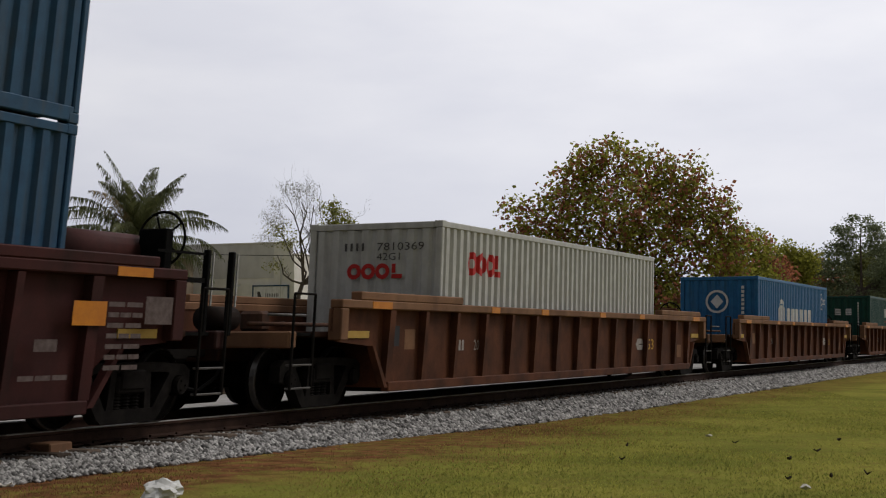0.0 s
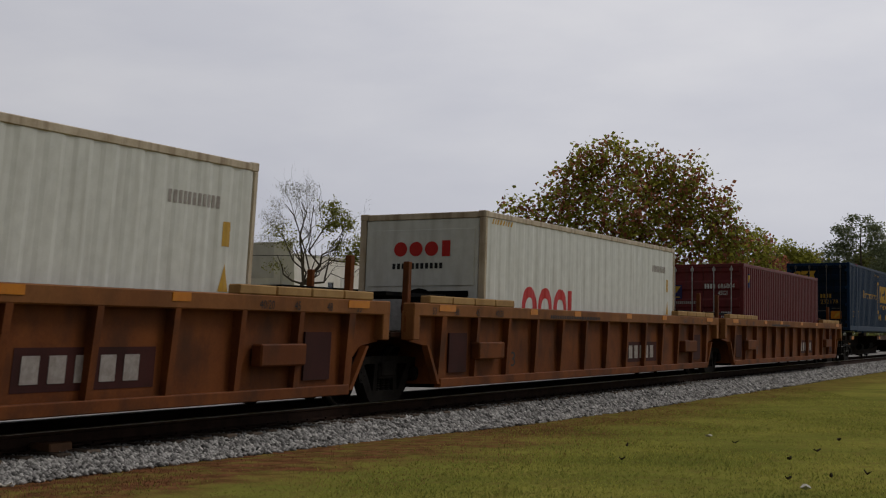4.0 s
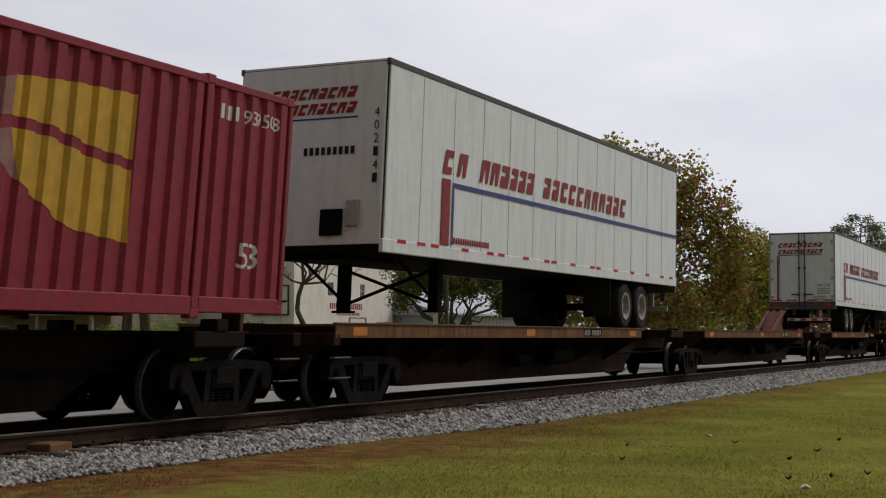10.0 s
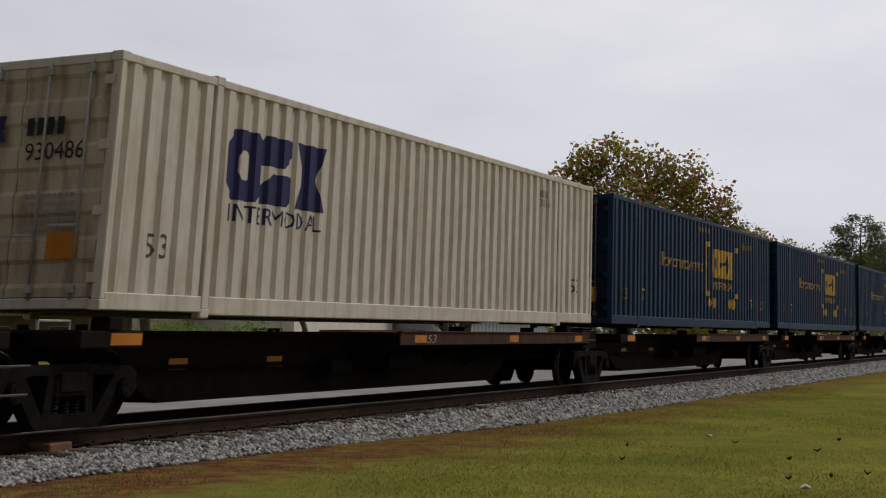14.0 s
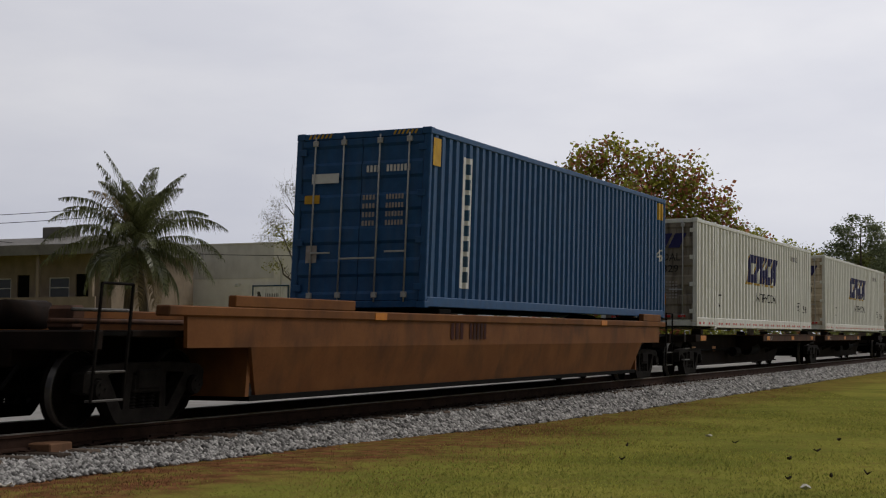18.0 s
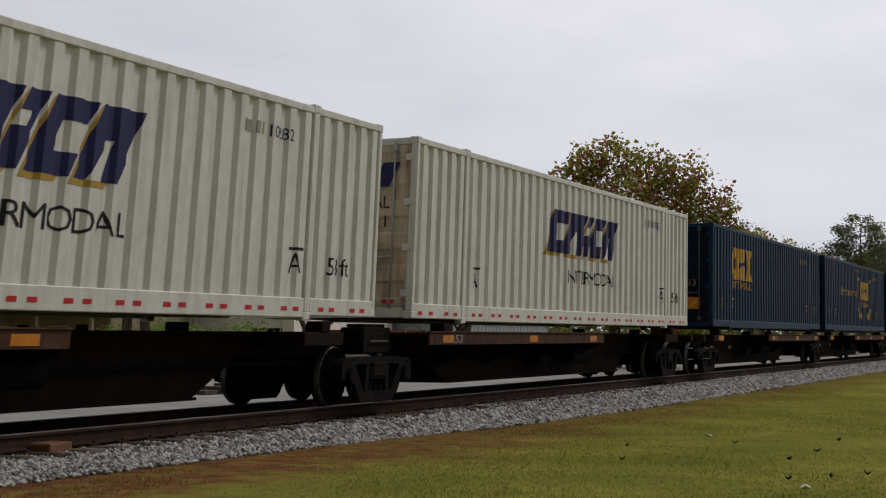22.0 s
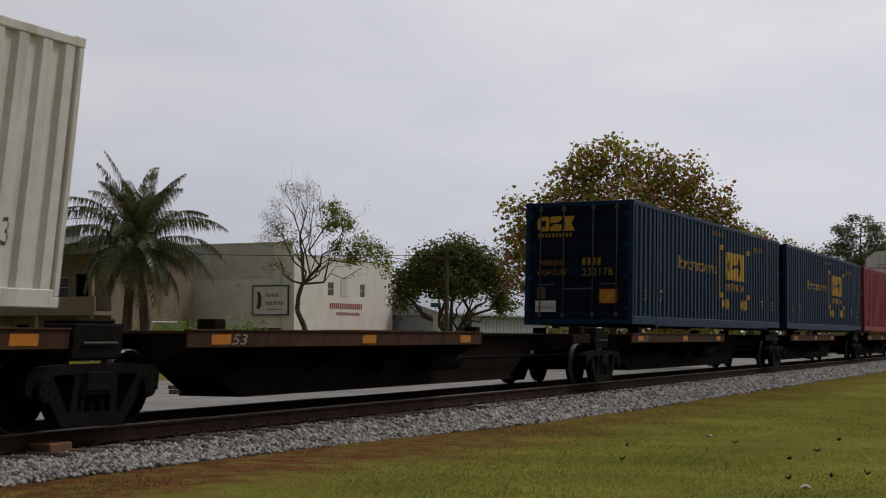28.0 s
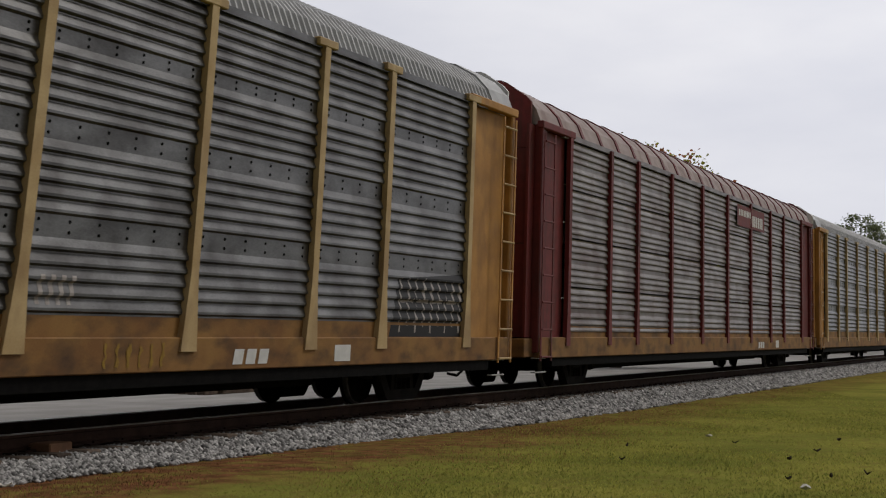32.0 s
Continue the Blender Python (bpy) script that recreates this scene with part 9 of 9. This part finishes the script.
    for k in range(9):
        x = 9.35 + k * 0.27
        spray("faded", 1, wavy(rng, x, 1.05 + 0.1 * (k % 2), x + 0.05, 1.85, 4, 0.035))
        if k % 2:
            spray("faded", 2, wavy(rng, x - 0.2, 1.5, x + 0.2, 1.55, 4, 0.025))
    # a scrawled row on the sill
    for k in range(12):
        x = -2.3 + k * 0.22 if k < 6 else 1.2 + k * 0.2
        spray("faded_yellow", 0, wavy(rng, x, 0.66, x + 0.05, 0.9, 4, 0.03))


graffiti()

# a plastic bag that the draught drives along the lawn
bm = bmesh.new()
bmesh.ops.create_icosphere(bm, subdivisions=3, radius=0.16)
for v in bm.verts:
    k = noise.noise(v.co * 14.0)
    v.co = Vector((v.co.x * 1.25, v.co.y * 0.8, v.co.z * 0.6)) * (1 + 0.45 * k)
bag = new("plastic_bag", mesh_of("plastic_bag", bm, M["white"]))
tagged(bag, "crumpled white plastic bag blown over the lawn", "bag")


# ---- what moves ----
def motions():
    times = [0, 4, 8, 12, 16, 20, 24, 28, 32]
    for ob, u, z, turn in MOVES:
        walk(ob, [(t, pose(u - SPEED * t, CL, z, 0, 0, turn)) for t in times])
    walk(bag, [(0.0, pose(9.88, 6.92, -0.26, 0, 0, 0)), (0.1, pose(9.84, 7.09, -0.25, 0, 0, 25)), (0.2, pose(9.75, 7.26, -0.26, 0, 0, 50)), (0.3, pose(9.60, 7.38, -0.25, 0, 0, 70)),
               (0.6, pose(9.6, 8.3, -0.26, 0, 0, 90)), (1.0, pose(8.2, 8.6, -0.26, 0, 0, 110)), (1.5, pose(7.5, 8.7, -0.26, 0, 0, 120)), (32.0, pose(7.5, 8.7, -0.26, 0, 0, 120))])
    # the wheelsets turn with the train; alike ones share one run of keys
    turning = [o for o in bpy.data.objects if o.name.split(".")[0] in ("wheelset", "wheel_tread")]
    for d in (0.89, -0.89):
        group = [o for o in turning if o.location.x * d > 0]
        first = group[0]
        walk(first, [(k / FPS, pose(d, 0, 0.425, 0, -80.0 * k, 0)) for k in range(int(32 * FPS) + 1)])
        for w in group[1:]:
            w.rotation_mode = "QUATERNION"
            w.animation_data_create()
            w.animation_data.action = first.animation_data.action
            w.animation_data.action_slot = first.animation_data.action_slot


motions()
